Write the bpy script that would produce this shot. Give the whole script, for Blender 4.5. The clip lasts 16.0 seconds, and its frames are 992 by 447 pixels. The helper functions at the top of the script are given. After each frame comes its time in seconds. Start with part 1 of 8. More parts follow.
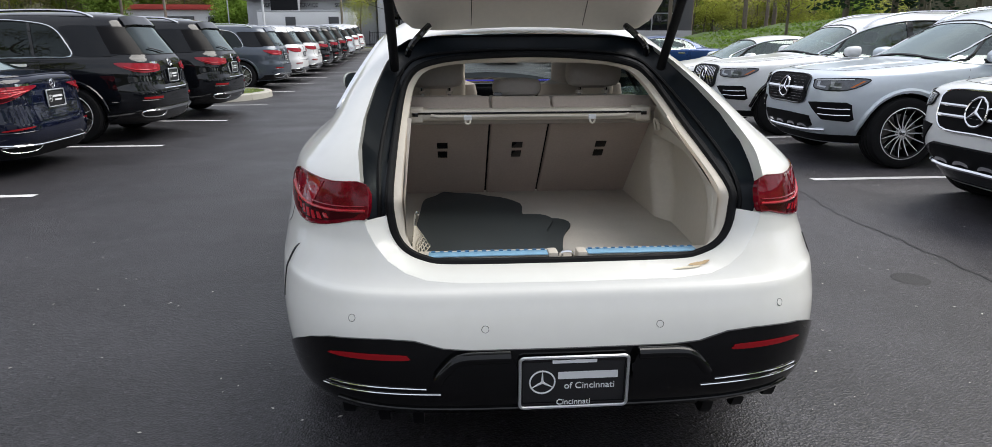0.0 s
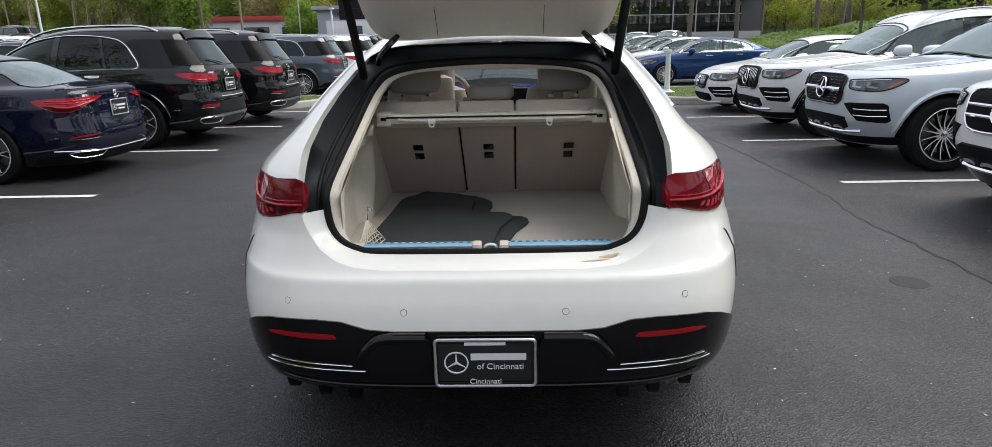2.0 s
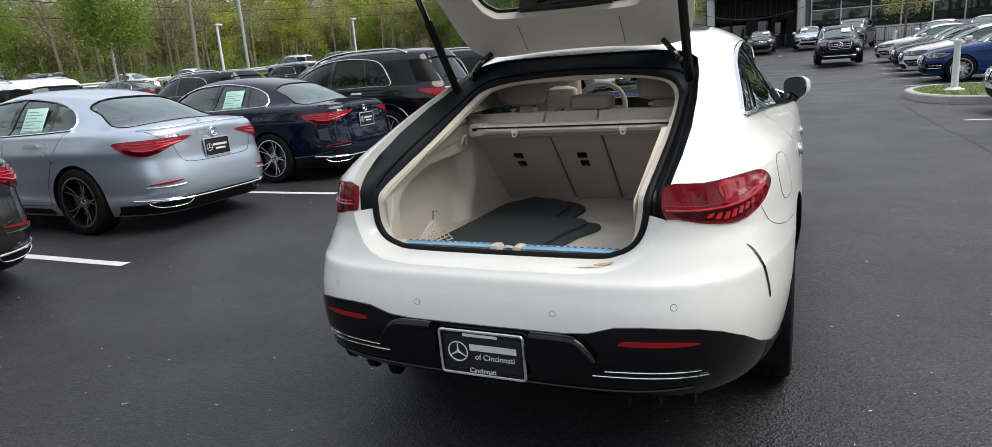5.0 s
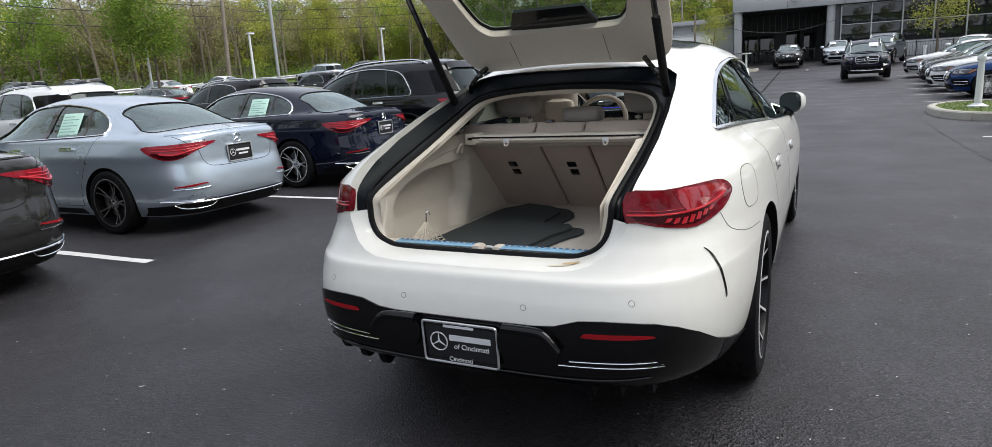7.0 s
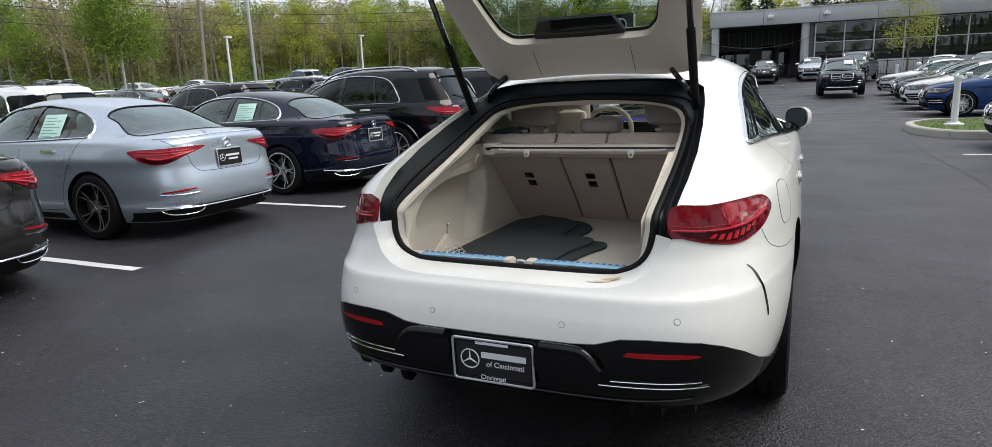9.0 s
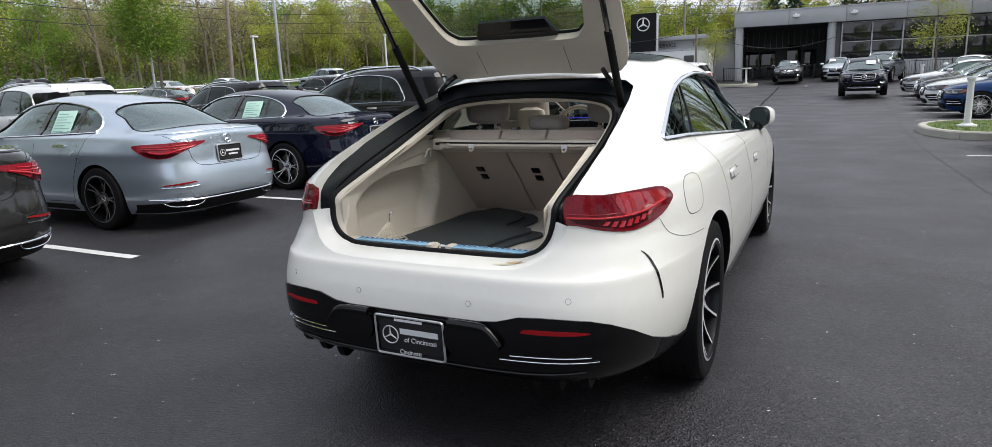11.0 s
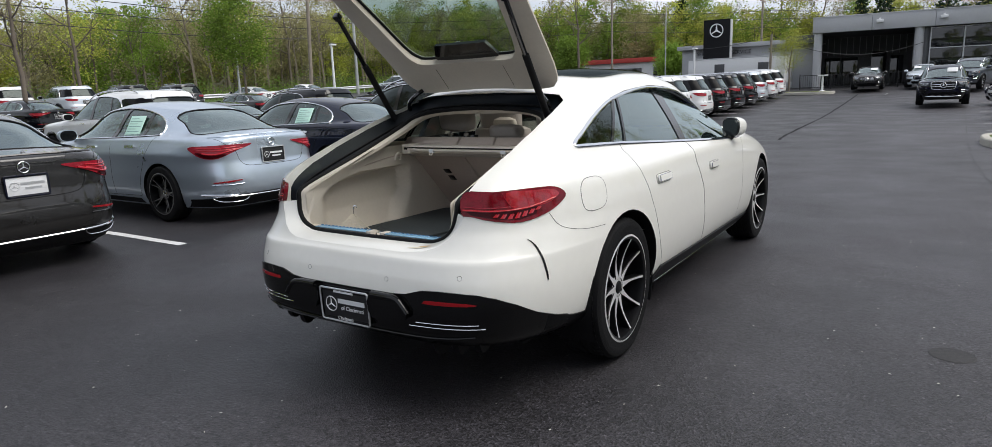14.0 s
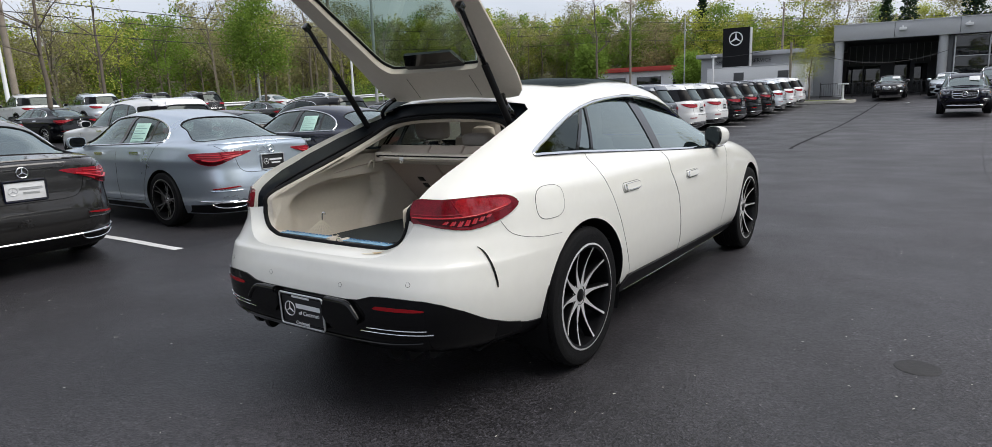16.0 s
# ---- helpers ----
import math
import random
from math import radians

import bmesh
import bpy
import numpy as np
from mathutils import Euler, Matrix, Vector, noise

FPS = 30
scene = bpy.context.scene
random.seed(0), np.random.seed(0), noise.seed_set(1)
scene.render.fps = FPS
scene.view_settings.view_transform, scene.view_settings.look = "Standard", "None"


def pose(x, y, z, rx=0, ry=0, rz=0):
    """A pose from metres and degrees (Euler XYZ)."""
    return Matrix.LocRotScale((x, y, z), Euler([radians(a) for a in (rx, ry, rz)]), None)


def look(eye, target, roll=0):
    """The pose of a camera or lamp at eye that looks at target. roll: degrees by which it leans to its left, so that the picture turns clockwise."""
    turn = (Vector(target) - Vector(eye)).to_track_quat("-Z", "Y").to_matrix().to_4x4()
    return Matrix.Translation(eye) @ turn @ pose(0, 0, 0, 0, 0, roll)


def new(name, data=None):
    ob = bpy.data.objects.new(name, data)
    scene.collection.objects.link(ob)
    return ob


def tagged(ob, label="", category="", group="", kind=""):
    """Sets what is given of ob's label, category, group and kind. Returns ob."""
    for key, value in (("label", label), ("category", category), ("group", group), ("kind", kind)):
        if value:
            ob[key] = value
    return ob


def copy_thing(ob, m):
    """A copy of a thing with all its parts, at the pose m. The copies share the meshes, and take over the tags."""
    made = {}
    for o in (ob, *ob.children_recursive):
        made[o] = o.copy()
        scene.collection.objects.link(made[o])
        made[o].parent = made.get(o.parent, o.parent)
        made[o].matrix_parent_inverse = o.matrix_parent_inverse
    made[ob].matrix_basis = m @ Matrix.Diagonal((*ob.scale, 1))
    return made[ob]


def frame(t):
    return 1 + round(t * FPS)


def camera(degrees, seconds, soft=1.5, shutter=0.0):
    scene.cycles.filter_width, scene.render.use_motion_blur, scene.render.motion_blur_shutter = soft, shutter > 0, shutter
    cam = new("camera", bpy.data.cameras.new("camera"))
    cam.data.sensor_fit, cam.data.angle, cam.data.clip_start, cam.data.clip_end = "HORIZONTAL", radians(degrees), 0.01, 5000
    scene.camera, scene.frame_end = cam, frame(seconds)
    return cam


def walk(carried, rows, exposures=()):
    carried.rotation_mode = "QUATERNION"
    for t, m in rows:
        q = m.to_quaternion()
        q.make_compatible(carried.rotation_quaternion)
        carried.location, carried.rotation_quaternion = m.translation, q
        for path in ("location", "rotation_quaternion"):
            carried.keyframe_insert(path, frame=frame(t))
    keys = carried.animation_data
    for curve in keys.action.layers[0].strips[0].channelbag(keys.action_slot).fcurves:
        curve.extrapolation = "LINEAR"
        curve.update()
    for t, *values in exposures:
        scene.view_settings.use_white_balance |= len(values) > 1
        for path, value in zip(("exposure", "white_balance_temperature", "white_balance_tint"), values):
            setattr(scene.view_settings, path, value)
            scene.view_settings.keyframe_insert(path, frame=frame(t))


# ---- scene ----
from mathutils import geometry
from mathutils.bvhtree import BVHTree

cam = camera(73.7, 16.0, soft=0.5)
PATH = [
    (0, (-0.326, -1.685, 1.375), (-0.184, 0.237, 0.839), -0.1),
    (0.5, (-0.273, -1.786, 1.367), (-0.193, 0.141, 0.839), -0.5),
    (1, (-0.197, -1.873, 1.367), (-0.139, 0.055, 0.84), -0.5),
    (1.5, (-0.065, -1.878, 1.37), (-0.043, 0.052, 0.844), -0.8),
    (2, (0.106, -1.87, 1.385), (0.05, 0.06, 0.864), -1.2),
    (2.5, (0.21, -1.791, 1.372), (0.047, 0.135, 0.857), -1.9),
    (3, (0.335, -1.697, 1.388), (0.035, 0.213, 0.877), -2.8),
    (3.5, (0.494, -1.68, 1.39), (-0.013, 0.19, 0.895), -3.8),
    (4, (0.636, -1.721, 1.383), (-0.039, 0.097, 0.895), -4.5),
    (6.5, (1.19, -1.964, 1.379), (0.319, -0.219, 0.935), -3.8),
    (7, (1.163, -1.966, 1.386), (0.279, -0.225, 0.953), -3.6),
    (7.5, (1.053, -1.97, 1.396), (0.187, -0.218, 0.975), -3.2),
    (8, (0.933, -1.981, 1.395), (0.107, -0.208, 0.98), -2.7),
    (8.5, (0.916, -1.982, 1.394), (0.104, -0.202, 0.983), -2.4),
    (11, (1.385, -1.995, 1.375), (0.499, -0.249, 0.966), -2.2),
    (11.5, (1.556, -2.061, 1.363), (0.66, -0.32, 0.955), -2.1),
    (12, (1.73, -2.048, 1.362), (0.806, -0.321, 0.958), -2.1),
    (12.5, (1.918, -1.985, 1.349), (0.919, -0.302, 0.94), -2.1),
    (13, (2.037, -2.022, 1.364), (0.99, -0.367, 0.956), -2.4),
    (13.5, (2.125, -2.087, 1.36), (1.067, -0.438, 0.957), -2.1),
    (14, (2.215, -2.104, 1.392), (1.137, -0.463, 1.008), -2.0),
    (14.5, (2.37, -2.036, 1.397), (1.271, -0.408, 1.02), -2.0),
    (15, (2.479, -1.978, 1.395), (1.367, -0.357, 1.026), -1.9),
    (15.5, (2.479, -1.976, 1.388), (1.36, -0.357, 1.028), -1.9),
    (16, (2.484, -1.961, 1.387), (1.354, -0.35, 1.028), -1.9),
]
walk(cam, [(t, look(eye, target, roll)) for t, eye, target, roll in PATH],
     exposures=[(0, 0.74), (2, 0.72), (3, 0.66), (4, 0.68), (6.5, 0.68), (8.5, 0.63), (11, 0.66), (12.3, 0.68), (12.9, 0.66), (13.1, 0.62), (13.5, 0.48), (14.2, 0.47), (16, 0.46)])

# ---- light: bright overcast spring day, thin cloud ----
SUN_EL, SUN_AZ = radians(54), radians(74)
world = bpy.data.worlds.new("sky")
scene.world = world
world.use_nodes = True
wn, wl = world.node_tree.nodes, world.node_tree.links
wn.clear()
w_out = wn.new("ShaderNodeOutputWorld")
w_bg = wn.new("ShaderNodeBackground")
w_sky = wn.new("ShaderNodeTexSky")
w_sky.sky_type = "NISHITA"
w_sky.sun_disc = False
w_sky.sun_elevation, w_sky.sun_rotation = SUN_EL, SUN_AZ
w_sky.air_density, w_sky.dust_density, w_sky.ozone_density = 1.0, 3.0, 1.0
# soft cloud cover over the sky's blue
w_co = wn.new("ShaderNodeTexCoord")
w_map = wn.new("ShaderNodeMapping")
w_map.inputs["Scale"].default_value = (1.0, 1.0, 3.0)
w_noise = wn.new("ShaderNodeTexNoise")
w_noise.inputs["Scale"].default_value = 2.2
w_noise.inputs["Detail"].default_value = 6.0
w_ramp = wn.new("ShaderNodeValToRGB")
w_ramp.color_ramp.elements[0].position, w_ramp.color_ramp.elements[1].position = 0.32, 0.62
w_ramp.color_ramp.elements[0].color = (0.6, 0.6, 0.6, 1)
w_mix = wn.new("ShaderNodeMix")
w_mix.data_type = "RGBA"
w_mix.inputs["B"].default_value = (5.85, 6.15, 6.85, 1)
wl.new(w_co.outputs["Generated"], w_map.inputs["Vector"])
wl.new(w_map.outputs["Vector"], w_noise.inputs["Vector"])
wl.new(w_noise.outputs["Fac"], w_ramp.inputs["Fac"])
wl.new(w_ramp.outputs["Color"], w_mix.inputs["Factor"])
wl.new(w_sky.outputs["Color"], w_mix.inputs["A"])
wl.new(w_mix.outputs["Result"], w_bg.inputs["Color"])
w_bg.inputs["Strength"].default_value = 0.10
wl.new(w_bg.outputs["Background"], w_out.inputs["Surface"])
sun = new("sun", bpy.data.lights.new("sun", "SUN"))
sun.data.energy, sun.data.angle, sun.data.color = 2.1, radians(48), (1.0, 0.965, 0.91)
sun.matrix_world = look((0, 0, 0), (-math.sin(SUN_AZ) * math.cos(SUN_EL), -math.cos(SUN_AZ) * math.cos(SUN_EL), -math.sin(SUN_EL)))

# ---- materials ----
def mat(name, base, rough=0.5, metal=0.0, coat=0.0, var=0.0, scale=8.0, bump=0.0, bump_scale=200.0, transmission=0.0,
        emit=None, emit_strength=0.0, ior=1.45, alpha=1.0, per_object=0.0, rough_var=0.0, spec=0.5):
    """Principled surface: base colour with a two-scale variation, fine bump, and a change from object to object."""
    m = bpy.data.materials.new(name)
    m.use_nodes = True
    n, l = m.node_tree.nodes, m.node_tree.links
    b = n["Principled BSDF"]
    b.inputs["Base Color"].default_value = (*base, 1)
    b.inputs["Roughness"].default_value = rough
    b.inputs["Metallic"].default_value = metal
    b.inputs["Specular IOR Level"].default_value = spec
    b.inputs["Coat Weight"].default_value = coat
    b.inputs["Coat Roughness"].default_value = 0.03
    b.inputs["Transmission Weight"].default_value = transmission
    b.inputs["IOR"].default_value = ior
    b.inputs["Alpha"].default_value = alpha
    if emit:
        b.inputs["Emission Color"].default_value = (*emit, 1)
        b.inputs["Emission Strength"].default_value = emit_strength
    co = n.new("ShaderNodeTexCoord")
    if var > 0 or per_object > 0:
        big = n.new("ShaderNodeTexNoise")
        big.inputs["Scale"].default_value = scale
        big.inputs["Detail"].default_value = 5
        fine = n.new("ShaderNodeTexNoise")
        fine.inputs["Scale"].default_value = scale * 14
        l.new(co.outputs["Object"], big.inputs["Vector"])
        l.new(co.outputs["Object"], fine.inputs["Vector"])
        add = n.new("ShaderNodeMath")
        add.operation = "ADD"
        l.new(big.outputs["Fac"], add.inputs[0])
        l.new(fine.outputs["Fac"], add.inputs[1])
        rng = n.new("ShaderNodeMapRange")
        rng.inputs["From Min"].default_value, rng.inputs["From Max"].default_value = 0.6, 1.4
        rng.inputs["To Min"].default_value, rng.inputs["To Max"].default_value = 1 - var, 1 + var
        l.new(add.outputs[0], rng.inputs["Value"])
        val = rng.outputs["Result"]
        if per_object > 0:
            info = n.new("ShaderNodeObjectInfo")
            r2 = n.new("ShaderNodeMapRange")
            r2.inputs["To Min"].default_value, r2.inputs["To Max"].default_value = 1 - per_object, 1 + per_object
            l.new(info.outputs["Random"], r2.inputs["Value"])
            mul = n.new("ShaderNodeMath")
            mul.operation = "MULTIPLY"
            l.new(val, mul.inputs[0])
            l.new(r2.outputs["Result"], mul.inputs[1])
            val = mul.outputs[0]
        hsv = n.new("ShaderNodeHueSaturation")
        hsv.inputs["Color"].default_value = (*base, 1)
        l.new(val, hsv.inputs["Value"])
        l.new(hsv.outputs["Color"], b.inputs["Base Color"])
        if rough_var > 0:
            r3 = n.new("ShaderNodeMapRange")
            r3.inputs["From Min"].default_value, r3.inputs["From Max"].default_value = 0.3, 0.7
            r3.inputs["To Min"].default_value, r3.inputs["To Max"].default_value = rough - rough_var, rough + rough_var
            l.new(big.outputs["Fac"], r3.inputs["Value"])
            l.new(r3.outputs["Result"], b.inputs["Roughness"])
    if bump > 0:
        bn = n.new("ShaderNodeTexNoise")
        bn.inputs["Scale"].default_value = bump_scale
        bn.inputs["Detail"].default_value = 3
        l.new(co.outputs["Object"], bn.inputs["Vector"])
        bu = n.new("ShaderNodeBump")
        bu.inputs["Strength"].default_value = bump
        bu.inputs["Distance"].default_value = 0.01
        l.new(bn.outputs["Fac"], bu.inputs["Height"])
        l.new(bu.outputs["Normal"], b.inputs["Normal"])
    return m


def paint(name, base, metal=0.0, rough=0.35, coat=0.8, spec=0.3):
    return mat(name, base, rough, metal, coat=coat, var=0.02, scale=1.5, rough_var=0.04, spec=spec)


def glass_mat(name, tint, alpha, power=4.5, most=1.0):
    """Thin car glass: clear to look through, with a mirror gloss at the surface."""
    m = bpy.data.materials.new(name)
    m.use_nodes = True
    n, l = m.node_tree.nodes, m.node_tree.links
    n.clear()
    out = n.new("ShaderNodeOutputMaterial")
    tr = n.new("ShaderNodeBsdfTransparent")
    tr.inputs["Color"].default_value = (*tint, 1)
    gl = n.new("ShaderNodeBsdfGlossy")
    gl.inputs["Roughness"].default_value = 0.02
    gl.inputs["Color"].default_value = (0.88, 1.0, 0.98, 1)
    lw = n.new("ShaderNodeLayerWeight")
    lw.inputs["Blend"].default_value = 0.5
    pw = n.new("ShaderNodeMath")
    pw.operation = "POWER"
    pw.inputs[1].default_value = power
    l.new(lw.outputs["Facing"], pw.inputs[0])
    fr = n.new("ShaderNodeMapRange")
    fr.inputs["To Min"].default_value, fr.inputs["To Max"].default_value = alpha, most
    l.new(pw.outputs[0], fr.inputs["Value"])
    mx = n.new("ShaderNodeMixShader")
    l.new(fr.outputs["Result"], mx.inputs["Fac"])
    l.new(tr.outputs["BSDF"], mx.inputs[1])
    l.new(gl.outputs["BSDF"], mx.inputs[2])
    l.new(mx.outputs["Shader"], out.inputs["Surface"])
    return m


P_WHITE = paint("paint_white_pearl", (0.83, 0.82, 0.775))
P_POLAR = paint("paint_white", (0.77, 0.78, 0.79))
P_BLACK = paint("paint_black", (0.004, 0.0046, 0.0065), rough=0.3, coat=1.0, spec=0.0)
P_NAVY = paint("paint_navy", (0.005, 0.0068, 0.019), rough=0.3, coat=1.0, spec=0.0)
P_SILVER = paint("paint_silver_blue", (0.51, 0.585, 0.67), metal=0.72, rough=0.30)
P_LIGHT = paint("paint_light_silver", (0.65, 0.71, 0.77), metal=0.35, rough=0.34)
P_GREY = paint("paint_graphite", (0.026, 0.025, 0.025), metal=0.5, rough=0.28, coat=1.0, spec=0.2)
P_SLATE = paint("paint_slate_blue", (0.075, 0.09, 0.115), metal=0.4, rough=0.3)
P_BLUE = paint("paint_bright_blue", (0.010, 0.043, 0.15), metal=0.4, rough=0.3, coat=0.6, spec=0.1)
GLOSS_BLACK = mat("gloss_black_plastic", (0.004, 0.004, 0.005), 0.1, var=0.05, spec=0.5, coat=0.5)
DARK_PLASTIC = mat("grained_dark_plastic", (0.007, 0.007, 0.008), 0.5, spec=0.2, var=0.12, bump=0.15, bump_scale=400)
CHANNEL = mat("painted_channel_dark", (0.006, 0.009, 0.013), 0.42, var=0.3, scale=5, rough_var=0.12, spec=0.18)
BUMPER_BLACK = mat("piano_black_bumper", (0.0025, 0.0025, 0.003), 0.06, var=0.05, spec=0.42)
SILL_BLACK = mat("satin_black_sill", (0.004, 0.004, 0.005), 0.4, spec=0.2, var=0.2)
SEAM = mat("shaded_panel_gap", (0.10, 0.10, 0.098), 0.7, var=0.2)
RUBBER = mat("black_rubber", (0.006, 0.006, 0.007), 0.6, spec=0.2, var=0.2, bump=0.1)
TYRE = mat("tyre_rubber", (0.008, 0.008, 0.009), 0.75, spec=0.2, var=0.25, scale=12, bump=0.25, bump_scale=120)
ALLOY = mat("machined_alloy", (0.80, 0.80, 0.81), 0.38, metal=0.5, var=0.04)
DARK_ALLOY = mat("black_wheel_paint", (0.006, 0.006, 0.007), 0.35, spec=0.25, coat=0.1)
SMOKED = mat("smoked_wheel_face", (0.24, 0.235, 0.235), 0.3, metal=0.6, coat=0.4)
CHROME = mat("chrome", (0.82, 0.83, 0.85), 0.08, metal=1.0)
BRAKE = mat("brake_steel", (0.3, 0.29, 0.28), 0.4, metal=1.0, var=0.1)
CREAM = mat("cream_trim", (0.62, 0.565, 0.49), 0.65, var=0.04, scale=4, bump=0.12, bump_scale=500)
CARPET = mat("cream_boot_carpet", (0.58, 0.535, 0.475), 0.95, var=0.08, scale=9, bump=0.4, bump_scale=900)
TAUPE = mat("taupe_carpet_seatback", (0.485, 0.405, 0.352), 0.95, var=0.07, scale=7, bump=0.4, bump_scale=900)
LEATHER = mat("taupe_leather", (0.45, 0.41, 0.37), 0.5, var=0.06, scale=5, bump=0.2, bump_scale=260)
LEATHER_DARK = mat("dark_cabin_leather", (0.02, 0.02, 0.022), 0.5, var=0.1, bump=0.15)
MAT_RUBBER = mat("grey_black_mat_rubber", (0.035, 0.042, 0.045), 0.7, var=0.15, scale=6, bump=0.3, bump_scale=300)
FILM_BLUE = mat("blue_protective_film", (0.27, 0.50, 0.70), 0.25, coat=0.5, var=0.2, scale=30)
RUST = mat("dried_brown_stain", (0.52, 0.38, 0.22), 0.7, var=0.2, scale=60)
STAIN_PALE = mat("pale_yellow_residue", (0.72, 0.66, 0.52), 0.6, var=0.2, scale=50)
RED_LENS = mat("red_lamp_lens", (0.27, 0.010, 0.022), 0.15, coat=0.4, var=0.3, scale=9, spec=0.3)
RED_DARK = mat("dark_red_lamp_inner", (0.04, 0.001, 0.003), 0.16, spec=0.2)
RED_GLOW = mat("red_lamp_strip", (0.46, 0.012, 0.022), 0.2, coat=0.3, spec=0.3)
RED_REFL = mat("red_reflector", (0.26, 0.005, 0.009), 0.25, coat=0.2, spec=0.3)
LAMP_CLEAR = mat("clear_headlamp", (0.075, 0.08, 0.09), 0.1, metal=0.4, coat=0.8, var=0.6, scale=14)
GRILLE_BLACK = mat("matt_black_grille", (0.005, 0.005, 0.006), 0.6, spec=0.12, var=0.2)
LAMP_GUIDE = mat("grey_lamp_guide", (0.36, 0.38, 0.41), 0.15, metal=0.5, coat=1.0)
LAMP_WHITE = mat("white_lamp_strip", (0.8, 0.82, 0.85), 0.2, coat=1.0)
AMBER = mat("amber_reflector", (0.55, 0.13, 0.015), 0.2, coat=0.3)
PLATE_BLACK = mat("plate_black", (0.018, 0.018, 0.02), 0.35, var=0.1)
PLATE_WHITE = mat("plate_lettering", (0.75, 0.76, 0.78), 0.4)
PLATE_FRAME = mat("brushed_plate_frame", (0.62, 0.63, 0.65), 0.35, metal=0.7, var=0.05)
PAPER = mat("pale_green_price_sheet", (0.55, 0.80, 0.70), 0.7, var=0.05, scale=20)
PAPER_INK = mat("printed_lines", (0.18, 0.34, 0.3), 0.7)
SCREEN = mat("dash_dark_glass", (0.006, 0.007, 0.009), 0.08, spec=0.32)
CORNER = mat("smoked_corner_glass", (0.005, 0.005, 0.006), 0.3, spec=0.1)
BLUE_LED = mat("blue_ambient_light", (0.03, 0.04, 0.5), 0.3, emit=(0.05, 0.05, 0.8), emit_strength=0.25)
CLOTH_NET = mat("beige_net_cord", (0.66, 0.60, 0.50), 0.8)
GLASS = glass_mat("clear_car_glass", (0.74, 0.82, 0.79), 0.05)
GLASS_DARK = glass_mat("privacy_glass", (0.03, 0.034, 0.034), 0.04)
GLASS_GATE = glass_mat("green_tailgate_glass", (0.36, 0.45, 0.39), 0.05)
GLASS_BODY = glass_mat("tinted_window_glass", (0.24, 0.31, 0.285), 0.12)
GLASS_HERO = glass_mat("green_tinted_door_glass", (0.07, 0.10, 0.095), 0.25, 4.0)
GLASS_QUARTER = glass_mat("dark_quarter_glass", (0.03, 0.036, 0.036), 0.07, 5.0)
GLASS_ROOF = glass_mat("dark_roof_glass", (0.10, 0.115, 0.115), 0.03, 9.0, 0.22)
GLASS_SCREEN = glass_mat("reflecting_windscreen_glass", (0.32, 0.41, 0.39), 0.26)
LENS_DEEP = mat("deep_red_lamp_lens", (0.15, 0.003, 0.010), 0.06, coat=0.1, var=0.6, scale=14, spec=0.3)
LENS_WING = mat("outer_red_lamp_lens", (0.32, 0.008, 0.018), 0.05, coat=0.6, var=0.5, scale=12, spec=0.5)
BLADE_RED = mat("red_lamp_blade", (0.42, 0.02, 0.035), 0.15, coat=0.5, var=0.25, scale=30)
MIRROR = mat("tinted_mirror", (0.10, 0.11, 0.112), 0.04, metal=1.0)
FILM_RIB = mat("dark_blue_film_rib", (0.05, 0.17, 0.34), 0.4, var=0.2, scale=30)
# ---- mesh helpers ----
def part(name, bm, material, parent=None, label="", angle=38, smooth=True):
    """One mesh object, under a thing or a part where a parent is given."""
    me = bpy.data.meshes.new(name)
    if smooth:
        lim = radians(angle)
        for f in bm.faces:
            f.smooth = True
        for e in bm.edges:
            if len(e.link_faces) == 2 and e.calc_face_angle(0.0) > lim:
                e.smooth = False
    bm.to_mesh(me)
    bm.free()
    for m in material if isinstance(material, (list, tuple)) else [material]:
        me.materials.append(m)
    ob = new(name, me)
    if parent is not None:
        ob.parent = parent
    if label:
        ob["label"] = label
    return ob


def part_mesh(name, me, parent, label="", angle=38):
    """The same from a finished mesh with its own materials."""
    bm = bmesh.new()
    bm.from_mesh(me)
    return part(name, bm, list(me.materials), parent, label, angle)


def empty(name, m=None):
    ob = new(name)
    ob.empty_display_size = 0.3
    if m is not None:
        ob.matrix_basis = m
    return ob


def box(bm, lo, hi, bevel=0.0, m=None, seg=2):
    geo = bmesh.ops.create_cube(bm, size=1.0)
    vs = geo["verts"]
    c = [(a + b) / 2 for a, b in zip(lo, hi)]
    s = [b - a for a, b in zip(lo, hi)]
    for v in vs:
        v.co = Vector((c[0] + v.co.x * s[0], c[1] + v.co.y * s[1], c[2] + v.co.z * s[2]))
        if m is not None:
            v.co = m @ v.co
    if bevel > 0:
        es = list({e for v in vs for e in v.link_edges})
        bmesh.ops.bevel(bm, geom=es, offset=bevel, segments=seg, profile=0.6, affect="EDGES", clamp_overlap=True)
    return bm


def new_box(lo, hi, bevel=0.0, m=None, seg=2):
    return box(bmesh.new(), lo, hi, bevel, m, seg)


def loft(bm, loops, closed=True, cap=(True, True)):
    rows = [[bm.verts.new(p) for p in lp] for lp in loops]
    n = len(rows[0])
    for a, b in zip(rows, rows[1:]):
        for i in range(n if closed else n - 1):
            j = (i + 1) % n
            bm.faces.new((a[i], a[j], b[j], b[i]))
    if cap[0]:
        bm.faces.new(rows[0][::-1])
    if cap[1]:
        bm.faces.new(rows[-1])
    bmesh.ops.recalc_face_normals(bm, faces=bm.faces)
    return bm


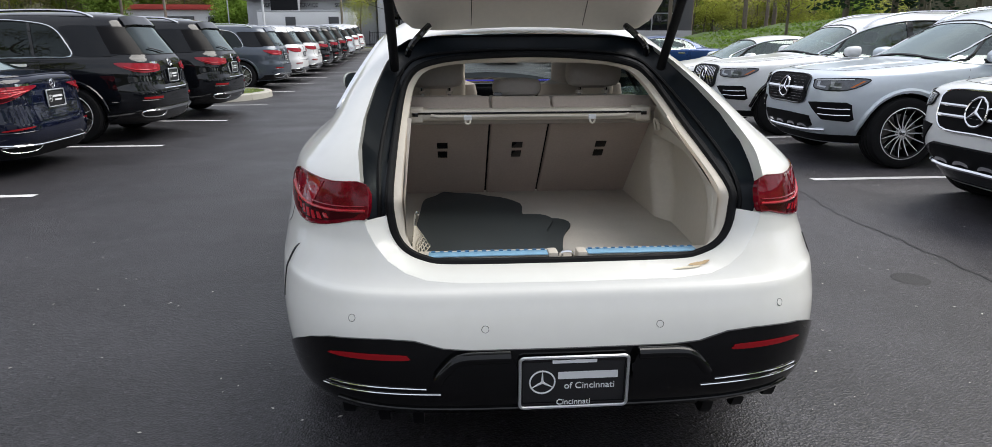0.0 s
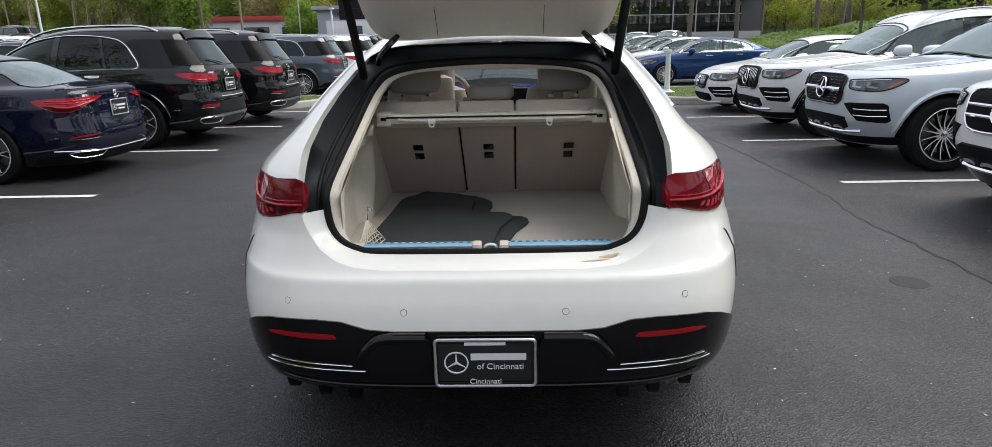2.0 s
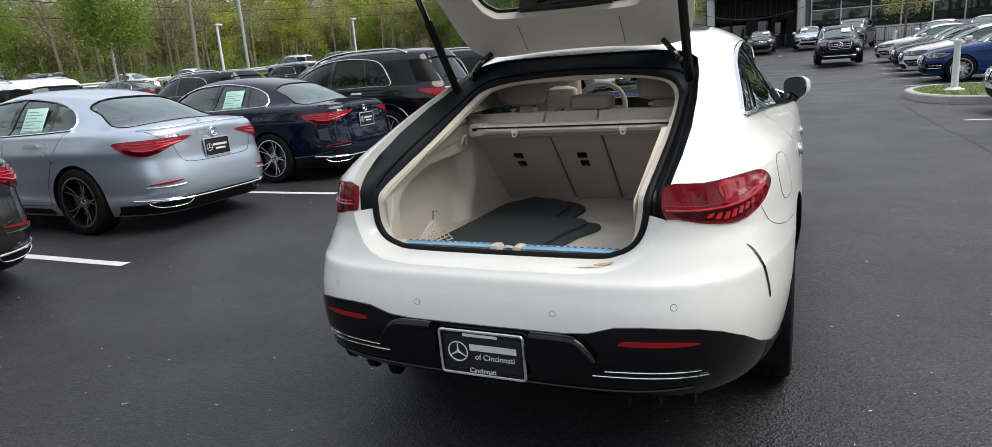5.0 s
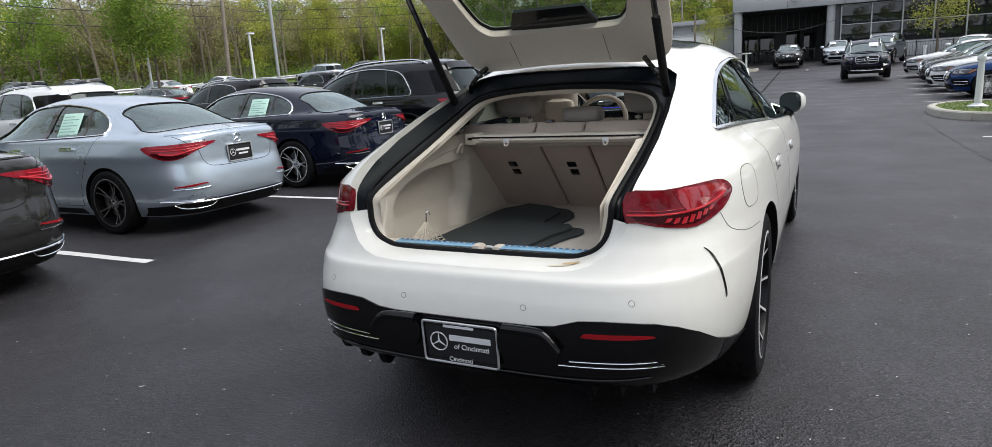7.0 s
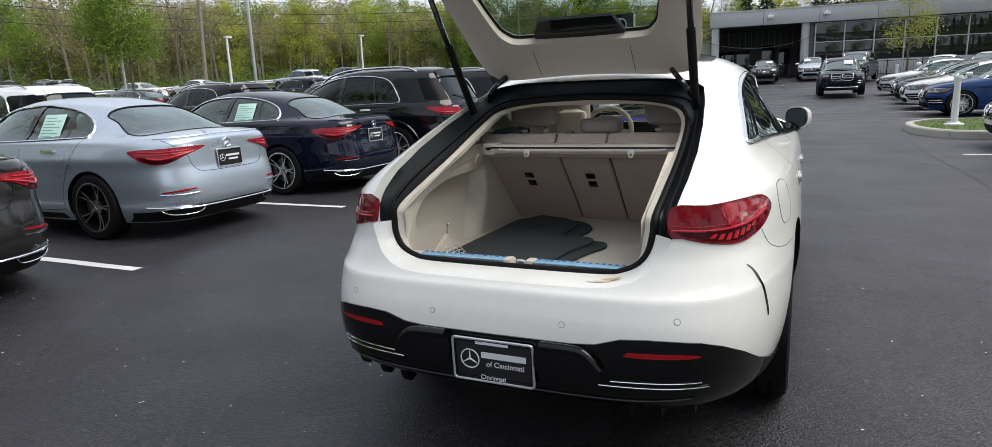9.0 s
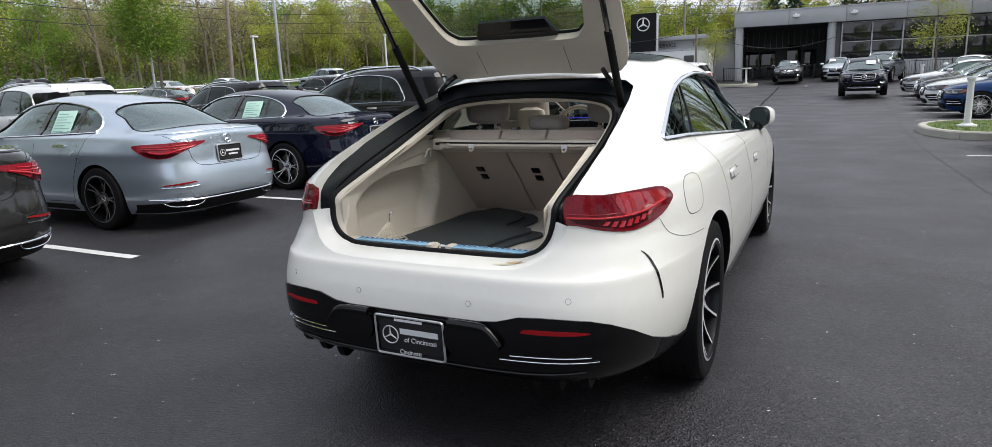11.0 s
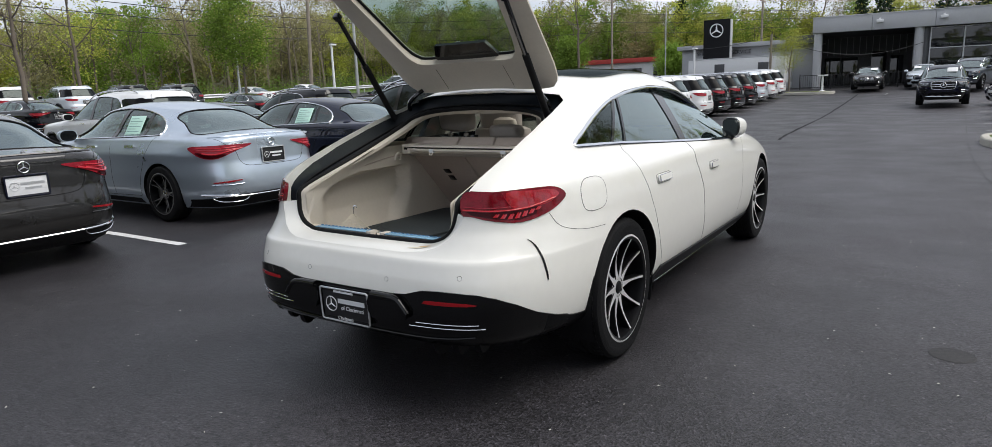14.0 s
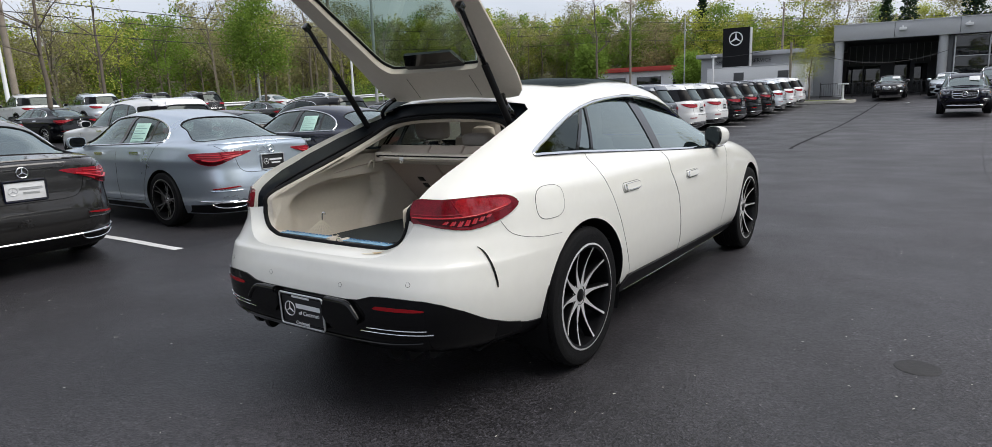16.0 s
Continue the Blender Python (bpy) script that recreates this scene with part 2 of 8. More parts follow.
def lathe(bm, prof, n=32, m=None, a0=0.0, a1=2 * math.pi):
    """prof: (radius, x) pairs turned round the x axis."""
    full = abs(a1 - a0 - 2 * math.pi) < 1e-6
    rows = []
    for k in range(n if full else n + 1):
        a = a0 + (a1 - a0) * k / n
        rows.append([bm.verts.new(((m or Matrix()) @ Vector((x, r * math.cos(a), r * math.sin(a))))) for r, x in prof])
    cnt = len(rows)
    for k in range(cnt if full else cnt - 1):
        a, b = rows[k], rows[(k + 1) % cnt]
        for i in range(len(prof) - 1):
            bm.faces.new((a[i], a[i + 1], b[i + 1], b[i]))
    bmesh.ops.recalc_face_normals(bm, faces=bm.faces)
    return bm


def spline(pts, sub=6, closed=False):
    """Catmull-Rom through the points (any dimension)."""
    p = [np.array(q, float) for q in pts]
    n = len(p)
    out = []
    for i in range(n if closed else n - 1):
        if closed:
            a, b, c, d = p[(i - 1) % n], p[i], p[(i + 1) % n], p[(i + 2) % n]
        else:
            a, b, c, d = p[max(i - 1, 0)], p[i], p[i + 1], p[min(i + 2, n - 1)]
        for k in range(sub):
            t = k / sub
            out.append(0.5 * (2 * b + (c - a) * t + (2 * a - 5 * b + 4 * c - d) * t * t + (3 * b - 3 * c + d - a) * t ** 3))
    if not closed:
        out.append(p[-1])
    return [tuple(float(v) for v in q) for q in out]


def tube(bm, pts, r, n=8, closed=False, flat=1.0):
    """A round bar along the points; r may be one value or one a point."""
    pts = [Vector(p) for p in pts]
    cnt = len(pts)
    rs = [r] * cnt if not isinstance(r, (list, tuple)) else r
    rows, up = [], None
    for i, p in enumerate(pts):
        a = pts[(i - 1) % cnt] if closed or i > 0 else p
        b = pts[(i + 1) % cnt] if closed or i < cnt - 1 else p
        d = (b - a).normalized() if (b - a).length > 1e-9 else Vector((0, 0, 1))
        if up is None:
            up = Vector((0, 0, 1)) if abs(d.z) < 0.9 else Vector((1, 0, 0))
        s = d.cross(up)
        if s.length < 1e-6:
            s = d.orthogonal()
        s.normalize()
        up = s.cross(d).normalized()
        rows.append([bm.verts.new(p + (s * math.cos(2 * math.pi * k / n) + up * flat * math.sin(2 * math.pi * k / n)) * rs[i]) for k in range(n)])
    for i in range(cnt if closed else cnt - 1):
        a, b = rows[i], rows[(i + 1) % cnt]
        for k in range(n):
            bm.faces.new((a[k], a[(k + 1) % n], b[(k + 1) % n], b[k]))
    if not closed:
        bm.faces.new(rows[0][::-1])
        bm.faces.new(rows[-1])
    bmesh.ops.recalc_face_normals(bm, faces=bm.faces)
    return bm


def prism(outline, axis, lo, hi):
    """A closed solid from a 2D outline pushed along an axis: 'x' takes (y, z), 'y' takes (x, z), 'z' takes (x, y)."""
    def at(p, d):
        return {"x": (d, p[0], p[1]), "y": (p[0], d, p[1]), "z": (p[0], p[1], d)}[axis]
    bm = bmesh.new()
    return loft(bm, [[at(p, lo) for p in outline], [at(p, hi) for p in outline]])


def boolean(me, cutter, material=None, op="DIFFERENCE"):
    """me with the cutter (a bmesh) taken out; the cut faces take the material."""
    if op == "DIFFERENCE":
        for nudge in (0.0, 0.0007, -0.0011, 0.0019):
            c = cutter.copy()
            for v in c.verts:
                v.co += Vector((nudge * 0.3, nudge, nudge * 0.7))
            out = boolean_once(me, c, material, op)
            if len(out.polygons) > len(me.polygons) * 0.55:
                cutter.free()
                return out
        cutter.free()
        return me
    return boolean_once(me, cutter, material, op)


def boolean_once(me, cutter, material, op):
    a = bpy.data.objects.new("work", me)
    cm = bpy.data.meshes.new("cutter")
    cutter.to_mesh(cm)
    cutter.free()
    if material:
        cm.materials.append(material)
    b = bpy.data.objects.new("cutter", cm)
    scene.collection.objects.link(a)
    scene.collection.objects.link(b)
    mod = a.modifiers.new("cut", "BOOLEAN")
    mod.operation, mod.object, mod.solver = op, b, "EXACT"
    mod.material_mode = "TRANSFER"
    dg = bpy.context.evaluated_depsgraph_get()
    dg.update()
    out = bpy.data.meshes.new_from_object(a.evaluated_get(dg))
    bpy.data.objects.remove(a)
    bpy.data.objects.remove(b)
    bpy.data.meshes.remove(cm)
    return out


def mesh_of(bm, material):
    me = bpy.data.meshes.new("solid")
    bm.to_mesh(me)
    bm.free()
    me.materials.append(material)
    return me


def bvh_of(bm):
    return BVHTree.FromBMesh(bm)


class Side:
    """A drawing plane in front of a body: u across, v up, w the way towards the body."""

    def __init__(self, tree, origin, u, v, reach=4.0):
        self.tree, self.o, self.u, self.v, self.reach = tree, Vector(origin), Vector(u).normalized(), Vector(v).normalized(), reach
        self.w = self.u.cross(self.v).normalized() * -1

    def put(self, p, lift=0.0):
        q = self.o + self.u * p[0] + self.v * p[1]
        hit, nor, _, _ = self.tree.ray_cast(q, self.w, self.reach)
        if hit is None:
            hit, nor, _, _ = self.tree.find_nearest(q + self.w * 0.5)
        if nor.dot(self.w) > 0:
            nor = -nor
        return hit + nor * lift, nor


def conform(side, outline, lift=0.003, depth=0.012, step=0.05, bm=None):
    """A panel of the outline's shape that follows the body, lift metres proud, with its edge turned in."""
    bm = bm or bmesh.new()
    pts = []
    for p, q in zip(outline, list(outline[1:]) + [outline[0]]):
        p, q = Vector((p[0], p[1])), Vector((q[0], q[1]))
        k = max(1, math.ceil((q - p).length / max(step, 0.02)))
        pts += [p.lerp(q, i / k) for i in range(k)]
    lo = (min(p.x for p in pts), min(p.y for p in pts))
    hi = (max(p.x for p in pts), max(p.y for p in pts))
    inner = []
    nx, ny = max(1, int((hi[0] - lo[0]) / step)), max(1, int((hi[1] - lo[1]) / step))
    for i in range(1, nx):
        for j in range(1, ny):
            q = Vector((lo[0] + (hi[0] - lo[0]) * i / nx, lo[1] + (hi[1] - lo[1]) * j / ny))
            inside = False
            for a, b in zip(pts, pts[1:] + pts[:1]):
                if (a.y > q.y) != (b.y > q.y) and q.x < (b.x - a.x) * (q.y - a.y) / (b.y - a.y) + a.x:
                    inside = not inside
            if inside and min((q - a).length for a in pts) > step * 0.35:
                inner.append(q)
    n = len(pts)
    vs, _, fs, *_ = geometry.delaunay_2d_cdt(pts + inner, [(i, (i + 1) % n) for i in range(n)], [], 1, 1e-6)
    top, nors = [], []
    for p in vs:
        q, nor = side.put(p, lift)
        top.append(bm.verts.new(q))
        nors.append(nor)
    made = [bm.faces.new([top[i] for i in f]) for f in fs if len(set(f)) > 2]
    if depth > 0:
        rim = {}
        for f in made:
            for e in f.edges:
                rim[e] = rim.get(e, 0) + 1
        index = {v: i for i, v in enumerate(top)}
        low = {}
        for e, c in rim.items():
            if c == 1:
                a, b = e.verts
                for v in (a, b):
                    if v not in low:
                        low[v] = bm.verts.new(v.co - nors[index[v]] * depth)
                bm.faces.new((a, b, low[b], low[a]))
    bmesh.ops.recalc_face_normals(bm, faces=bm.faces)
    tot = sum((f.normal.dot(-side.w) * f.calc_area() for f in made), 0.0)
    if tot < 0:
        bmesh.ops.reverse_faces(bm, faces=bm.faces)
    return bm


def sheet_of(bm):
    """The smooth bowed sheet that a side window lies on: x for a y and a z, so that the glass mirrors evenly."""
    co = np.array([v.co for v in bm.verts])
    zm, out = co[:, 2].mean(), np.sign(co[:, 0].mean())
    terms = lambda y, z: np.stack([np.ones_like(y), y, z, y * y, y * z, y ** 3, y ** 4], 1)
    bow = lambda z: 0.35 * (z - zm) ** 2 * out
    k = np.linalg.lstsq(terms(co[:, 1], co[:, 2]), co[:, 0] + bow(co[:, 2]), rcond=None)[0]
    return lambda y, z: terms(y, z) @ k - bow(z)


def lay(bm, sheet, s, lift=0.0):
    """Lay a pane or a pillar on the sheet: its outward faces lift metres proud, its turned-in edge behind."""
    co = np.array([v.co for v in bm.verts])
    for v, x in zip(bm.verts, sheet(co[:, 1], co[:, 2])):
        front = lift == 0.0 or any(f.normal.x * s > 0.6 for f in v.link_faces)
        v.co.x = x + s * (lift if front else -0.008)
    return bm


def line_on(side, pts, r, lift=0.0, sub=5, n=6, bm=None, flat=1.0, closed=False):
    """A thin bar laid on the body along drawn points."""
    run = spline(pts, sub, closed) if sub > 1 else pts
    return tube(bm or bmesh.new(), [side.put(p, lift)[0] for p in run], r, n, closed, flat)


def mono(xs, ys):
    """Monotone cubic interpolation."""
    xs, ys = np.array(xs, float), np.array(ys, float)
    h, d = np.diff(xs), np.diff(ys) / np.diff(xs)
    m = np.zeros(len(xs))
    m[0], m[-1] = d[0], d[-1]
    for i in range(1, len(xs) - 1):
        if d[i - 1] * d[i] > 0:
            w1, w2 = 2 * h[i] + h[i - 1], h[i] + 2 * h[i - 1]
            m[i] = (w1 + w2) / (w1 / d[i - 1] + w2 / d[i])

    def f(x):
        i = int(np.clip(np.searchsorted(xs, x) - 1, 0, len(xs) - 2))
        t = (x - xs[i]) / h[i]
        return float((1 + 2 * t) * (1 - t) ** 2 * ys[i] + t * (1 - t) ** 2 * h[i] * m[i] + t * t * (3 - 2 * t) * ys[i + 1] + t * t * (t - 1) * h[i] * m[i + 1])
    return f


def body_loops(rows, sub=3, na=20, inset=0.0, z0=None, z1=None, top_drop=0.0):
    """Level outlines of a car body. rows: height, half width, rear end, front end, roundness rear and front, widest place."""
    zs = [r[0] for r in rows]
    fs = [mono(zs, [r[k] for r in rows]) for k in range(1, 7)]
    levels = []
    for a, b in zip(zs, zs[1:]):
        levels += [a + (b - a) * k / sub for k in range(sub)]
    levels.append(zs[-1])
    if z0 is not None:
        levels = [z0] + [z for z in levels if z > z0 + 0.005]
    if z1 is not None:
        levels = [z for z in levels if z < z1 - 0.005] + [z1]
    loops = []
    for z in levels:
        w, r, f, er, ef, ym = (g(z) for g in fs)
        w, r, f = w - inset, r + inset, f - inset
        half = []
        for k in range(na + 1):
            a = math.pi / 2 * k / na
            s, c = math.sin(a), math.cos(a)
            half.append((w * s ** (2 / er), ym - (ym - r) * c ** (2 / er)))
        for k in range(1, na + 1):
            a = math.pi / 2 * k / na
            s, c = math.sin(a), math.cos(a)
            half.append((w * c ** (2 / ef), ym + (f - ym) * s ** (2 / ef)))
        zz = z - top_drop * max(0.0, (z - zs[0]) / (zs[-1] - zs[0]))
        ring = [(x, y, zz) for x, y in half] + [(-x, y, zz) for x, y in half[-2:0:-1]]
        loops.append(ring)
    return loops


def body_bm(rows, **kw):
    return loft(bmesh.new(), body_loops(rows, **kw))


def wheel_well(y, r, x0, x1, z):
    bm = bmesh.new()
    n = 40
    return loft(bm, [[(x, y + r * math.cos(2 * math.pi * k / n), z + r * math.sin(2 * math.pi * k / n)) for k in range(n)] for x in (x0, x1)])

# ---- cars: shared pieces ----
def facing(tree, at, d, reach=3.0, back=1.5):
    """A drawing plane that looks at the point from the level direction d (pointing away from the body)."""
    d = Vector(d).normalized()
    u = Vector((-d.y, d.x, 0)).normalized()
    return Side(tree, Vector(at) + d * back, u, (0, 0, 1), reach)


def rect(x0, y0, x1, y1, r=0.0, n=4):
    """A rectangle's outline with round corners."""
    if r <= 0:
        return [(x0, y0), (x1, y0), (x1, y1), (x0, y1)]
    out = []
    for cx, cy, a in ((x1 - r, y0 + r, -90), (x1 - r, y1 - r, 0), (x0 + r, y1 - r, 90), (x0 + r, y0 + r, 180)):
        out += [(cx + r * math.cos(radians(a + 90 * k / n)), cy + r * math.sin(radians(a + 90 * k / n))) for k in range(n + 1)]
    return out


def circle(cx, cy, r, n=24):
    return [(cx + r * math.cos(2 * math.pi * k / n), cy + r * math.sin(2 * math.pi * k / n)) for k in range(n)]


wheel_meshes = {}


def make_wheel(parent, m, style, r, rim_r, width, spokes, twin=0.0, machined=True, bright_lip=True, star=False, face=None):
    """wheel (brake disc and hub) > tyre, rim, centre_cap; meshes shared by all wheels of a style."""
    if style not in wheel_meshes:
        h = width / 2
        t = bmesh.new()
        prof = [(rim_r - 0.008, -h * 0.8), (rim_r + 0.012, -h * 0.98), ((r + rim_r) / 2, -h), (r - 0.012, -h * 0.93), (r - 0.002, -h * 0.78)]
        for gx in (-0.4, 0.0, 0.4):
            prof += [(r, gx * h - 0.012), (r - 0.008, gx * h - 0.008), (r - 0.008, gx * h + 0.008), (r, gx * h + 0.012)]
        prof += [(r - 0.002, h * 0.78), (r - 0.012, h * 0.93), ((r + rim_r) / 2 + 0.012, h), ((r + rim_r) / 2, h * 0.985), (rim_r + 0.012, h * 0.98), (rim_r - 0.008, h * 0.8)]
        lathe(t, prof, 56 if star else 36)
        # tread blocks at the shoulders
        for k in range(56 if star else 0):
            a = 2 * math.pi * k / 56
            for sx in (-1, 1):
                mm = Matrix.Rotation(a, 4, "X")
                box(t, (sx * h * 0.66 - 0.014, -0.011, r - 0.006), (sx * h * 0.66 + 0.014, 0.011, r + 0.0015), 0, mm)
        b = bmesh.new()
        # rim lip and barrel
        lip = bmesh.new()
        lathe(lip, [(rim_r - 0.012, h * 0.4), (rim_r - 0.012, h * 0.82), (rim_r + 0.004, h * 0.86), (rim_r + 0.008, h * 0.98), (rim_r - 0.002, h * 1.0), (rim_r - 0.016, h * 0.94), (rim_r - 0.02, h * 0.8), (rim_r - 0.02, h * 0.4)], 56)
        for f in lip.faces:
            f.material_index = 0 if bright_lip and abs(f.calc_center_median().x) > h * 0.98 else 1
        lathe(lip, [(rim_r - 0.012, -h * 0.8), (rim_r - 0.03, h * 0.2), (rim_r - 0.012, h * 0.82)], 48)
        for f in lip.faces:
            if f.calc_center_median().x < h * 0.7:
                f.material_index = 1
        before = set(lip.faces)
        for k in range(spokes):
            for s in ((-1, 1) if twin else (0,)):
                a0 = 2 * math.pi * k / spokes
                a1 = a0 + s * twin
                loops = []
                for q in np.linspace(0, 1, 7):
                    rr = 0.05 + (rim_r - 0.065) * q
                    aa = a0 + s * twin * 0.35 + (a1 - a0 - s * twin * 0.35) * q
                    wdt = (0.019 - 0.008 * q) * ((0.5 if spokes > 7 else 0.62) if twin else (0.55 if bright_lip else 0.8 + 0.25 * q))
                    if star:
                        wdt = 0.0215 - 0.0360 * q + 0.0245 * q * q
                    xo = h * (0.62 + 0.30 * q - 0.28 * math.sin(math.pi * q) * 0.4)
                    c, sn = math.cos(aa), math.sin(aa)
                    def pt(off, x):
                        return (x, rr * c - off * sn, rr * sn + off * c)
                    loops.append([pt(-wdt, xo - 0.05), pt(-wdt, xo - 0.004), pt(-wdt + 0.003, xo), pt(wdt - 0.003, xo), pt(wdt, xo - 0.004), pt(wdt, xo - 0.05)])
                loft(lip, loops)
        for f in set(lip.faces) - before:
            f.normal_update()
            f.material_index = 0 if (machined and f.normal.x > 0.7) else 1
        before = set(lip.faces)
        lathe(lip, [(0.0, h * 0.60), (0.045, h * 0.60), (0.075, h * 0.56), (0.085, h * 0.3), (0.085, h * 0.1)], 28)
        for f in set(lip.faces) - before:
            f.normal_update()
            f.material_index = 0 if (machined and f.normal.x > 0.6) else 1
        for k in range(5):
            a = 2 * math.pi * (k + 0.5) / 5
            s0 = set(lip.faces)
            lathe(lip, [(0, h * 0.606), (0.013 if star else 0.010, h * 0.606), (0.014 if star else 0.012, h * 0.56)], 10, Matrix.Translation((0, 0.058 * math.cos(a), 0.058 * math.sin(a))))
            for f in set(lip.faces) - s0:
                f.material_index = 1
        cap = bmesh.new()
        lathe(cap, [(0, h * 0.68), (0.022, h * 0.67), (0.033, h * 0.64), (0.036, h * 0.58)], 24)
        lathe(b, [(0.08, -0.01), (rim_r * 0.72, -0.01), (rim_r * 0.72, 0.015), (0.08, 0.015), (0.08, h * 0.2)], 40)
        box(b, (-0.05, -rim_r * 0.8, -0.06), (0.04, -rim_r * 0.5, 0.09), 0.012)
        store = []
        for nm, bm_, ms in (("wheel", b, [DARK_ALLOY if star else BRAKE]), ("tyre", t, [TYRE]), ("rim", lip, [face or ALLOY, DARK_ALLOY] if machined else [DARK_ALLOY, DARK_ALLOY]), ("centre_cap", cap, [CHROME if machined and not star else DARK_ALLOY])):
            ob = part(nm, bm_, ms, None, angle=32)
            store.append((nm, ob.data))
            bpy.data.objects.remove(ob)
        wheel_meshes[style] = store
    first = None
    for nm, me in wheel_meshes[style]:
        ob = new(nm, me)
        if first is None:
            first, ob.parent, ob.matrix_basis = ob, parent, m
        else:
            ob.parent = first
    return first


def emblem(bm, side, c, r, lift=0.008, t=0.004):
    """A ring with three tapered arms."""
    tube(bm, [side.put((c[0] + r * math.cos(a), c[1] + r * math.sin(a)), lift)[0] for a in np.linspace(0, 2 * math.pi, 25)[:-1]], t, 6, True)
    for a in (90, 210, 330):
        a = radians(a)
        tube(bm, [side.put(c, lift)[0], side.put((c[0] + r * math.cos(a), c[1] + r * math.sin(a)), lift)[0]], [t * 1.7, t * 0.4], 6)
    return bm


def plate(parent, side, c, w=0.32, h=0.17, lift=0.012, words=False, pale=False):
    """licence_plate > plate_frame, lettering: a dealer's plate, flat on its mount."""
    o, nor = side.put(c, lift)
    nor = Vector((nor.x, nor.y, nor.z * 0.5)).normalized()
    u = side.u
    v = nor.cross(u)
    if v.z < 0:
        v = -v
    m = Matrix((u, v, u.cross(v))).transposed().to_4x4()
    m.translation = o
    b = bmesh.new()
    box(b, (-w / 2, -h / 2, -0.012), (w / 2, h / 2, 0), 0.002)
    p = part("licence_plate", b, PLATE_WHITE if pale else PLATE_BLACK, parent, "blank white plate" if pale else "black dealer plate")
    p.matrix_basis = m
    b = bmesh.new()
    fr = 0.005
    for lo, hi in (((-w / 2 - 0.004, -h / 2 - 0.004, -0.002), (w / 2 + 0.004, -h / 2 + fr * 2.0, 0.006)), ((-w / 2 - 0.004, h / 2 - fr * 2.0, -0.002), (w / 2 + 0.004, h / 2 + 0.004, 0.006)),
                   ((-w / 2 - 0.004, -h / 2 + fr * 2.0, -0.002), (-w / 2 + fr, h / 2 - fr * 2.0, 0.006)), ((w / 2 - fr, -h / 2 + fr * 2.0, -0.002), (w / 2 + 0.004, h / 2 - fr * 2.0, 0.006))):
        box(b, lo, hi, 0.0025)
    fr_ob = part("plate_frame", b, P_NAVY if pale else GLOSS_BLACK, p)
    if not pale:
        part("frame_edge", tube(bmesh.new(), [(x_, y_, 0.005) for x_, y_ in rect(-w / 2 - 0.004, -h / 2 - 0.004, w / 2 + 0.004, h / 2 + 0.004, 0.012)], 0.005 if words else 0.0075, 6, True), PLATE_FRAME, p, "bright frame edge")
    b = bmesh.new()
    if not pale:
        tube(b, [(-w * 0.3 + 0.035 * math.cos(a), 0.035 * math.sin(a), 0.002) for a in np.linspace(0, 2 * math.pi, 25)[:-1]], 0.0025, 5, True)
        for a in (90, 210, 330):
            a = radians(a)
            tube(b, [(-w * 0.3, 0, 0.002), (-w * 0.3 + 0.035 * math.cos(a), 0.035 * math.sin(a), 0.002)], [0.004, 0.001], 5)
        box(b, (-w * 0.15, 0.008, 0), (w * 0.42, 0.030, 0.002))
        if not words:
            box(b, (-w * 0.06, -0.03, 0), (w * 0.34, -0.012, 0.002))
        part("lettering", b, PLATE_WHITE, p)
    else:
        box(b, (-w * 0.33, -0.03, 0), (w * 0.33, 0.03, 0.002), 0.001)
        part("lettering", b, PLATE_FRAME, p)
    return p, m


def text_part(name, words, size, m, material, parent, extrude=0.001):
    cu = bpy.data.curves.new(name, "FONT")
    cu.body, cu.size, cu.extrude, cu.align_x, cu.align_y = words, size, extrude, "CENTER", "CENTER"
    tmp = bpy.data.objects.new(name, cu)
    scene.collection.objects.link(tmp)
    dg = bpy.context.evaluated_depsgraph_get()
    dg.update()
    me = bpy.data.meshes.new_from_object(tmp.evaluated_get(dg))
    bpy.data.objects.remove(tmp)
    me.materials.clear()
    me.materials.append(material)
    ob = new(name, me)
    ob.parent = parent
    ob.matrix_basis = m
    return ob


def seat_bm(w, back_h, tilt, head=True):
    """Seat cushion, backrest and headrest in one padded shape, seat centre at the origin, facing +y."""
    b = bmesh.new()
    box(b, (-w / 2, -0.25, -0.12), (w / 2, 0.28, 0.06), 0.06, seg=3)
    m = Matrix.Translation((0, -0.22, 0.02)) @ Matrix.Rotation(radians(tilt), 4, "X")
    box(b, (-w / 2, -0.09, 0), (w / 2, 0.06, back_h), 0.06, m, seg=3)
    if head:
        box(b, (-0.13, -0.08, back_h + 0.05), (0.13, 0.03, back_h + 0.23), 0.045, m, seg=3)
        for x in (-0.05, 0.05):
            tube(b, [m @ Vector((x, -0.02, back_h - 0.02)), m @ Vector((x, -0.02, back_h + 0.08))], 0.007, 6)
    return b


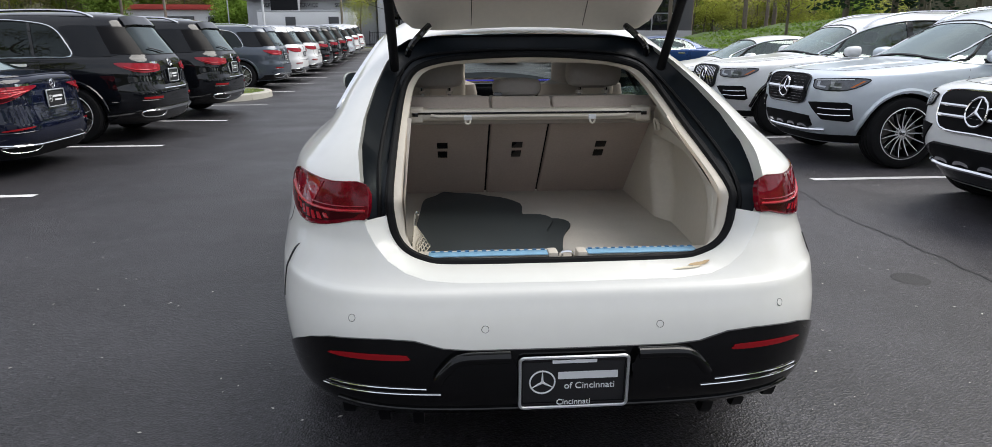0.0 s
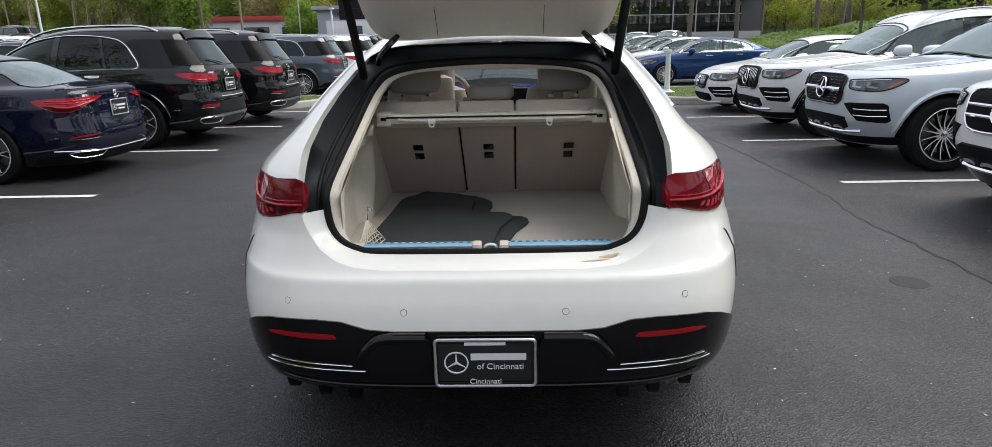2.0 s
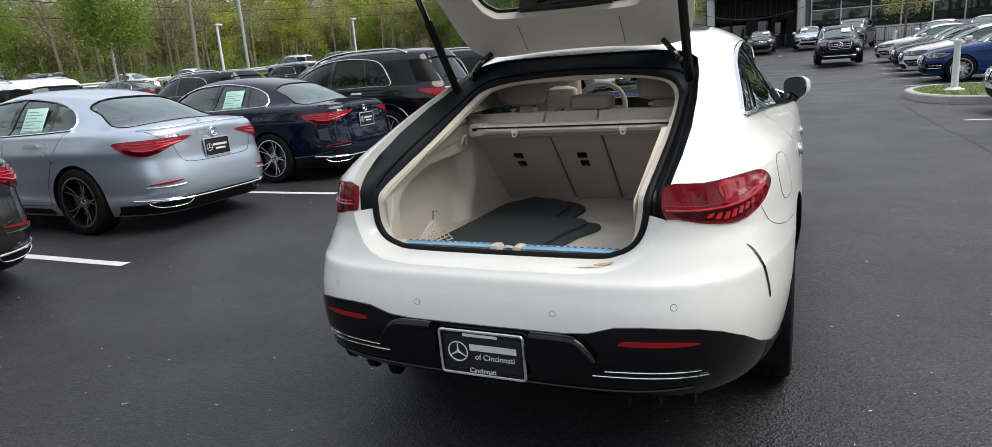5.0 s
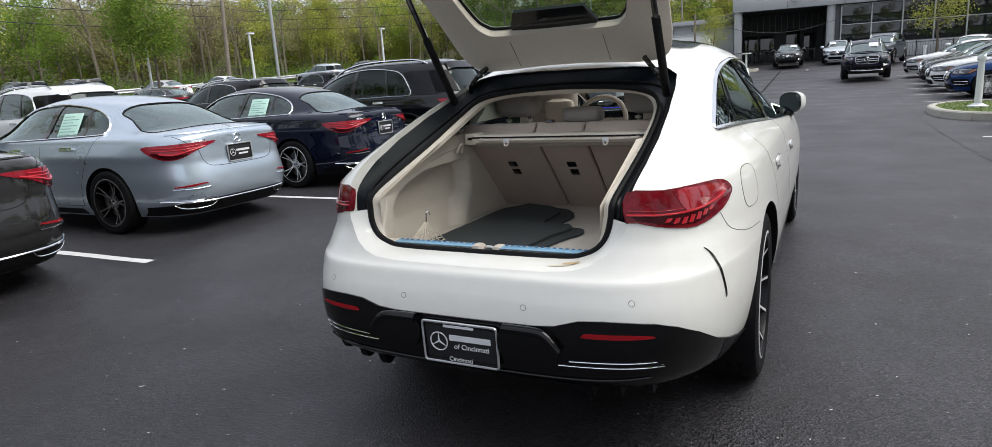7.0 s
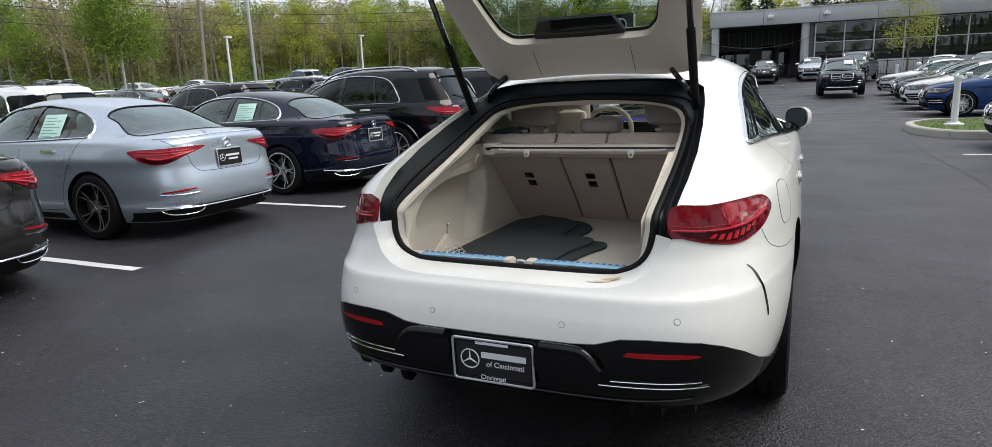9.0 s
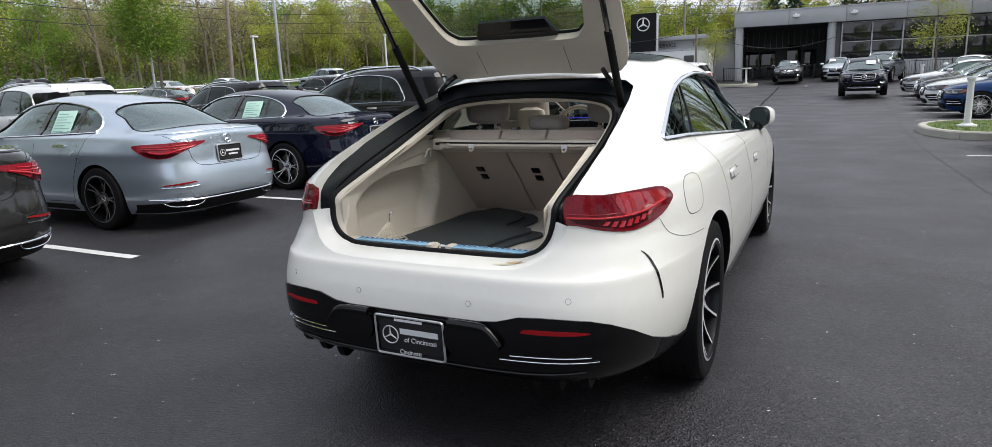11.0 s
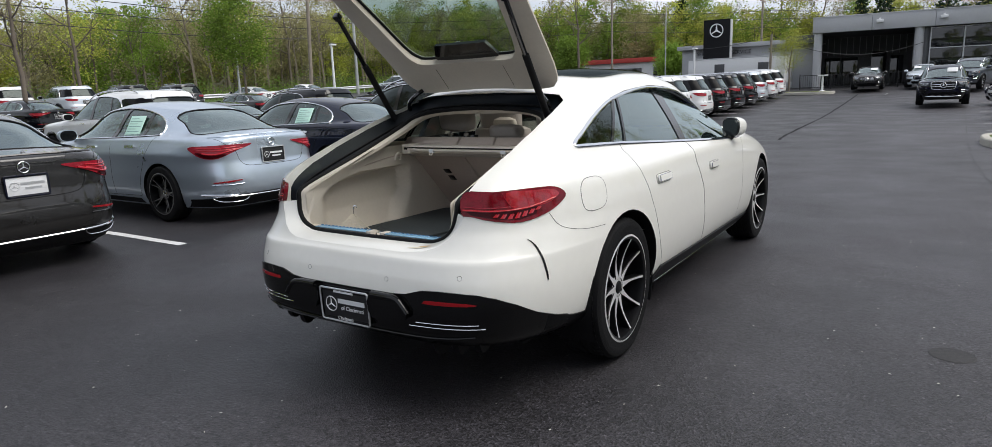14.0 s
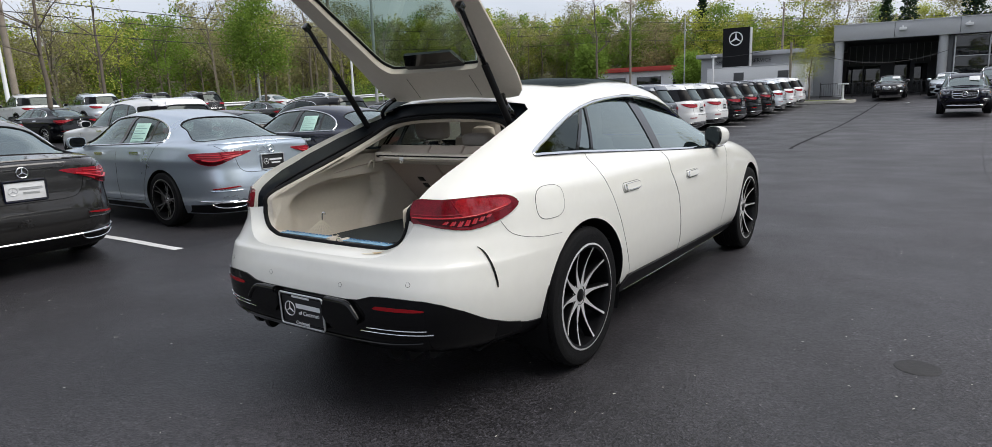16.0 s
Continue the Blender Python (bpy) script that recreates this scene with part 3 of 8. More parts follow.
# ---- cars of the lot ----
SEDAN = dict(
    rows=[(0.18, 0.84, 0.14, 4.60, 5, 4, 2.3), (0.28, 0.885, 0.05, 4.70, 5, 4, 2.3), (0.42, 0.905, 0.0, 4.745, 5, 4, 2.3), (0.55, 0.91, 0.01, 4.75, 5, 4, 2.3),
          (0.66, 0.905, 0.035, 4.72, 5, 4, 2.3), (0.72, 0.905, 0.05, 4.68, 5, 4, 2.3), (0.80, 0.91, 0.055, 4.58, 5, 4, 2.3), (0.88, 0.895, 0.06, 4.32, 5, 4, 2.3), (0.94, 0.88, 0.062, 3.92, 5, 3.6, 2.3),
          (0.985, 0.862, 0.068, 3.66, 4.6, 3.4, 2.25), (1.015, 0.83, 0.11, 3.56, 4.2, 3.3, 2.2), (1.035, 0.80, 0.28, 3.50, 3.8, 3.2, 2.2), (1.06, 0.775, 0.47, 3.44, 3.4, 3.1, 2.2),
          (1.15, 0.72, 0.70, 3.27, 3.2, 3.0, 2.15), (1.25, 0.66, 0.95, 3.08, 3.1, 3.0, 2.15), (1.34, 0.59, 1.25, 2.86, 3.0, 2.9, 2.15), (1.40, 0.48, 1.60, 2.64, 3, 2.8, 2.15),
          (1.43, 0.36, 1.82, 2.45, 2.8, 2.6, 2.15), (1.445, 0.16, 2.0, 2.3, 2.6, 2.6, 2.15)],
    length=4.75, wheels=(1.05, 3.915), wheel_r=0.338, rim_r=0.247, track=0.785, tyre_w=0.235, arch=0.372, floor=0.74,
    side=[(1.145, 1.05), (1.15, 1.12), (1.24, 1.205), (1.46, 1.292), (1.78, 1.348), (2.15, 1.365), (2.6, 1.33), (2.95, 1.225), (3.28, 1.075), (3.42, 0.985), (3.38, 0.975), (2.3, 1.0), (1.24, 1.03)],
    bars=[((1.46, 1.02), (1.52, 1.31)), ((2.12, 1.0), (2.06, 1.37))], bar_w=(0.018, 0.04),
    rear=dict(origin=(0, 0.49, 1.075), v=(0, 0.92, 0.39), pts=[(-0.61, 0.0), (0, -0.015), (0.61, 0.0), (0.54, 0.46), (0.47, 0.70), (0, 0.75), (-0.47, 0.70), (-0.54, 0.46)]),
    front=dict(origin=(0, 3.47, 1.05), v=(0, -0.86, 0.5), pts=[(-0.66, -0.02), (0, -0.05), (0.66, -0.02), (0.56, 0.45), (0.50, 0.68), (0, 0.73), (-0.50, 0.68), (-0.56, 0.45)]),
    doors=[[(1.14, 1.02), (1.22, 0.92), (1.36, 0.72), (1.46, 0.5), (1.5, 0.30)], [(2.10, 1.0), (2.12, 0.6), (2.10, 0.30)], [(3.40, 0.97), (3.42, 0.7), (3.34, 0.30)], [(1.5, 0.295), (2.4, 0.285), (3.34, 0.295)]],
    handles=[(1.62, 0.90), (2.55, 0.885)], belt=0.955, sill=0.26, mirror=(3.12, 1.0), seats=(0.50, 1.62, 2.55), tail_z=0.848,
)
SUV = dict(
    rows=[(0.24, 0.86, 0.16, 4.76, 5, 4, 2.4), (0.36, 0.93, 0.04, 4.86, 5, 4, 2.4), (0.52, 0.96, 0.0, 4.915, 5, 5, 2.4), (0.68, 0.968, 0.0, 4.93, 5, 5.2, 2.4), (0.78, 0.97, 0.04, 4.93, 5, 5.2, 2.4),
          (0.92, 0.97, 0.05, 4.905, 5, 5.2, 2.4), (0.99, 0.965, 0.06, 4.85, 5, 5, 2.4), (1.03, 0.958, 0.066, 4.72, 5, 4.6, 2.4), (1.075, 0.948, 0.075, 4.36, 5, 4.2, 2.4), (1.12, 0.932, 0.088, 3.88, 4.8, 3.8, 2.3),
          (1.15, 0.915, 0.105, 3.66, 4.6, 3.3, 2.2), (1.22, 0.888, 0.15, 3.52, 4.6, 3.2, 2.1), (1.35, 0.842, 0.235, 3.30, 4.6, 3.2, 2.0), (1.5, 0.782, 0.335, 3.03, 4.4, 3.1, 1.9),
          (1.62, 0.718, 0.40, 2.76, 4.2, 3, 1.8), (1.69, 0.645, 0.47, 2.5, 3.8, 2.9, 1.7), (1.735, 0.50, 0.72, 2.25, 3, 2.8, 1.6), (1.755, 0.26, 1.1, 1.95, 2.6, 2.6, 1.55)],
    length=4.93, wheels=(1.06, 4.055), wheel_r=0.385, rim_r=0.275, track=0.83, tyre_w=0.275, arch=0.43, floor=0.88,
    side=[(0.98, 1.165), (1.06, 1.36), (1.2, 1.52), (1.42, 1.595), (1.9, 1.635), (2.4, 1.60), (2.85, 1.475), (3.25, 1.27), (3.44, 1.118), (2.3, 1.13), (1.4, 1.15)],
    bars=[((1.44, 1.14), (1.54, 1.60)), ((2.22, 1.13), (2.18, 1.64))], bar_w=(0.02, 0.045),
    quarter=[(0.34, 1.20), (0.92, 1.175), (1.0, 1.36), (1.14, 1.545), (0.70, 1.56), (0.50, 1.54)],
    rear=dict(origin=(0, 0.14, 1.17), v=(0, 0.5, 0.86), pts=[(-0.58, 0.04), (0, 0.0), (0.58, 0.04), (0.535, 0.28), (0.48, 0.45), (0, 0.48), (-0.48, 0.45), (-0.535, 0.28)]),
    front=dict(origin=(0, 3.55, 1.2), v=(0, -0.8, 0.6), pts=[(-0.72, -0.03), (0, -0.06), (0.72, -0.03), (0.62, 0.45), (0.54, 0.66), (0, 0.72), (-0.54, 0.66), (-0.62, 0.45)]),
    doors=[[(1.34, 1.13), (1.40, 0.98), (1.48, 0.80), (1.58, 0.6), (1.62, 0.42)], [(2.2, 1.13), (2.22, 0.7), (2.2, 0.42)], [(3.42, 1.11), (3.46, 0.8), (3.38, 0.42)], [(1.62, 0.41), (2.5, 0.40), (3.38, 0.41)]],
    handles=[(1.62, 1.05), (2.55, 1.03)], belt=1.09, sill=0.36, mirror=(3.16, 1.16), seats=(0.72, 1.62, 2.5), tail_z=1.0,
)


def make_car(name, spec, body_paint, kind, spokes=10, twin=0.0, machined=True, privacy=False, dark_seats=True, sheet=True, sporty=False, pale_plate=False, studded=False, wheel_face=None):
    """A parked car with its parts; rear end at y = 0, heading +y, on the ground at z = 0."""
    rows, L = spec["rows"], spec["length"]
    car = empty(name)
    solid = body_bm(rows)
    tree = bvh_of(solid)
    me = mesh_of(solid, body_paint)
    for y in spec["wheels"]:
        for s in (1, -1):
            me = boolean(me, wheel_well(y, spec["arch"], s * (spec["track"] - 0.19), s * 1.4, spec["wheel_r"]), DARK_PLASTIC)
    seat_mat = LEATHER_DARK if dark_seats else LEATHER
    me = boolean(me, body_bm(rows, inset=0.05, z0=spec["floor"], top_drop=0.035), seat_mat)
    for s in (1, -1):
        me = boolean(me, prism(spline(spec["side"], 3, True), "x", s * 0.42, s * 1.5), DARK_PLASTIC)
    for key in ("rear", "front"):
        g = spec[key]
        v = Vector(g["v"]).normalized()
        w = Vector((1, 0, 0)).cross(v) * (1 if key == "rear" else -1)
        o = Vector(g["origin"])
        out = [Vector((p[0], 0, 0)) + v * p[1] + o for p in spline(g["pts"], 3, True)]
        b = bmesh.new()
        loft(b, [[p - w * 0.22 for p in out], [p + w * 0.3 for p in out]])
        me = boolean(me, b, DARK_PLASTIC)
    part_mesh("body", me, car, angle=40)
    # glass
    glass = GLASS_DARK if privacy else GLASS_BODY
    for s in (1, -1):
        sd = Side(tree, (s * 3, 0, 0), (0, s, 0), (0, 0, 1), 3.0)
        pts = [(s * p[0], p[1]) for p in spline(spec["side"], 4, True)]
        part("side_window", conform(sd, pts, -0.008, 0.0, 0.05), glass, car).visible_shadow = False
        part("window_trim", line_on(sd, [(s * p[0], p[1]) for p in spec["side"]], 0.011, 0.002, 5, 6, None, 1.0, True), CHROME, car, "chrome strip round the side windows")
        for (a, b_), hw in zip(spec["bars"], spec["bar_w"]):
            part("pillar", conform(sd, [(s * (a[0] - hw), a[1]), (s * (a[0] + hw), a[1]), (s * (b_[0] + hw), b_[1]), (s * (b_[0] - hw), b_[1])], 0.0, 0.01, 0.06), GLOSS_BLACK, car)
        if "quarter" in spec:
            part("quarter_window", conform(sd, [(s * p[0], p[1]) for p in spline(spec["quarter"], 3, True)], 0.006, 0.014, 0.05), SCREEN, car, "dark tinted quarter window")
            fc = facing(tree, (s * 0.64, 0.28, 0), (s * 0.68, -0.73, 0))
            cw = lambda x_, y_: (Vector((s * x_, y_, 0)) - fc.o).dot(fc.u)
            part("corner_glass", conform(fc, [(cw(0.59, 0.15), 1.185), (cw(0.72, 0.22), 1.185), (cw(0.88, 0.42), 1.19), (cw(0.81, 0.54), 1.37), (cw(0.72, 0.66), 1.55), (cw(0.49, 0.43), 1.55), (cw(0.545, 0.28), 1.37)], 0.008, 0.018, 0.03), CORNER, car, "dark glass at the rear corner")
        for dl in spec["doors"]:
            part("door_seam", line_on(sd, [(s * p[0], p[1]) for p in dl], 0.0035, -0.0012, 4, 5), RUBBER, car)
        for h in spec["handles"]:
            part("door_handle", conform(sd, [(s * p[0], p[1]) for p in rect(h[0] - 0.11, h[1] - 0.017, h[0] + 0.11, h[1] + 0.017, 0.016)], 0.02, 0.024, 0.05), CHROME, car, "chrome door handle")
        part("sill_trim", conform(sd, [(s * p[0], p[1]) for p in [(1.5, spec["sill"] - 0.06), (3.4, spec["sill"] - 0.06), (3.35, spec["sill"]), (1.55, spec["sill"])]], 0.006, 0.02, 0.12), DARK_PLASTIC if kind != "suv" else GLOSS_BLACK, car)
        # mirror
        my, mz = spec["mirror"]
        q, nor = sd.put((s * my, mz), 0)
        b = bmesh.new()
        mm = Matrix.Translation((q.x + s * 0.15, q.y, q.z + 0.035)) @ Matrix.Diagonal((s, 1, 1, 1))
        shell = lambda kx, kz, prof: [[mm @ Vector((kx * k * math.copysign(abs(math.cos(a)) ** 0.75, math.cos(a)), dy, kz * k * math.copysign(abs(math.sin(a)) ** 0.75, math.sin(a)))) for a in np.linspace(0, 2 * math.pi, 25)[:-1]] for dy, k in prof]
        loft(b, shell(0.118, 0.080, [(-0.07, 0.97), (-0.04, 1.0), (0.0, 0.97), (0.05, 0.85), (0.085, 0.6), (0.10, 0.25)]))
        mir = part("wing_mirror", b, body_paint, car)
        part("mirror_glass", loft(bmesh.new(), shell(0.104, 0.068, [(-0.071, 1.0), (-0.074, 0.98)])), SCREEN, mir)
        part("mirror_arm", tube(bmesh.new(), [(q.x - s * 0.02, q.y, q.z - 0.02), (q.x + s * 0.07, q.y, q.z - 0.01), (q.x + s * 0.13, q.y, q.z)], [0.035, 0.03, 0.025], 8), GLOSS_BLACK, mir)
        # tail lamps, wrapping round the corner
        tz = spec["tail_z"]
        fd = facing(tree, (s * 0.72, 0.12, 0), (s * 0.62, -0.78, 0))
        k = s
        if kind == "suv":
            outl = [(k * -0.31, tz + 0.015), (k * -0.27, tz - 0.045), (k * 0.02, tz - 0.060), (k * 0.20, tz - 0.015), (k * 0.31, tz + 0.055), (k * 0.27, tz + 0.075), (k * 0.05, tz + 0.068), (k * -0.27, tz + 0.05)]
        else:
            outl = [(k * -0.37, tz + 0.062), (k * -0.18, tz - 0.012), (k * -0.02, tz - 0.078), (k * 0.10, tz - 0.086), (k * 0.22, tz - 0.05), (k * 0.32, tz + 0.03), (k * 0.27, tz + 0.058), (k * 0.02, tz + 0.066), (k * -0.25, tz + 0.072)]
        lamp = part("tail_lamp", conform(fd, spline(outl, 4, True), 0.012, 0.03, 0.03), RED_LENS, car, "red tail lamp lens")
        cx = sum(p[0] for p in outl) / len(outl)
        part("lamp_strip", line_on(fd, [(p[0] * 0.72 + cx * 0.28, tz + (p[1] - tz) * 0.42) for p in outl[: len(outl) // 2 + 1]], 0.010, 0.014, 4, 6), RED_GLOW, lamp)
        if kind != "suv":
            part("lamp_floor", conform(fd, spline([(k * -0.10, tz - 0.040), (k * -0.01, tz - 0.072), (k * 0.10, tz - 0.078), (k * 0.20, tz - 0.045), (k * 0.24, tz - 0.012), (k * 0.06, tz - 0.030)], 3, True), 0.0135, 0.006, 0.03), RED_DARK, lamp)
            for dz_ in (0.012, 0.036):
                part("light_bar", line_on(fd, [(k * -0.20, tz + dz_ + 0.008), (k * 0.02, tz + dz_ - 0.006), (k * 0.22, tz + dz_)], 0.006, 0.0125, 4, 6), RED_GLOW, lamp)
            part("lid_gap", line_on(fd, [(k * -0.035, tz + 0.068), (k * -0.06, tz + 0.01), (k * -0.085, tz - 0.045)], 0.003, 0.013, 4, 5), RUBBER, lamp)
        # reflector low in the bumper
        rz = tz - 0.37 if kind != "suv" else tz - 0.42
        fr = facing(tree, (s * 0.62, 0.1, 0), (s * 0.4, -0.92, 0))
        ro = rect(-0.15, rz, 0.15, rz + 0.032, 0.012) if kind == "suv" else [(s * -0.16, rz + 0.024), (s * 0.0, rz + 0.006), (s * 0.16, rz), (s * 0.15, rz + 0.012), (s * 0.0, rz + 0.026), (s * -0.14, rz + 0.034)]
        part("reflector", conform(fr, ro, 0.012, 0.02, 0.03), RED_REFL, car, "red bumper reflector")
        part("bumper_crease", line_on(fr, [(-0.17, rz - 0.016), (0, rz - 0.02), (0.17, rz - 0.014)], 0.007, 0.006, 3, 6), body_paint, car)
        # head lamps
        hz = 0.70 if kind != "suv" else 0.90
        fh = facing(tree, (s * 0.66, L - 0.25, 0), (s * 0.55, 0.83, 0))
        lk = 0.85 if kind == "suv" else 0.95
        out_ = lambda pts_: [(-s * a_ * lk, hz + c_ * lk) for a_, c_ in pts_]
        ho = out_([(-0.27, 0.005), (-0.235, -0.062), (0.02, -0.082), (0.20, -0.055), (0.35, 0.05), (0.22, 0.072), (-0.06, 0.058), (-0.26, 0.045)])
        hl = part("head_lamp", conform(fh, spline(ho, 4, True), 0.011, 0.03, 0.03), LAMP_CLEAR, car, "clear head lamp")
        part("lamp_frame", line_on(fh, ho, 0.006, 0.011, 4, 5, None, 1.0, True), GRILLE_BLACK, hl)
        for c0 in (-0.16, 0.02):
            part("light_guide", conform(fh, out_([(c0 - 0.055, 0.03), (c0 - 0.055, -0.035), (c0 + 0.06, -0.05), (c0 + 0.075, -0.03), (c0 - 0.02, -0.02), (c0 - 0.01, 0.03)]), 0.0135, 0.006, 0.03), LAMP_GUIDE, hl)
        part("light_strip", line_on(fh, out_([(-0.24, 0.036), (-0.06, 0.046), (0.2, 0.058)]), 0.005, 0.013, 4, 6), LAMP_WHITE, hl)
        part("turn_signal", conform(fh, out_([(0.17, -0.042), (0.21, -0.035), (0.31, 0.042), (0.28, 0.042)]), 0.0135, 0.006, 0.03), AMBER, hl)
    # rear end
    rs = Side(tree, (0, -1.5, 0), (1, 0, 0), (0, 0, 1), 2.5)
    g = spec["rear"]
    slope = Side(tree, Vector(g["origin"]) - (Vector((1, 0, 0)).cross(Vector(g["v"]).normalized()) * -1) * 0.5, (1, 0, 0), g["v"], 2.0)
    part("rear_window", conform(slope, spline(g["pts"], 4, True), -0.006, 0.0, 0.1), GLASS_DARK if (privacy or kind == "suv") else GLASS_SCREEN, car).visible_shadow = False
    part("window_seal", line_on(slope, g["pts"], 0.009, -0.002, 4, 5, None, 1.0, True), RUBBER, car)
    tz = spec["tail_z"]
    if kind == "suv":
        b = conform(slope, [(-0.49, 0.47), (0.49, 0.47), (0.46, 0.60), (-0.46, 0.60)], 0.03, 0.04, 0.08)
        part("roof_spoiler", b, body_paint, car)
        wiper = part("rear_wiper", line_on(slope, [(0.0, 0.02), (-0.15, 0.06), (-0.38, 0.10)], 0.010, 0.015, 3, 6), GLOSS_BLACK, car)
        part("plate_recess", conform(rs, rect(-0.36, tz - 0.24, 0.36, tz - 0.04, 0.04), 0.004, 0.01, 0.08), body_paint, car)
        plate(car, rs, (0, tz - 0.12), lift=0.02, pale=pale_plate)
        part("tailgate_trim", line_on(rs, [(-0.40, tz - 0.29), (0, tz - 0.295), (0.40, tz - 0.29)], 0.010, 0.006, 3, 6), CHROME, car, "chrome tailgate strip")
        part("tailgate_seam", line_on(rs, [(-0.66, tz + 0.1), (-0.62, tz - 0.2), (-0.55, tz - 0.30), (0, tz - 0.315), (0.55, tz - 0.30), (0.62, tz - 0.2), (0.66, tz + 0.1)], 0.0035, -0.001, 5, 5), RUBBER, car)
        part("lower_bumper", conform(rs, [(-0.84, 0.28), (0.84, 0.28), (0.86, 0.40), (0.5, 0.46), (-0.5, 0.46), (-0.86, 0.40)], 0.013, 0.03, 0.035), GLOSS_BLACK, car, "black lower bumper")
        part("skid_trim", conform(rs, [(-0.62, 0.415), (0.62, 0.415), (0.66, 0.455), (-0.66, 0.455)], 0.024, 0.03, 0.035), CHROME, car, "chrome skid trim")
        for s in (1, -1):
            part("exhaust_trim", line_on(rs, [(s * 0.42, 0.40), (s * 0.46, 0.345), (s * 0.70, 0.345), (s * 0.76, 0.40), (s * 0.7, 0.425), (s * 0.48, 0.425)], 0.010, 0.016, 4, 6, None, 1.0, True), CHROME, car, "chrome exhaust surround")
            sd = Side(tree, (s * 0.55, 0, 4), (1, 0, 0), (0, 1, 0), 4.0)
            rail = [Vector((s * 0.60, y, 0)) for y in (0.75, 1.0, 1.6, 2.2, 2.6, 2.8)]
            pts = []
            for q, up in zip(rail, (0.0, 0.05, 0.055, 0.055, 0.05, 0.0)):
                hit = tree.ray_cast(Vector((q.x, q.y, 3)), Vector((0, 0, -1)))[0]
                pts.append(hit + Vector((0, 0, up)))
            part("roof_rail", tube(bmesh.new(), spline(pts, 4), 0.017, 8), CHROME, car, "bright aluminium roof rail")
            for y in spec["wheels"]:
                sd = Side(tree, (s * 3, 0, 0), (0, s, 0), (0, 0, 1), 3.0)
                arc = [(s * (y + (spec["arch"] + 0.03) * math.cos(a)), spec["wheel_r"] + (spec["arch"] + 0.03) * math.sin(a)) for a in np.linspace(0.05, math.pi - 0.05, 15)]
                part("arch_trim", line_on(sd, arc, 0.028, -0.006, 1, 6), body_paint if not sporty else GLOSS_BLACK, car)
    else:
        part("boot_lid_seam", line_on(rs, [(-0.66, 0.99), (-0.60, 0.93), (-0.50, 0.84), (-0.46, 0.73), (-0.36, 0.665), (0, 0.655), (0.36, 0.665), (0.46, 0.73), (0.50, 0.84), (0.60, 0.93), (0.66, 0.99)], 0.0035, -0.001, 5, 5), RUBBER, car)
        part("boot_lip", line_on(rs, [(-0.68, 1.005), (-0.3, 1.015), (0, 1.018), (0.3, 1.015), (0.68, 1.005)], 0.012, 0.002, 4, 6), body_paint, car)
        plate(car, rs, (0, 0.765), lift=0.012, pale=pale_plate)
        part("lower_bumper", conform(rs, [(-0.80, 0.20), (0.80, 0.20), (0.83, 0.29), (0.5, 0.335), (-0.5, 0.335), (-0.83, 0.29)], 0.012, 0.03, 0.035), DARK_PLASTIC, car, "black lower bumper")
        part("bumper_trim", line_on(rs, [(-0.80, 0.345), (-0.5, 0.325), (0, 0.32), (0.5, 0.325), (0.80, 0.345)], 0.0085, 0.014, 4, 6), CHROME, car, "chrome bumper strip")
        for s in (1, -1):
            part("exhaust_trim", line_on(rs, [(s * 0.40, 0.315), (s * 0.46, 0.265), (s * 0.66, 0.265), (s * 0.74, 0.315), (s * 0.66, 0.325), (s * 0.46, 0.32)], 0.0055, 0.016, 4, 6, None, 1.0, True), CHROME, car, "chrome exhaust surround")
            part("exhaust_well", conform(rs, spline([(s * 0.43, 0.312), (s * 0.47, 0.272), (s * 0.65, 0.272), (s * 0.71, 0.312), (s * 0.65, 0.32), (s * 0.47, 0.316)], 3, True), 0.0135, 0.01, 0.03), DARK_PLASTIC, car)
    ez = 0.92 if kind != "suv" else tz + 0.06
    part("emblem", emblem(bmesh.new(), rs, (0, ez), 0.045 if kind != "suv" else 0.055), CHROME, car, "chrome ring emblem")
    b = bmesh.new()
    for k in range(4):
        conform(rs, rect(-0.56 + k * 0.042, ez - 0.006, -0.525 + k * 0.042, ez + 0.022), 0.004, 0.004, 0.05, b)
    part("badge", b, CHROME, car, "chrome model badge bars")
    # front end
    fs = Side(tree, (0, L + 1.5, 0), (-1, 0, 0), (0, 0, 1), 2.5)
    if kind == "suv":
        gz, gw, gh = 0.83, 0.44, 0.145
    else:
        gz, gw, gh = 0.60, 0.42, 0.115
    grille = [(-gw, gz + gh * 0.3), (-gw * 0.86, gz - gh), (0, gz - gh * 1.1), (gw * 0.86, gz - gh), (gw, gz + gh * 0.3), (gw * 0.9, gz + gh * 0.95), (0, gz + gh * 1.05), (-gw * 0.9, gz + gh * 0.95)]
    gr = part("grille", conform(fs, spline(grille, 4, True), 0.012, 0.03, 0.03), GRILLE_BLACK, car, "black grille")
    part("grille_frame", line_on(fs, grille, 0.010, 0.012, 4, 6, None, 1.0, True), GLOSS_BLACK if (studded or sporty) else CHROME, gr)
    if studded:
        part("grille_bar", line_on(fs, [(-gw * 0.92, gz), (0, gz), (gw * 0.92, gz)], 0.024, 0.016, 5, 6), CHROME, gr)
        b = bmesh.new()
        for r_ in range(9):
            for c_ in range(26):
                px_, pz_ = -gw * 0.86 + (c_ + 0.5 * (r_ % 2)) * gw * 1.72 / 26, gz - gh * 0.85 + r_ * gh * 1.7 / 8
                if abs(pz_ - gz) > 0.03:
                    q_, n_ = fs.put((px_, pz_), 0.012)
                    box(b, q_ - Vector((0.0042, 0.004, 0.0042)), q_ + Vector((0.0042, 0.004, 0.0042)))
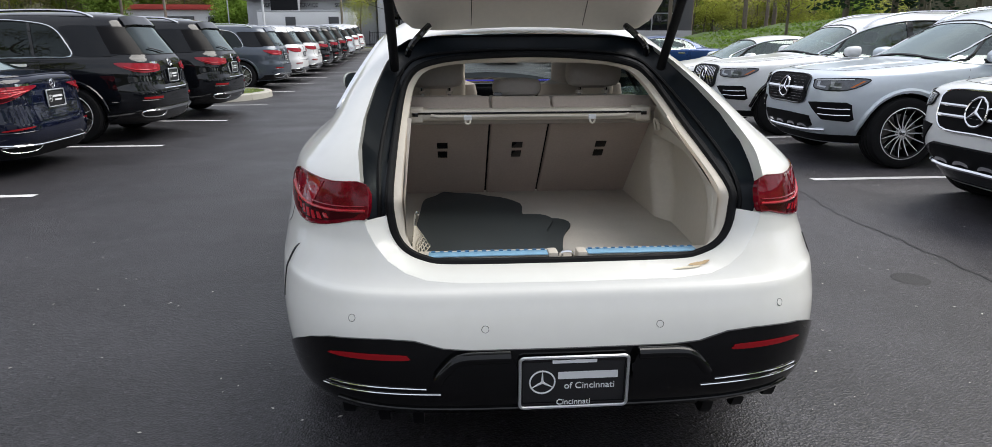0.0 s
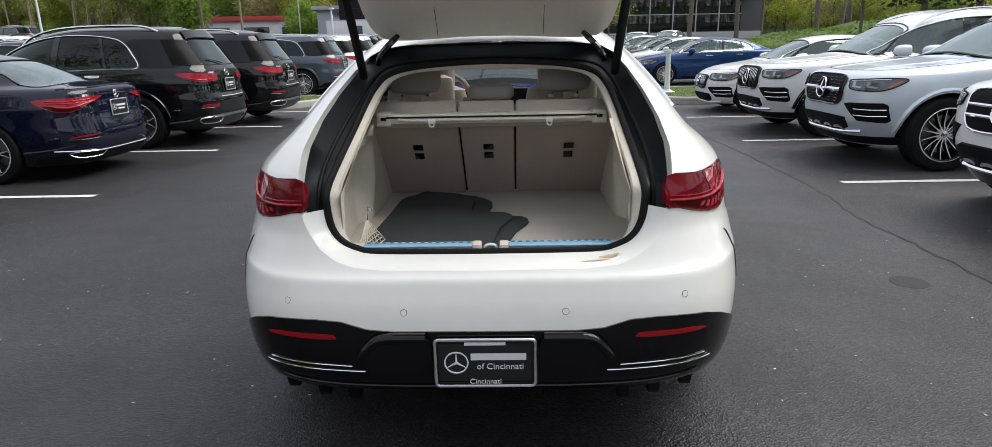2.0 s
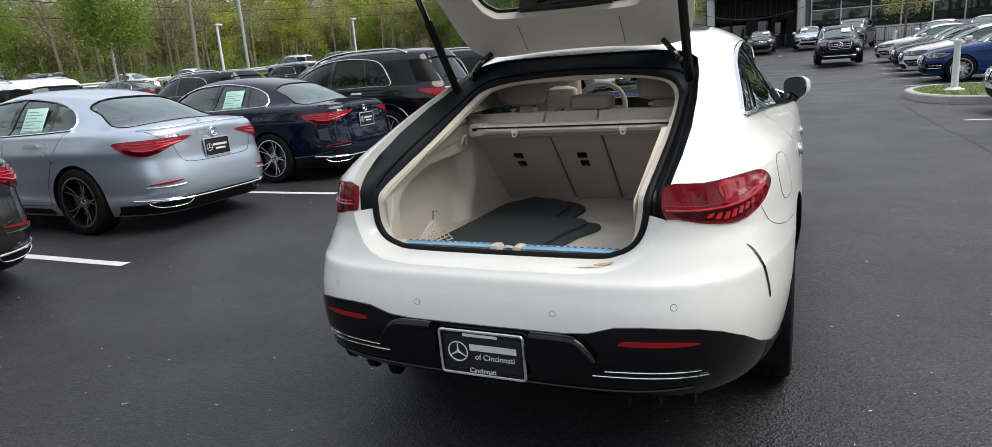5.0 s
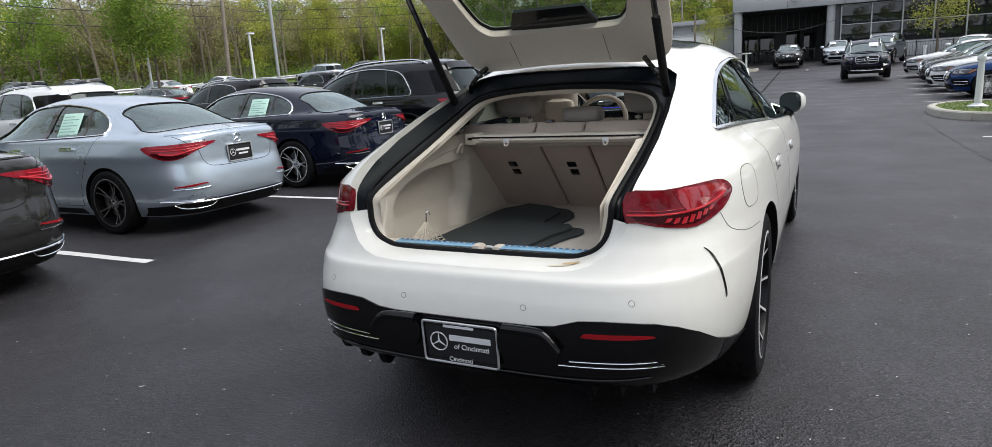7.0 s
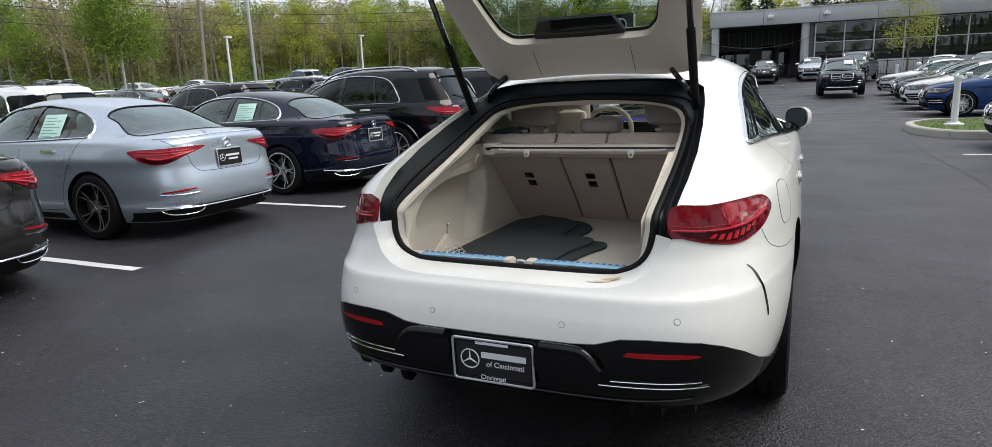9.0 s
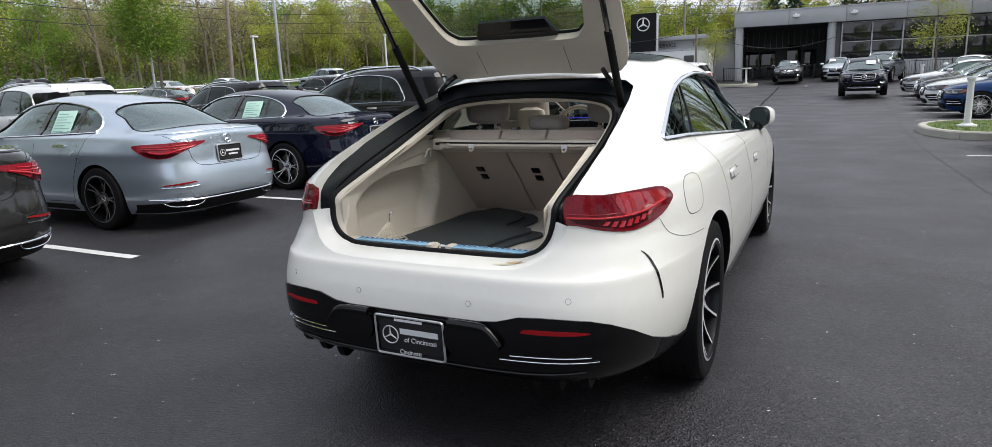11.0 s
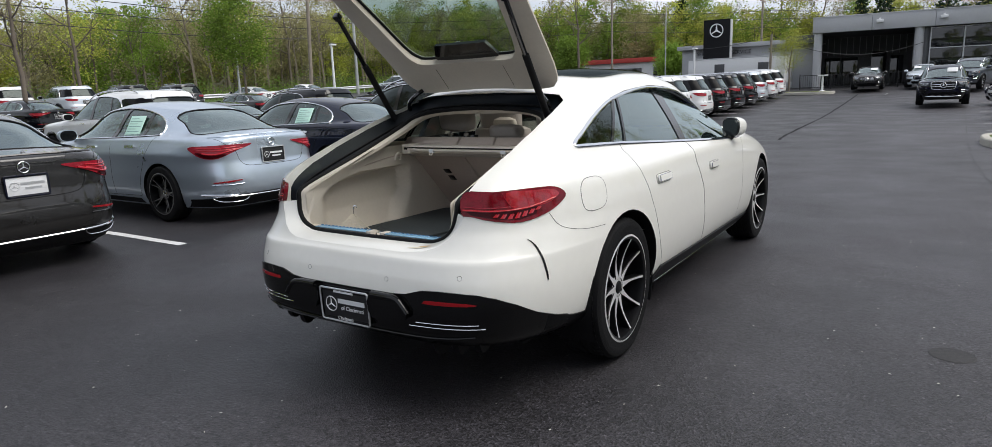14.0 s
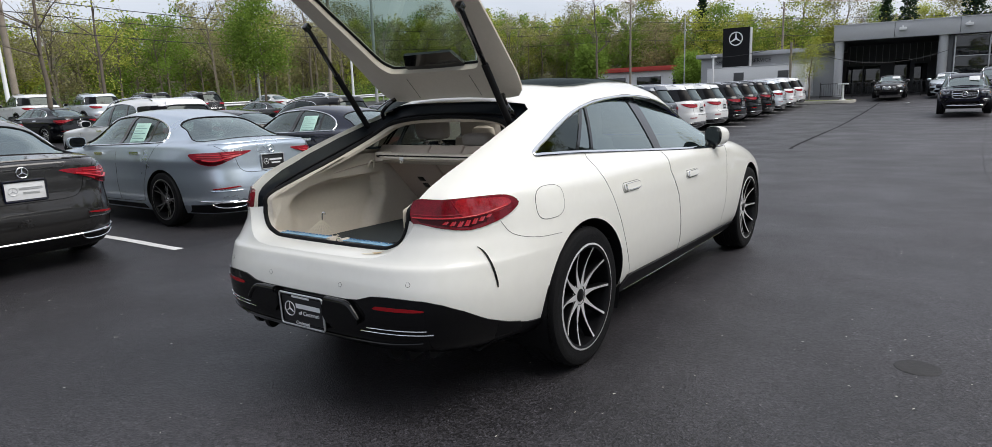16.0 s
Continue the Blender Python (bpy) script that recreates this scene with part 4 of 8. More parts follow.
        part("stud_pattern", b, CHROME, gr, "bright studs")
    elif sporty:
        for x in np.linspace(-gw * 0.82, gw * 0.82, 13):
            hh = gh * (0.9 - 0.25 * (abs(x) / gw) ** 3)
            part("grille_bar", line_on(fs, [(x, gz - hh), (x, gz), (x, gz + hh)], 0.008, 0.018, 2, 6), CHROME, gr)
    else:
        for dz in (-gh * 0.3, gh * 0.25):
            part("grille_bar", line_on(fs, [(-gw * 0.92, gz + dz), (0, gz + dz), (gw * 0.92, gz + dz)], 0.014, 0.020, 5, 6), CHROME, gr)
    fe = part("front_emblem", emblem(bmesh.new(), fs, (0, gz), gh * 0.70, 0.040, 0.010), CHROME, car, "chrome ring emblem")
    part("emblem_disc", conform(fs, circle(0, gz, gh * 0.70, 24), 0.034, 0.02, 0.05), GRILLE_BLACK, fe)
    lz = 0.47 if kind == "suv" else 0.30
    if kind == "suv" and not sporty and not studded:
        part("front_lower_bumper", conform(fs, [(-0.80, 0.27), (0.80, 0.27), (0.84, 0.44), (0.60, 0.50), (0.45, 0.56), (-0.45, 0.56), (-0.60, 0.50), (-0.84, 0.44)], 0.009, 0.03, 0.035), GLOSS_BLACK, car, "black front lower bumper")
    part("lower_intake", conform(fs, spline([(-0.50, lz + 0.05), (-0.42, lz - 0.07), (0.42, lz - 0.07), (0.50, lz + 0.05), (0.4, lz + 0.075), (-0.4, lz + 0.075)], 3, True), 0.012, 0.03, 0.03), GRILLE_BLACK, car, "black lower air intake")
    part("chin_trim", line_on(fs, [(-0.62, lz - 0.07), (-0.3, lz - 0.09), (0, lz - 0.09), (0.3, lz - 0.09), (0.62, lz - 0.07)], 0.017, 0.016, 4, 6), CHROME if kind == "suv" else body_paint, car)
    if kind == "suv":
        for hx in (-0.36, -0.13, 0.13, 0.36):
            part("chin_hook", conform(fs, spline([(hx - 0.085, lz - 0.058), (hx - 0.05, lz - 0.025), (hx + 0.05, lz - 0.025), (hx + 0.085, lz - 0.058), (hx, lz - 0.048)], 3, True), 0.024, 0.014, 0.03), CHROME, car, "bright skid hook")
        part("front_valance", conform(fs, [(-0.74, 0.255), (0.74, 0.255), (0.80, 0.345), (0.5, 0.335), (-0.5, 0.335), (-0.80, 0.345)], 0.008, 0.02, 0.04), DARK_PLASTIC, car, "black lower valance")
        bt = Side(tree, (0, 0, 4), (1, 0, 0), (0, 1, 0), 5.0)
        for s in (1, -1):
            part("bonnet_crease", line_on(bt, [(s * 0.46, 3.75), (s * 0.43, 4.2), (s * 0.36, L - 0.25)], 0.016, -0.009, 5, 8), body_paint, car)
    for s in (1, -1):
        fh = facing(tree, (s * 0.70, L - 0.25, 0), (s * 0.5, 0.86, 0))
        iz = lz + (0.14 if kind == "suv" else 0.11)
        part("side_intake", conform(fh, [(-s * a_, iz + c_) for a_, c_ in ((-0.30, 0.085), (-0.24, 0.02), (-0.12, -0.09), (0.13, -0.105), (0.17, -0.08), (0.15, 0.075), (0.11, 0.10), (-0.2, 0.095))], 0.012, 0.03, 0.03), GRILLE_BLACK, car, "black side air intake")
        for dz in (-0.035, 0.03):
            part("intake_fin", line_on(fh, [(s * 0.16, iz + dz), (0, iz + dz - 0.004), (-s * 0.14, iz + dz)], 0.006, 0.015, 3, 5), CHROME, car)
    part("windscreen", conform(Side(tree, Vector(spec["front"]["origin"]) + Vector((0, 0.5 * 0.5, 0.86 * 0.5)), (-1, 0, 0), spec["front"]["v"], 2.0), spline([(-p[0], p[1]) for p in spec["front"]["pts"]], 4, True), -0.006, 0.0, 0.1), GLASS_SCREEN, car).visible_shadow = False
    part("screen_surround", line_on(Side(tree, Vector(spec["front"]["origin"]) + Vector((0, 0.5 * 0.5, 0.86 * 0.5)), (-1, 0, 0), spec["front"]["v"], 2.0), [(-p[0], p[1]) for p in spec["front"]["pts"]], 0.016, -0.004, 4, 6, None, 1.0, True), GLOSS_BLACK, car)
    part("bonnet_seam", line_on(Side(tree, (0, 0, 4), (1, 0, 0), (0, 1, 0), 5.0), [(0.72, 3.62), (0.74, 4.0), (0.66, L - 0.42), (0.45, L - 0.26), (0, L - 0.2), (-0.45, L - 0.26), (-0.66, L - 0.42), (-0.74, 4.0), (-0.72, 3.62)], 0.004, -0.001, 5, 5), RUBBER, car)
    # cabin
    sz, ry, fy = spec["seats"]
    b = seat_bm(1.25, 0.5, 22, False)
    for x in (-0.38, 0.38):
        box(b, (x - 0.13, -0.42, 0.50), (x + 0.13, -0.32, 0.66), 0.04)
    rsb = part("rear_bench", b, seat_mat, car)
    rsb.matrix_basis = pose(0, ry - 0.05, sz)
    for x in (-0.37, 0.37):
        o = part("front_seat", seat_bm(0.5, 0.56, 18), seat_mat, car)
        o.matrix_basis = pose(x, fy, sz)
    o = part("dashboard", new_box((-0.66, 3.0, spec["floor"] - 0.02), (0.66, 3.3, spec["belt"] + 0.04), 0.06), LEATHER_DARK, car)
    b = bmesh.new()
    tube(b, [(-0.37 + 0.18 * math.cos(a), 2.95 - 0.07 * math.sin(a), spec["belt"] + 0.02 + 0.17 * math.sin(a)) for a in np.linspace(0, 2 * math.pi, 25)[:-1]], 0.014, 6, True)
    part("steering_wheel", b, LEATHER_DARK, car)
    # price sheet behind the left rear window
    if sheet:
        sd = Side(tree, (-3, 0, 0), (0, -1, 0), (0, 0, 1), 3.0)
        zc = spec["belt"] + 0.19
        o_, n_ = sd.put((-1.75, zc), 0.004)
        v_ = (Vector((0, 0, 1)) - n_ * n_.z).normalized()
        mm = Matrix((v_.cross(n_), v_, n_)).transposed().to_4x4()
        mm.translation = o_
        sh = part("price_sheet", new_box((-0.165, -0.145, -0.003), (0.165, 0.145, 0.0), 0.001), PAPER, car, "pale green printed price sheet")
        sh.matrix_basis = mm
        b = bmesh.new()
        for k in range(7):
            box(b, (-0.14, 0.10 - k * 0.036, 0.0), (-0.14 + (0.26 if k % 2 else 0.17), 0.108 - k * 0.036, 0.0012))
        part("print", b, PAPER_INK, sh)
    for y in spec["wheels"]:
        for s in (1, -1):
            make_wheel(car, pose(s * spec["track"], y, spec["wheel_r"], 0, 0, 0 if s > 0 else 180), f"{kind}{spokes}{twin}{machined}{wheel_face.name if wheel_face else 0}", spec["wheel_r"], spec["rim_r"], spec["tyre_w"], spokes, twin, machined, face=wheel_face)
    return car


def repaint(car, old, fresh):
    """Give a copied car another paint, on its objects and not on the shared meshes."""
    for o in car.children_recursive:
        for sl in o.material_slots:
            if sl.material == old:
                sl.link = "OBJECT"
                sl.material = fresh
    return car

# ---- the white liftback with its tailgate open ----
HERO = [(0.20, 0.84, 0.42, 4.95, 5, 6, 2.6), (0.26, 0.89, 0.22, 5.06, 5.2, 6, 2.6), (0.30, 0.915, 0.04, 5.11, 5.4, 6, 2.6), (0.34, 0.932, -0.008, 5.14, 5.5, 6, 2.6), (0.40, 0.946, -0.025, 5.16, 5.5, 6, 2.6), (0.47, 0.956, -0.03, 5.18, 5.5, 6, 2.6), (0.56, 0.962, -0.022, 5.18, 5.5, 6, 2.6),
        (0.64, 0.962, -0.004, 5.16, 5.4, 6, 2.6), (0.672, 0.9615, 0.006, 5.14, 5.35, 5.9, 2.6), (0.69, 0.961, 0.024, 5.13, 5.3, 5.8, 2.6), (0.74, 0.957, 0.056, 5.08, 5.2, 5.6, 2.6), (0.80, 0.952, 0.078, 4.98, 5, 5.2, 2.6), (0.88, 0.938, 0.088, 4.74, 5, 4.8, 2.6),
        (0.95, 0.918, 0.10, 4.40, 5, 4.5, 2.6), (1.0, 0.868, 0.15, 4.14, 5.2, 3.6, 2.55), (1.05, 0.802, 0.25, 4.0, 5.8, 3.0, 2.45), (1.10, 0.772, 0.37, 3.90, 5.7, 2.8, 2.4),
        (1.20, 0.735, 0.62, 3.70, 4.8, 2.7, 2.35), (1.30, 0.69, 0.89, 3.48, 3.7, 2.6, 2.3), (1.38, 0.636, 1.13, 3.26, 3.1, 2.6, 2.3), (1.44, 0.54, 1.38, 3.06, 2.9, 2.6, 2.3),
        (1.485, 0.41, 1.68, 2.86, 2.7, 2.8, 2.4), (1.512, 0.23, 2.0, 2.62, 2.5, 2.5, 2.4)]
CX = 0.012


def lean(pts):
    """Carry drawn side points forwards where the cabin stands in from the shoulder."""
    return [(y + float(np.interp(z, [0.95, 1.0, 1.05, 1.1, 1.2, 1.3, 1.38], [0, 0.036, 0.088, 0.09, 0.055, 0.022, 0.006])), z) for y, z in pts]


LIFT = 0.029
hero = empty("liftback_car", pose(CX, 0, LIFT))
tagged(hero, "pearl white electric liftback car with raised tailgate and open boot", "car")
solid = body_bm(HERO, sub=4, na=28)
HT = bvh_of(solid)
me = mesh_of(solid, P_WHITE)
HW = ((1.053, 0.339), (4.262, 0.339))
for y, z in HW:
    for s in (1, -1):
        me = boolean(me, wheel_well(y, 0.412, s * 0.64, s * 1.4, z + 0.005), DARK_PLASTIC)
me = boolean(me, body_bm(HERO, sub=3, na=20, inset=0.055, z0=0.60, top_drop=0.04), CREAM)
# side window opening
H_SIDE = [(0.765, 1.103), (0.94, 1.164), (1.15, 1.230), (1.41, 1.296), (1.72, 1.346), (2.14, 1.372), (2.57, 1.349), (2.91, 1.278), (3.17, 1.178), (3.40, 1.07), (3.52, 0.985), (3.48, 0.962), (2.94, 0.980), (2.15, 1.020), (1.22, 1.077), (0.88, 1.092)]
H_SIDE = lean(H_SIDE)
me = boolean(me, prism(spline(H_SIDE, 4, True), "x", -1.5, 1.5), GLOSS_BLACK)
# windscreen opening
H_FRONT = dict(o=(0, 3.86, 1.07), v=(0, -0.86, 0.5), pts=[(-0.70, -0.02), (0, -0.05), (0.70, -0.02), (0.60, 0.5), (0.52, 0.80), (0, 0.88), (-0.52, 0.80), (-0.60, 0.5)])
v = Vector(H_FRONT["v"]).normalized()
w = Vector((1, 0, 0)).cross(v) * -1
out = [Vector((p[0], 0, 0)) + v * p[1] + Vector(H_FRONT["o"]) for p in spline(H_FRONT["pts"], 3, True)]
b = bmesh.new()
loft(b, [[p - w * 0.25 for p in out], [p + w * 0.3 for p in out]])
me = boolean(me, b, GLOSS_BLACK)
# roof opening
H_ROOF = [(-0.42, 1.66), (0, 1.60), (0.42, 1.66), (0.43, 2.2), (0.38, 2.70), (0, 2.78), (-0.38, 2.70), (-0.43, 2.2)]
me = boolean(me, prism(spline(H_ROOF, 4, True), "z", 1.36, 1.8), GLOSS_BLACK)
# boot opening
H_BOOT = [(0, 0.696), (0.30, 0.698), (0.40, 0.705), (0.46, 0.722), (0.51, 0.752), (0.545, 0.79), (0.567, 0.83), (0.575, 0.86), (0.582, 0.955), (0.600, 1.03), (0.603, 1.10), (0.590, 1.18), (0.565, 1.26), (0.535, 1.318), (0.485, 1.348), (0.35, 1.365), (0, 1.373)]
ring = [H_BOOT[0]] + [p for a, b_ in zip(H_BOOT, H_BOOT[1:]) for p in ((a[0] * 0.5 + b_[0] * 0.5, a[1] * 0.5 + b_[1] * 0.5), b_)]
ring = ring + [(-x, z) for x, z in ring[-2:0:-1]]
me = boolean(me, prism(ring, "y", -0.6, 1.45), P_WHITE)
# doors: cut free with a real gap
H_DOORS = [("rear_door", [(1.48, 1.315), (1.235, 1.083), (1.271, 0.962), (1.352, 0.833), (1.424, 0.681), (1.505, 0.501), (1.56, 0.40), (1.60, 0.312), (2.41, 0.297), (2.405, 0.392), (2.374, 0.544), (2.337, 0.722), (2.237, 0.889), (2.195, 1.027), (2.23, 1.2), (2.27, 1.380), (2.14, 1.380), (1.90, 1.367), (1.72, 1.353), (1.60, 1.335)]),
           ("front_door", [(2.282, 1.380), (2.242, 1.2), (2.207, 1.027), (2.249, 0.889), (2.349, 0.722), (2.386, 0.544), (2.417, 0.392), (2.422, 0.297), (3.36, 0.282), (3.43, 0.5), (3.47, 0.8), (3.55, 0.955), (3.42, 1.068), (3.30, 1.128), (3.17, 1.186), (3.04, 1.238), (2.91, 1.286), (2.74, 1.327), (2.57, 1.357), (2.42, 1.371)])]
doors = []
for nm, ol in H_DOORS:
    for s in (1, -1):
        run = lean(ol)
        cc = (sum(p[0] for p in run) / len(run), sum(p[1] for p in run) / len(run))
        grown = []
        for i, p in enumerate(run):
            a, b_ = Vector(run[i - 1]), Vector(run[(i + 1) % len(run)])
            d = (b_ - a).normalized()
            nrm = Vector((d.y, -d.x))
            if nrm.dot(Vector(p) - Vector(cc)) < 0:
                nrm = -nrm
            grown.append((p[0] + nrm.x * 0.0045, p[1] + nrm.y * 0.0045))
        dm = boolean(me.copy(), prism(run, "x", s * 0.55, s * 1.3), SEAM, "INTERSECT")
        me = boolean(me, prism(grown, "x", s * 0.55, s * 1.3), SEAM)
        doors.append(part_mesh(nm, dm, hero, angle=40))
part_mesh("body", me, hero, angle=40)

for s in (1, -1):
    sd = Side(HT, (s * 3, 0, 0), (0, s, 0), (0, 0, 1), 3.0)
    fl = lambda pts: [(s * p[0], p[1]) for p in pts]
    pane = conform(sd, fl(spline(H_SIDE, 4, True)), -0.014, 0.0, 0.08)
    sheet = sheet_of(pane)
    part("side_window", lay(pane, sheet, s), GLASS_HERO, hero).visible_shadow = False
    part("window_trim", line_on(sd, fl(H_SIDE), 0.012, 0.001, 5, 8, None, 0.6, True), CHROME, hero, "brushed bright strip round the side windows")
    part("quarter_window", lay(conform(sd, fl(spline(lean([(0.785, 1.102), (0.94, 1.158), (1.15, 1.222), (1.40, 1.285), (1.30, 1.18), (1.21, 1.085), (0.88, 1.096)]), 3, True)), -0.006, 0.0, 0.06), sheet, s, 0.003), GLASS_QUARTER, hero, "dark tinted quarter window")
    part("quarter_pillar", lay(conform(sd, fl(lean([(1.205, 1.085), (1.235, 1.083), (1.495, 1.315), (1.455, 1.308)])), 0.0, 0.012, 0.04), sheet, s, 0.006), GLOSS_BLACK, hero)
    part("door_frame", lay(conform(sd, fl(lean([(1.365, 1.076), (1.388, 1.075), (1.56, 1.325), (1.53, 1.32)])), 0.001, 0.012, 0.04), sheet, s, 0.006), GLOSS_BLACK, hero)
    part("centre_pillar", lay(conform(sd, fl(lean([(2.16, 1.030), (2.27, 1.022), (2.36, 1.37), (2.20, 1.372)])), 0.002, 0.012, 0.05), sheet, s, 0.006), GLOSS_BLACK, hero)
    part("sill_trim", conform(sd, fl([(1.50, 0.225), (3.92, 0.225), (3.86, 0.285), (3.5, 0.302), (2.5, 0.320), (1.56, 0.342), (1.5, 0.29)]), 0.012, 0.03, 0.08), SILL_BLACK, hero, "satin black sill")
    part("sill_strip", line_on(sd, fl([(1.62, 0.238), (2.6, 0.228), (3.7, 0.222)]), 0.0018, 0.014, 4, 6), CHROME, hero)
    for hy, hz in ((1.60, 0.861), (2.63, 0.827)):
        hn = part("door_handle", conform(sd, fl(rect(hy - 0.088, hz - 0.016, hy + 0.105, hz + 0.016, 0.015)), 0.014, 0.02, 0.04), P_WHITE, hero, "white flush door handle with chrome edge")
        part("handle_edge", line_on(sd, fl(rect(hy - 0.100, hz - 0.018, hy + 0.107, hz + 0.018, 0.016)), 0.0024, 0.011, 1, 5, None, 1.0, True), CHROME, hn, "chrome edge")
        part("handle_end", conform(sd, fl(rect(hy - 0.106, hz - 0.015, hy - 0.088, hz + 0.017, 0.008)), 0.016, 0.012, 0.03), CHROME, hn, "chrome end piece")
        part("handle_recess", line_on(sd, fl(rect(hy - 0.118, hz - 0.026, hy + 0.112, hz + 0.026, 0.02)), 0.0016, 0.0, 1, 5, None, 1.0, True), SEAM, hn)
    # door mirror
    b = bmesh.new()
    mx_ = 0.912 if s > 0 else 0.985
    mm = Matrix.Translation((s * mx_, 3.23, 1.05)) @ Matrix.Diagonal((s, 1, 1, 1)) @ Matrix.Rotation(radians(-24), 4, "Z")
    prof = [(0.0, 1.0), (0.045, 0.98), (0.09, 0.85), (0.125, 0.6), (0.14, 0.25)]
    loops = []
    for dy, k in prof:
        loops.append([mm @ Vector((0.080 * k * math.copysign(abs(math.cos(a)) ** 0.75, math.cos(a)), dy, 0.076 * k * math.copysign(abs(math.sin(a)) ** 0.75, math.sin(a)))) for a in np.linspace(0, 2 * math.pi, 29)[:-1]])
    loft(b, loops)
    mir = part("wing_mirror", b, P_WHITE, hero, "white door mirror shell")
    b = bmesh.new()
    loops = [[mm @ Vector((0.078 * k * math.copysign(abs(math.cos(a)) ** 0.75, math.cos(a)), dy, 0.073 * k * math.copysign(abs(math.sin(a)) ** 0.75, math.sin(a)))) for a in np.linspace(0, 2 * math.pi, 29)[:-1]] for dy, k in ((0.004, 1.0), (-0.014, 0.97), (-0.016, 0.88))]
    loft(b, loops)
    part("mirror_bezel", b, GLOSS_BLACK, mir)
    b = bmesh.new()
    loops = [[mm @ Vector((0.068 * k * math.copysign(abs(math.cos(a)) ** 0.75, math.cos(a)), dy, 0.062 * k * math.copysign(abs(math.sin(a)) ** 0.75, math.sin(a)))) for a in np.linspace(0, 2 * math.pi, 29)[:-1]] for dy, k in ((-0.0155, 1.0), (-0.0185, 0.98))]
    loft(b, loops)
    part("mirror_glass", b, MIRROR, mir)
    b = bmesh.new()
    tube(b, [(s * (mx_ - 0.06), 3.25, 0.905), (s * (mx_ - 0.045), 3.245, 0.94), (s * (mx_ - 0.01), 3.235, 1.0)], [0.014, 0.034, 0.05], 10)
    part("mirror_arm", b, GLOSS_BLACK, mir)
    # fuel flap, only on the right-hand side
    if s > 0:
        flap = [(0.752 + 0.108 * math.copysign(abs(math.cos(a)) ** 0.7, math.cos(a)) + 0.012 * math.sin(a), 0.885 + 0.077 * math.copysign(abs(math.sin(a)) ** 0.7, math.sin(a))) for a in np.linspace(0, 2 * math.pi, 33)[:-1]]
        part("charging_flap", conform(sd, flap, 0.0012, 0.01, 0.03), P_WHITE, hero)
        part("flap_seam", line_on(sd, flap, 0.0017, 0.0002, 1, 5, None, 1.0, True), SEAM, hero)
    part("bumper_seam", line_on(sd, fl([(0.42, 0.842), (0.455, 0.791), (0.50, 0.765), (0.576, 0.746), (0.66, 0.735), (0.75, 0.731), (0.80, 0.729)]), 0.0013, 0.0002, 4, 5), SEAM, hero)
    fin = facing(HT, (s * 0.83, 0.33, 0), (s * 0.75, -0.66, 0))
    # air slit in the bumper corner
    part("air_slit", conform(fin, [(s * x, z) for x, z in spline([(-0.060, 0.748), (-0.036, 0.733), (-0.014, 0.705), (0.010, 0.65), (0.026, 0.585), (0.022, 0.562), (0.014, 0.60), (0.000, 0.65), (-0.021, 0.700), (-0.040, 0.730)], 4, True)], 0.003, 0.01, 0.03), GLOSS_BLACK, hero, "thin black bumper air slit")
    # tail lamp
    tl = facing(HT, (s * 0.70, 0.30, 0), (s * 0.62, -0.78, 0))
    def lampxy(x, y):
        q = Vector((s * x, y, 0)) - tl.o
        return q.dot(tl.u)
    T = [(0.568, 0.146, 0.953), (0.67, 0.215, 0.952), (0.77, 0.357, 0.955), (0.822, 0.482, 0.948), (0.847, 0.535, 0.912), (0.841, 0.486, 0.876), (0.82, 0.40, 0.845), (0.766, 0.283, 0.822), (0.685, 0.19, 0.835), (0.60, 0.145, 0.858), (0.568, 0.126, 0.868)]
    lens = [(lampxy(x, y), z) for x, y, z in T]
    lamp = part("tail_lamp", conform(tl, spline(lens, 3, True), 0.004, 0.02, 0.025), LENS_DEEP, hero, "dark red tail lamp lens")
    part("lamp_strip", line_on(tl, [(lampxy(0.57, 0.13), 0.884), (lampxy(0.68, 0.21), 0.875), (lampxy(0.77, 0.33), 0.879), (lampxy(0.828, 0.47), 0.906)], 0.0042, 0.006, 5, 6), RED_GLOW, lamp)
    part("lamp_strip", line_on(tl, [(lampxy(0.575, 0.13), 0.896), (lampxy(0.66, 0.19), 0.888), (lampxy(0.73, 0.268), 0.888)], 0.0022, 0.0055, 5, 6), RED_LENS, lamp)
    part("lamp_shade", conform(tl, [(lampxy(0.58, 0.135), 0.880), (lampxy(0.68, 0.20), 0.871), (lampxy(0.80, 0.37), 0.886), (lampxy(0.80, 0.35), 0.848), (lampxy(0.76, 0.28), 0.832), (lampxy(0.68, 0.20), 0.843), (lampxy(0.60, 0.145), 0.863)], 0.0055, 0.003, 0.03), RED_DARK, lamp)
    for k in range(7):
        x0, y0 = 0.668 + k * 0.0185, 0.205 + k * 0.027
        z0 = (0.850, 0.843, 0.8385, 0.8395, 0.8445, 0.853, 0.865)[k]
        hb_ = (0.010, 0.015, 0.019, 0.021, 0.020, 0.016, 0.011)[k]
        for d0, m_ in ((0.0, RED_GLOW), (0.010, BLADE_RED)):
            x1, y1 = x0 + d0 * 0.6, y0 + d0 * 0.85
            part("lamp_blade", conform(tl, [(lampxy(x1, y1), z0), (lampxy(x1 + 0.006, y1 + 0.008), z0 - 0.001), (lampxy(x1 + 0.013, y1 + 0.018), z0 + hb_), (lampxy(x1 + 0.009, y1 + 0.013), z0 + hb_ + 0.003)], 0.0065 - d0 * 0.05, 0.003, 0.03), m_, lamp)
